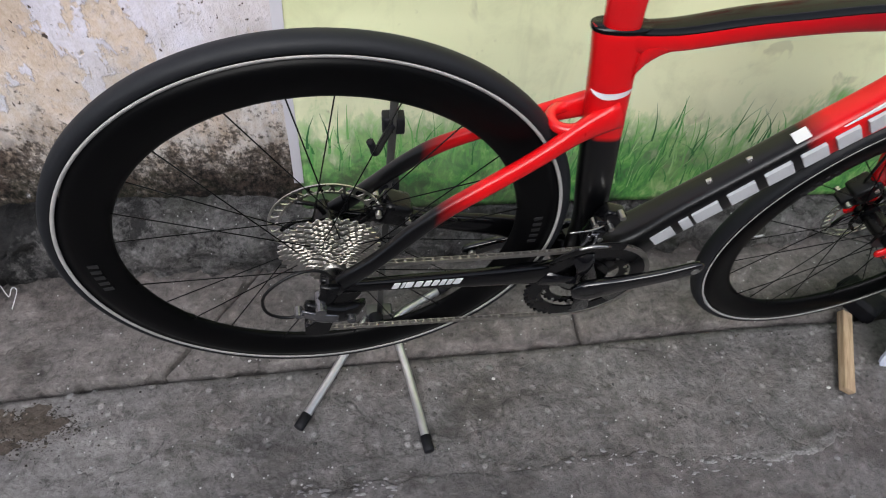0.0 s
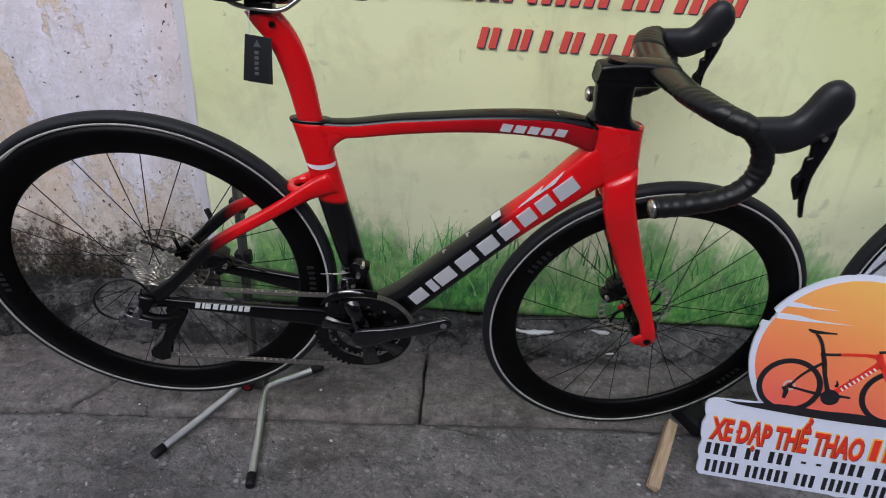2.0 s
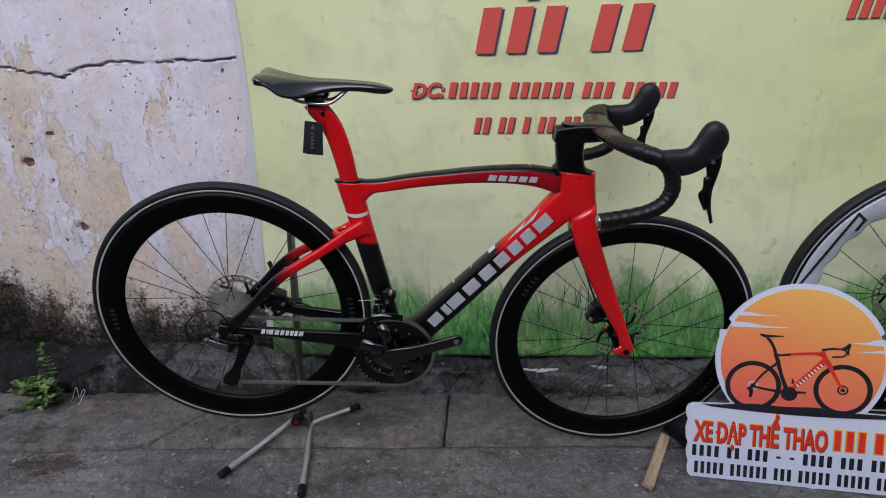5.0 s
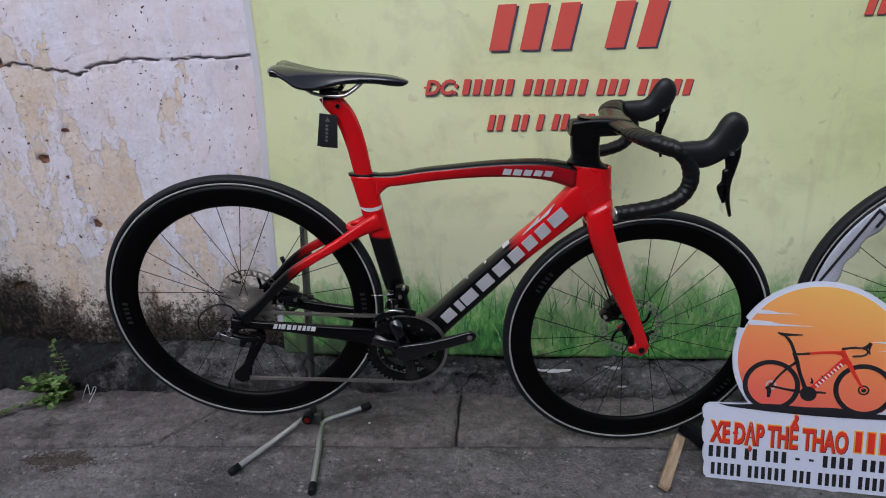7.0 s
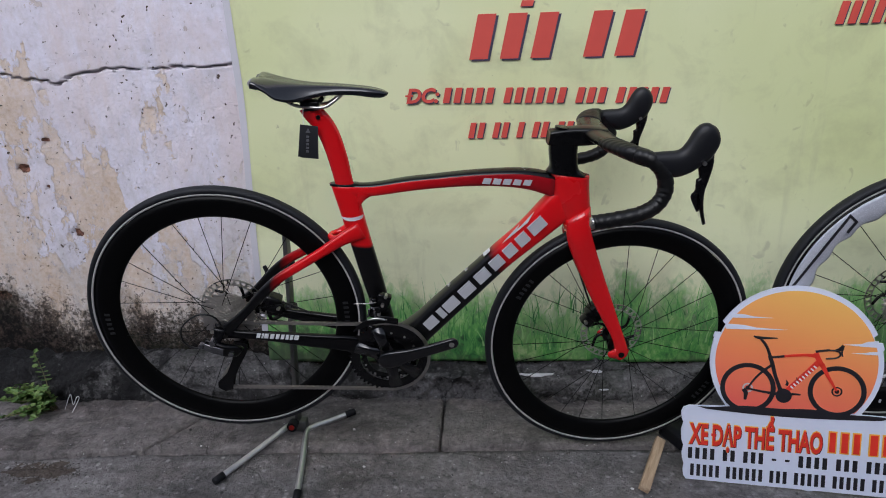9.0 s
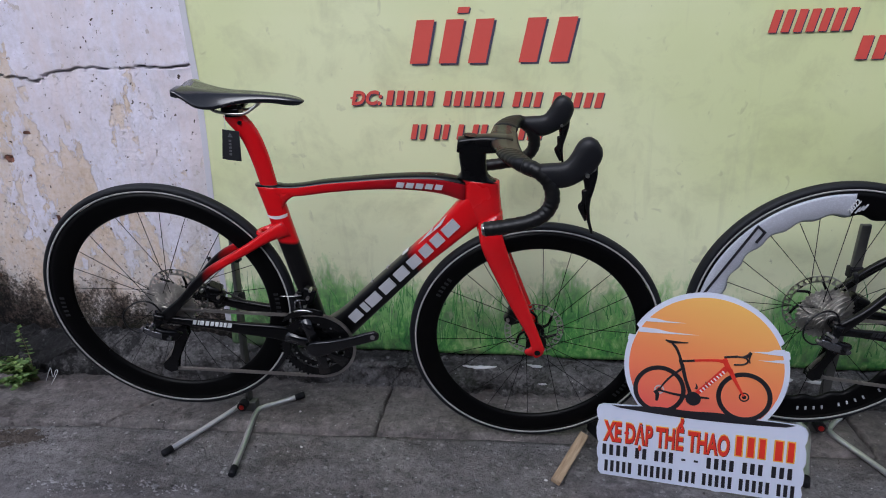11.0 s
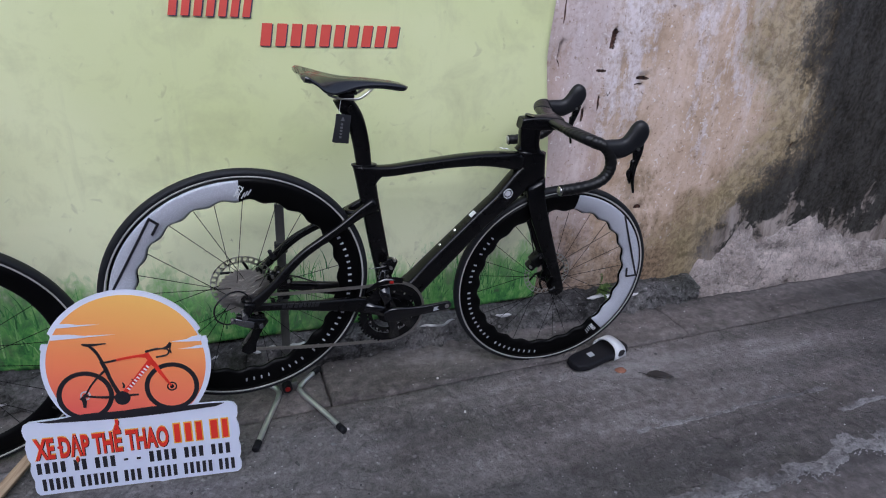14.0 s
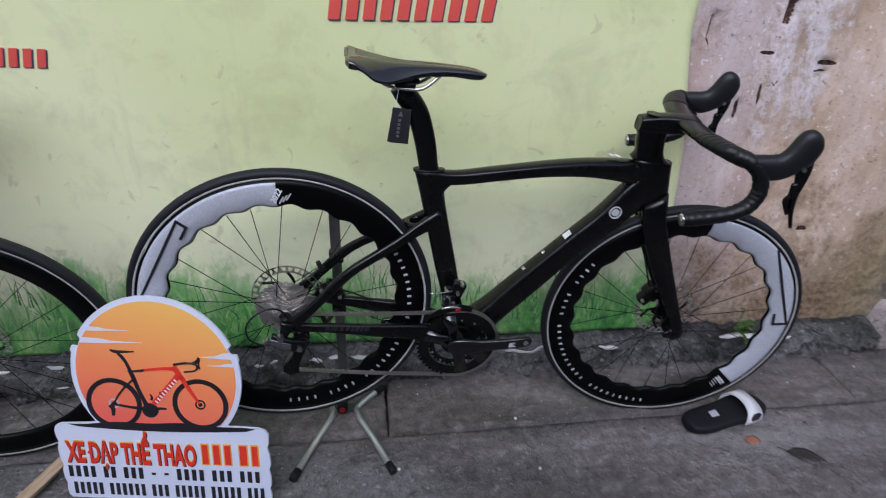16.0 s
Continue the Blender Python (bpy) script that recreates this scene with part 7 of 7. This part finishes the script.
for x, z in ((0.222, 0.270), (0.244, 0.277)):
    sweep("printed_cage", [(x, z - 0.006, 0.0030), (x + 0.002, z, 0.0022), (x - 0.001, z + 0.008, 0.0008)], M_BLACKPRINT)
for i in range(9):
    t = (i + 0.5) / 9
    stroke((0.228 + 0.054 * t, 0.2600 + 0.060 * t), (0.234 + 0.054 * t, 0.2545 + 0.060 * t), 0.0018, 0.0018, M_WHITE, "printed_bar_mark", Y0 - 0.001)

# lettering of the sign: words, and bars for the name, numbers and address
def reach_of(text):
    me = letters(text, 0.074, M_REDPRINT, 0, 0, 1.0)
    out = max(v.co.x for v in me.vertices)
    bpy.data.meshes.remove(me)
    return out


squeeze = 0.300 / reach_of("XE DẠP THỂ THAO")
d_left = 0.008 + squeeze * (reach_of("XE D") - reach_of("D"))
for tag, mats, bold, y in (("lettering_glow", M_YELLOWPRINT, 0.0046, -0.0006), ("lettering_shade", M_BLACKPRINT, 0.0026, -0.0012), ("lettering", M_HEADRED, 0.0022, -0.0019)):
    dx = 0.0014 if tag == "lettering_shade" else 0
    part(tag, letters("XE DẠP THỂ THAO", 0.074, mats, bold, 0.0, squeeze), None, sign, "red words outlined in yellow" if tag == "lettering" else "", pose(0.008 + dx, y, 0.098 - dx))
part("lettering_bar", prism([(d_left - 0.002, 0.121), (d_left + 0.010, 0.121), (d_left + 0.010, 0.127), (d_left - 0.002, 0.127)], -0.0030, -0.0012), M_HEADRED, sign, smooth=False)
for x, w in ((0.324, 0.013), (0.350, 0.014), (0.376, 0.013), (0.411, 0.016), (0.439, 0.013)):
    for tag, mats, e, y in (("name_bar_glow", M_YELLOWPRINT, 0.003, -0.0010), ("name_bar", M_HEADRED, 0.0, -0.0020)):
        part(tag, prism([(x - e, 0.103 - e), (x + w + e, 0.103 - e), (x + w + e, 0.153 + e), (x - e, 0.153 + e)], y, 0.0001), mats, sign, smooth=False)
for words, x0, x1, z0, z1 in (([4, 2, 3, 1, 1, 4, 3, 3], 0.004, 0.460, 0.057, 0.086), ([5, 6, 3, 5, 5, 3], 0.011, 0.467, 0.011, 0.042)):
    total = sum(words) + 0.7 * (len(words) - 1)
    w = (x1 - x0) / total
    me = obj("print_bar", prism([(0, 0), (w * 0.56, 0), (w * 0.56, z1 - z0), (0, z1 - z0)], -0.0012, 0.0002), M_BLACKPRINT, False)
    x = x0
    for n in words:
        for i in range(n):
            short = 0.18 if n == 1 else 1.0
            part("print_bar", me, None, sign, m=Matrix.Translation((x + i * w, 0, z0 + (0.4 * (z1 - z0) if n == 1 else 0))) @ Matrix.Diagonal((1, 1, short, 1)))
        x += (n + 0.7) * w

# wooden stick and dark block against the front wheel of the red bicycle
a, b = Vector((0.436, 0.690, 0.014)), Vector((0.522, 0.868, 0.030))
st = bmesh.new()
box(st, (0.026, 0.018, (b - a).length), Matrix.Rotation(0.35, 4, "Z"), 0.003)
for v in st.verts:
    v.co.x += 0.0015 * fbm(v.co.z * 20, v.co.x * 30)
solo("wooden_stick", st, M_WOOD, "short raw wooden stick lying against the wheel", "stick", m=Matrix.Translation((a + b) / 2) @ (b - a).to_track_quat("Z", "Y").to_matrix().to_4x4())
blk = bmesh.new()
bmesh.ops.create_cube(blk, size=1.0, matrix=Matrix.Diagonal((0.07, 0.10, 0.05, 1)))
bmesh.ops.subdivide_edges(blk, edges=blk.edges[:], cuts=3, use_grid_fill=True)
for v in blk.verts:
    v.co *= 1 + 0.10 * fbm(v.co.x * 25, v.co.y * 25, v.co.z * 25)
bmesh.ops.bevel(blk, geom=[e for e in blk.edges if e.calc_face_angle(0) > 0.9], offset=0.006, segments=2, affect="EDGES")
solo("wheel_chock", blk, M_CAP, "dark rough block chocking the wheel", "block", m=pose(0.585, 0.905, 0.026, 0, 0, 25))

# slide sandal that props the front wheel of the black bicycle
sandal = thing("slide_sandal", "black slide sandal with a white strap", "sandal", pose(2.262, 0.862, 0.003, 0, 0, 14))
rings = []
for x, w, t, off in glide([(-0.136, 0.006, 0.020, 0), (-0.126, 0.030, 0.026, 0), (-0.085, 0.043, 0.028, -0.002), (-0.01, 0.043, 0.028, 0.0), (0.06, 0.050, 0.027, 0.003), (0.105, 0.045, 0.026, 0.004), (0.130, 0.028, 0.024, 0.004), (0.138, 0.006, 0.020, 0.003)], 5):
    rings.append([(x, off + w * sign_pow(math.cos(q), 0.55), 0.5 * t + 0.5 * t * sign_pow(math.sin(q), 0.45)) for q in (2 * math.pi * j / 24 for j in range(24))])
part("sole", skin(bmesh.new(), rings), M_CAP, sandal, "thick black foam sole")
rings = []
for j in range(17):
    q = math.pi * j / 16
    y, z = 0.003 + 0.054 * math.cos(q), 0.006 + 0.050 * math.sin(q) ** 0.7
    ring = []
    for x0, dx in ((0.030 + 0.012 * math.sin(q), 0.0), (0.092, -0.010 * math.sin(q))):
        ring.append((x0 + dx, y, z))
    ring += [(0.091 - 0.010 * math.sin(q), y * 0.93, z - 0.004), (0.031 + 0.012 * math.sin(q), y * 0.93, z - 0.004)]
    rings.append(ring)
part("strap", skin(bmesh.new(), rings), M_WHITE, sandal, "white plastic strap")
part("strap_patch", prism([(0.046, 0.020), (0.068, 0.020), (0.074, 0.036), (0.054, 0.038)], -0.0555, -0.048), M_BLACKPRINT, sandal, "black mark on the strap", smooth=False)
part("insole_label", prism([(-0.06, -0.012), (-0.035, -0.012), (-0.03, 0.010), (-0.055, 0.010)], -0.001, 0.0006), M_SILVER, sandal, "worn pale label", pose(0, 0, 0.0285, -90, 0, 0), smooth=False)

# a weed at the foot of the left wall
rng = random.Random(3)
weed = thing("weed", "small green weed growing out of the gutter", "plant", pose(-1.345, 1.03, 0.008))
stems, leaves = bmesh.new(), bmesh.new()


def leaflet(c, d, long, wide):
    """One oval leaflet, folded along its middle."""
    side = d.cross(Vector((rng.gauss(0, 0.3), rng.gauss(0, 0.3), 1))).normalized()
    up = side.cross(d) * long * 0.12
    mid = [leaves.verts.new(c + d * long * q - up * (0.6 if 0 < q < 1 else 0.0)) for q in (0.0, 0.35, 0.7, 1.0)]
    for sgn in (-1, 1):
        rim = [leaves.verts.new(c + d * long * q + side * sgn * wide * w + up * 0.5) for q, w in ((0.35, 0.85), (0.7, 1.0))]
        leaves.faces.new((mid[0], mid[1], rim[0]))
        leaves.faces.new((mid[1], mid[2], rim[1], rim[0]))
        leaves.faces.new((mid[2], mid[3], rim[1]))


reach = [(Vector((-0.018, 0.005, 0.20)), 9), (Vector((-0.16, -0.12, 0.012)), 8), (Vector((-0.20, -0.15, 0.010)), 9)]
for i in range(40):
    a, ln = rng.uniform(-3.1, -1.2), rng.uniform(0.04, 0.14)
    reach.append((Vector((math.cos(a) * ln, math.sin(a) * ln * 0.7, rng.uniform(0.02, 0.105))), 8))
for tip, count in reach:
    base = Vector((rng.uniform(-0.015, 0.010), rng.uniform(-0.012, 0.008), 0.0))
    pts = [base, base.lerp(tip, 0.5) + Vector((0.006, 0, 0.018)), tip]
    tube(pts, [0.0018, 0.0014, 0.0009], 5, 4, stems)
    for k in range(count):
        q = 0.35 + 0.65 * k / (count - 1)
        c = pts[0].lerp(pts[1], q * 2) if q < 0.5 else pts[1].lerp(pts[2], q * 2 - 1)
        a = rng.uniform(0, 6.28)
        for m3 in (-1, 0, 1):
            d = Vector((math.cos(a + m3 * 1.2), math.sin(a + m3 * 1.2), rng.uniform(-0.1, 0.6))).normalized()
            leaflet(c, d, rng.uniform(0.012, 0.022), rng.uniform(0.0045, 0.0078))
part("stems", stems, M_TWIG, weed)["kind"] = "stuff"
lv = part("leaves", leaves, M_LEAF, weed, "pale and dark green leaves", smooth=False)
lv["kind"] = "stuff"
# a bit of bent white wire beside it
solo("wire_scrap", tube([(-1.300, 1.02, 0.012), (-1.285, 1.03, 0.050), (-1.272, 1.025, 0.062), (-1.268, 1.02, 0.030), (-1.250, 1.02, 0.058), (-1.240, 1.015, 0.055), (-1.262, 1.0, 0.014)], 0.0011, 6, 5), M_WHITE, "scrap of bent white wire on the gutter", "wire")
# a small weed at the foot of the right wall
weed2 = copy_thing(weed, pose(2.46, 1.165, 0.085, 0, 0, 40))
weed2["label"] = "small green weed in a crack at the wall"
weed2.scale = (0.45, 0.45, 0.4)

# a fallen dark leaf and a brick crumb on the lane
leaf = bmesh.new()
rows = []
for i in range(13):
    q = i / 12
    w = 0.021 * math.sin(math.pi * min(1.0, q * 1.02) ** 0.8) * (1 - 0.25 * q) + 0.0004
    x, lift = -0.045 + 0.09 * q, 0.006 * math.sin(math.pi * q) + 0.004 * q
    rows.append([leaf.verts.new((x, w * s, lift + 0.004 * abs(s))) for s in (-1, -0.5, 0, 0.5, 1)])
for p, q in zip(rows, rows[1:]):
    for k in range(4):
        leaf.faces.new((p[k], q[k], q[k + 1], p[k + 1]))
dry = thing("fallen_leaf", "dark dry leaf lying on the damp lane", "leaf", pose(2.405, 0.698, ground_height(2.405, 0.698) + 0.003, 0, 0, -30))
blade = part("blade", leaf, M_DRYLEAF, dry)
thick = blade.modifiers.new("thickness", "SOLIDIFY")
thick.thickness = 0.0012
part("stalk", tube([(-0.046, 0, 0.001), (-0.058, 0.003, 0.003), (-0.072, 0.004, 0.002)], 0.0012, 6), M_DRYLEAF, dry)
crumb = bmesh.new()
bmesh.ops.create_icosphere(crumb, subdivisions=2, radius=0.018, matrix=Matrix.Diagonal((1.2, 0.9, 0.35, 1)))
for v in crumb.verts:
    v.co *= 1 + 0.35 * fbm(v.co.x * 60, v.co.y * 60, v.co.z * 60)
solo("brick_crumb", crumb, M_BRICK, "worn flat crumb of red brick on the lane", "brick", m=pose(2.299, 0.774, ground_height(2.299, 0.774) + 0.001))
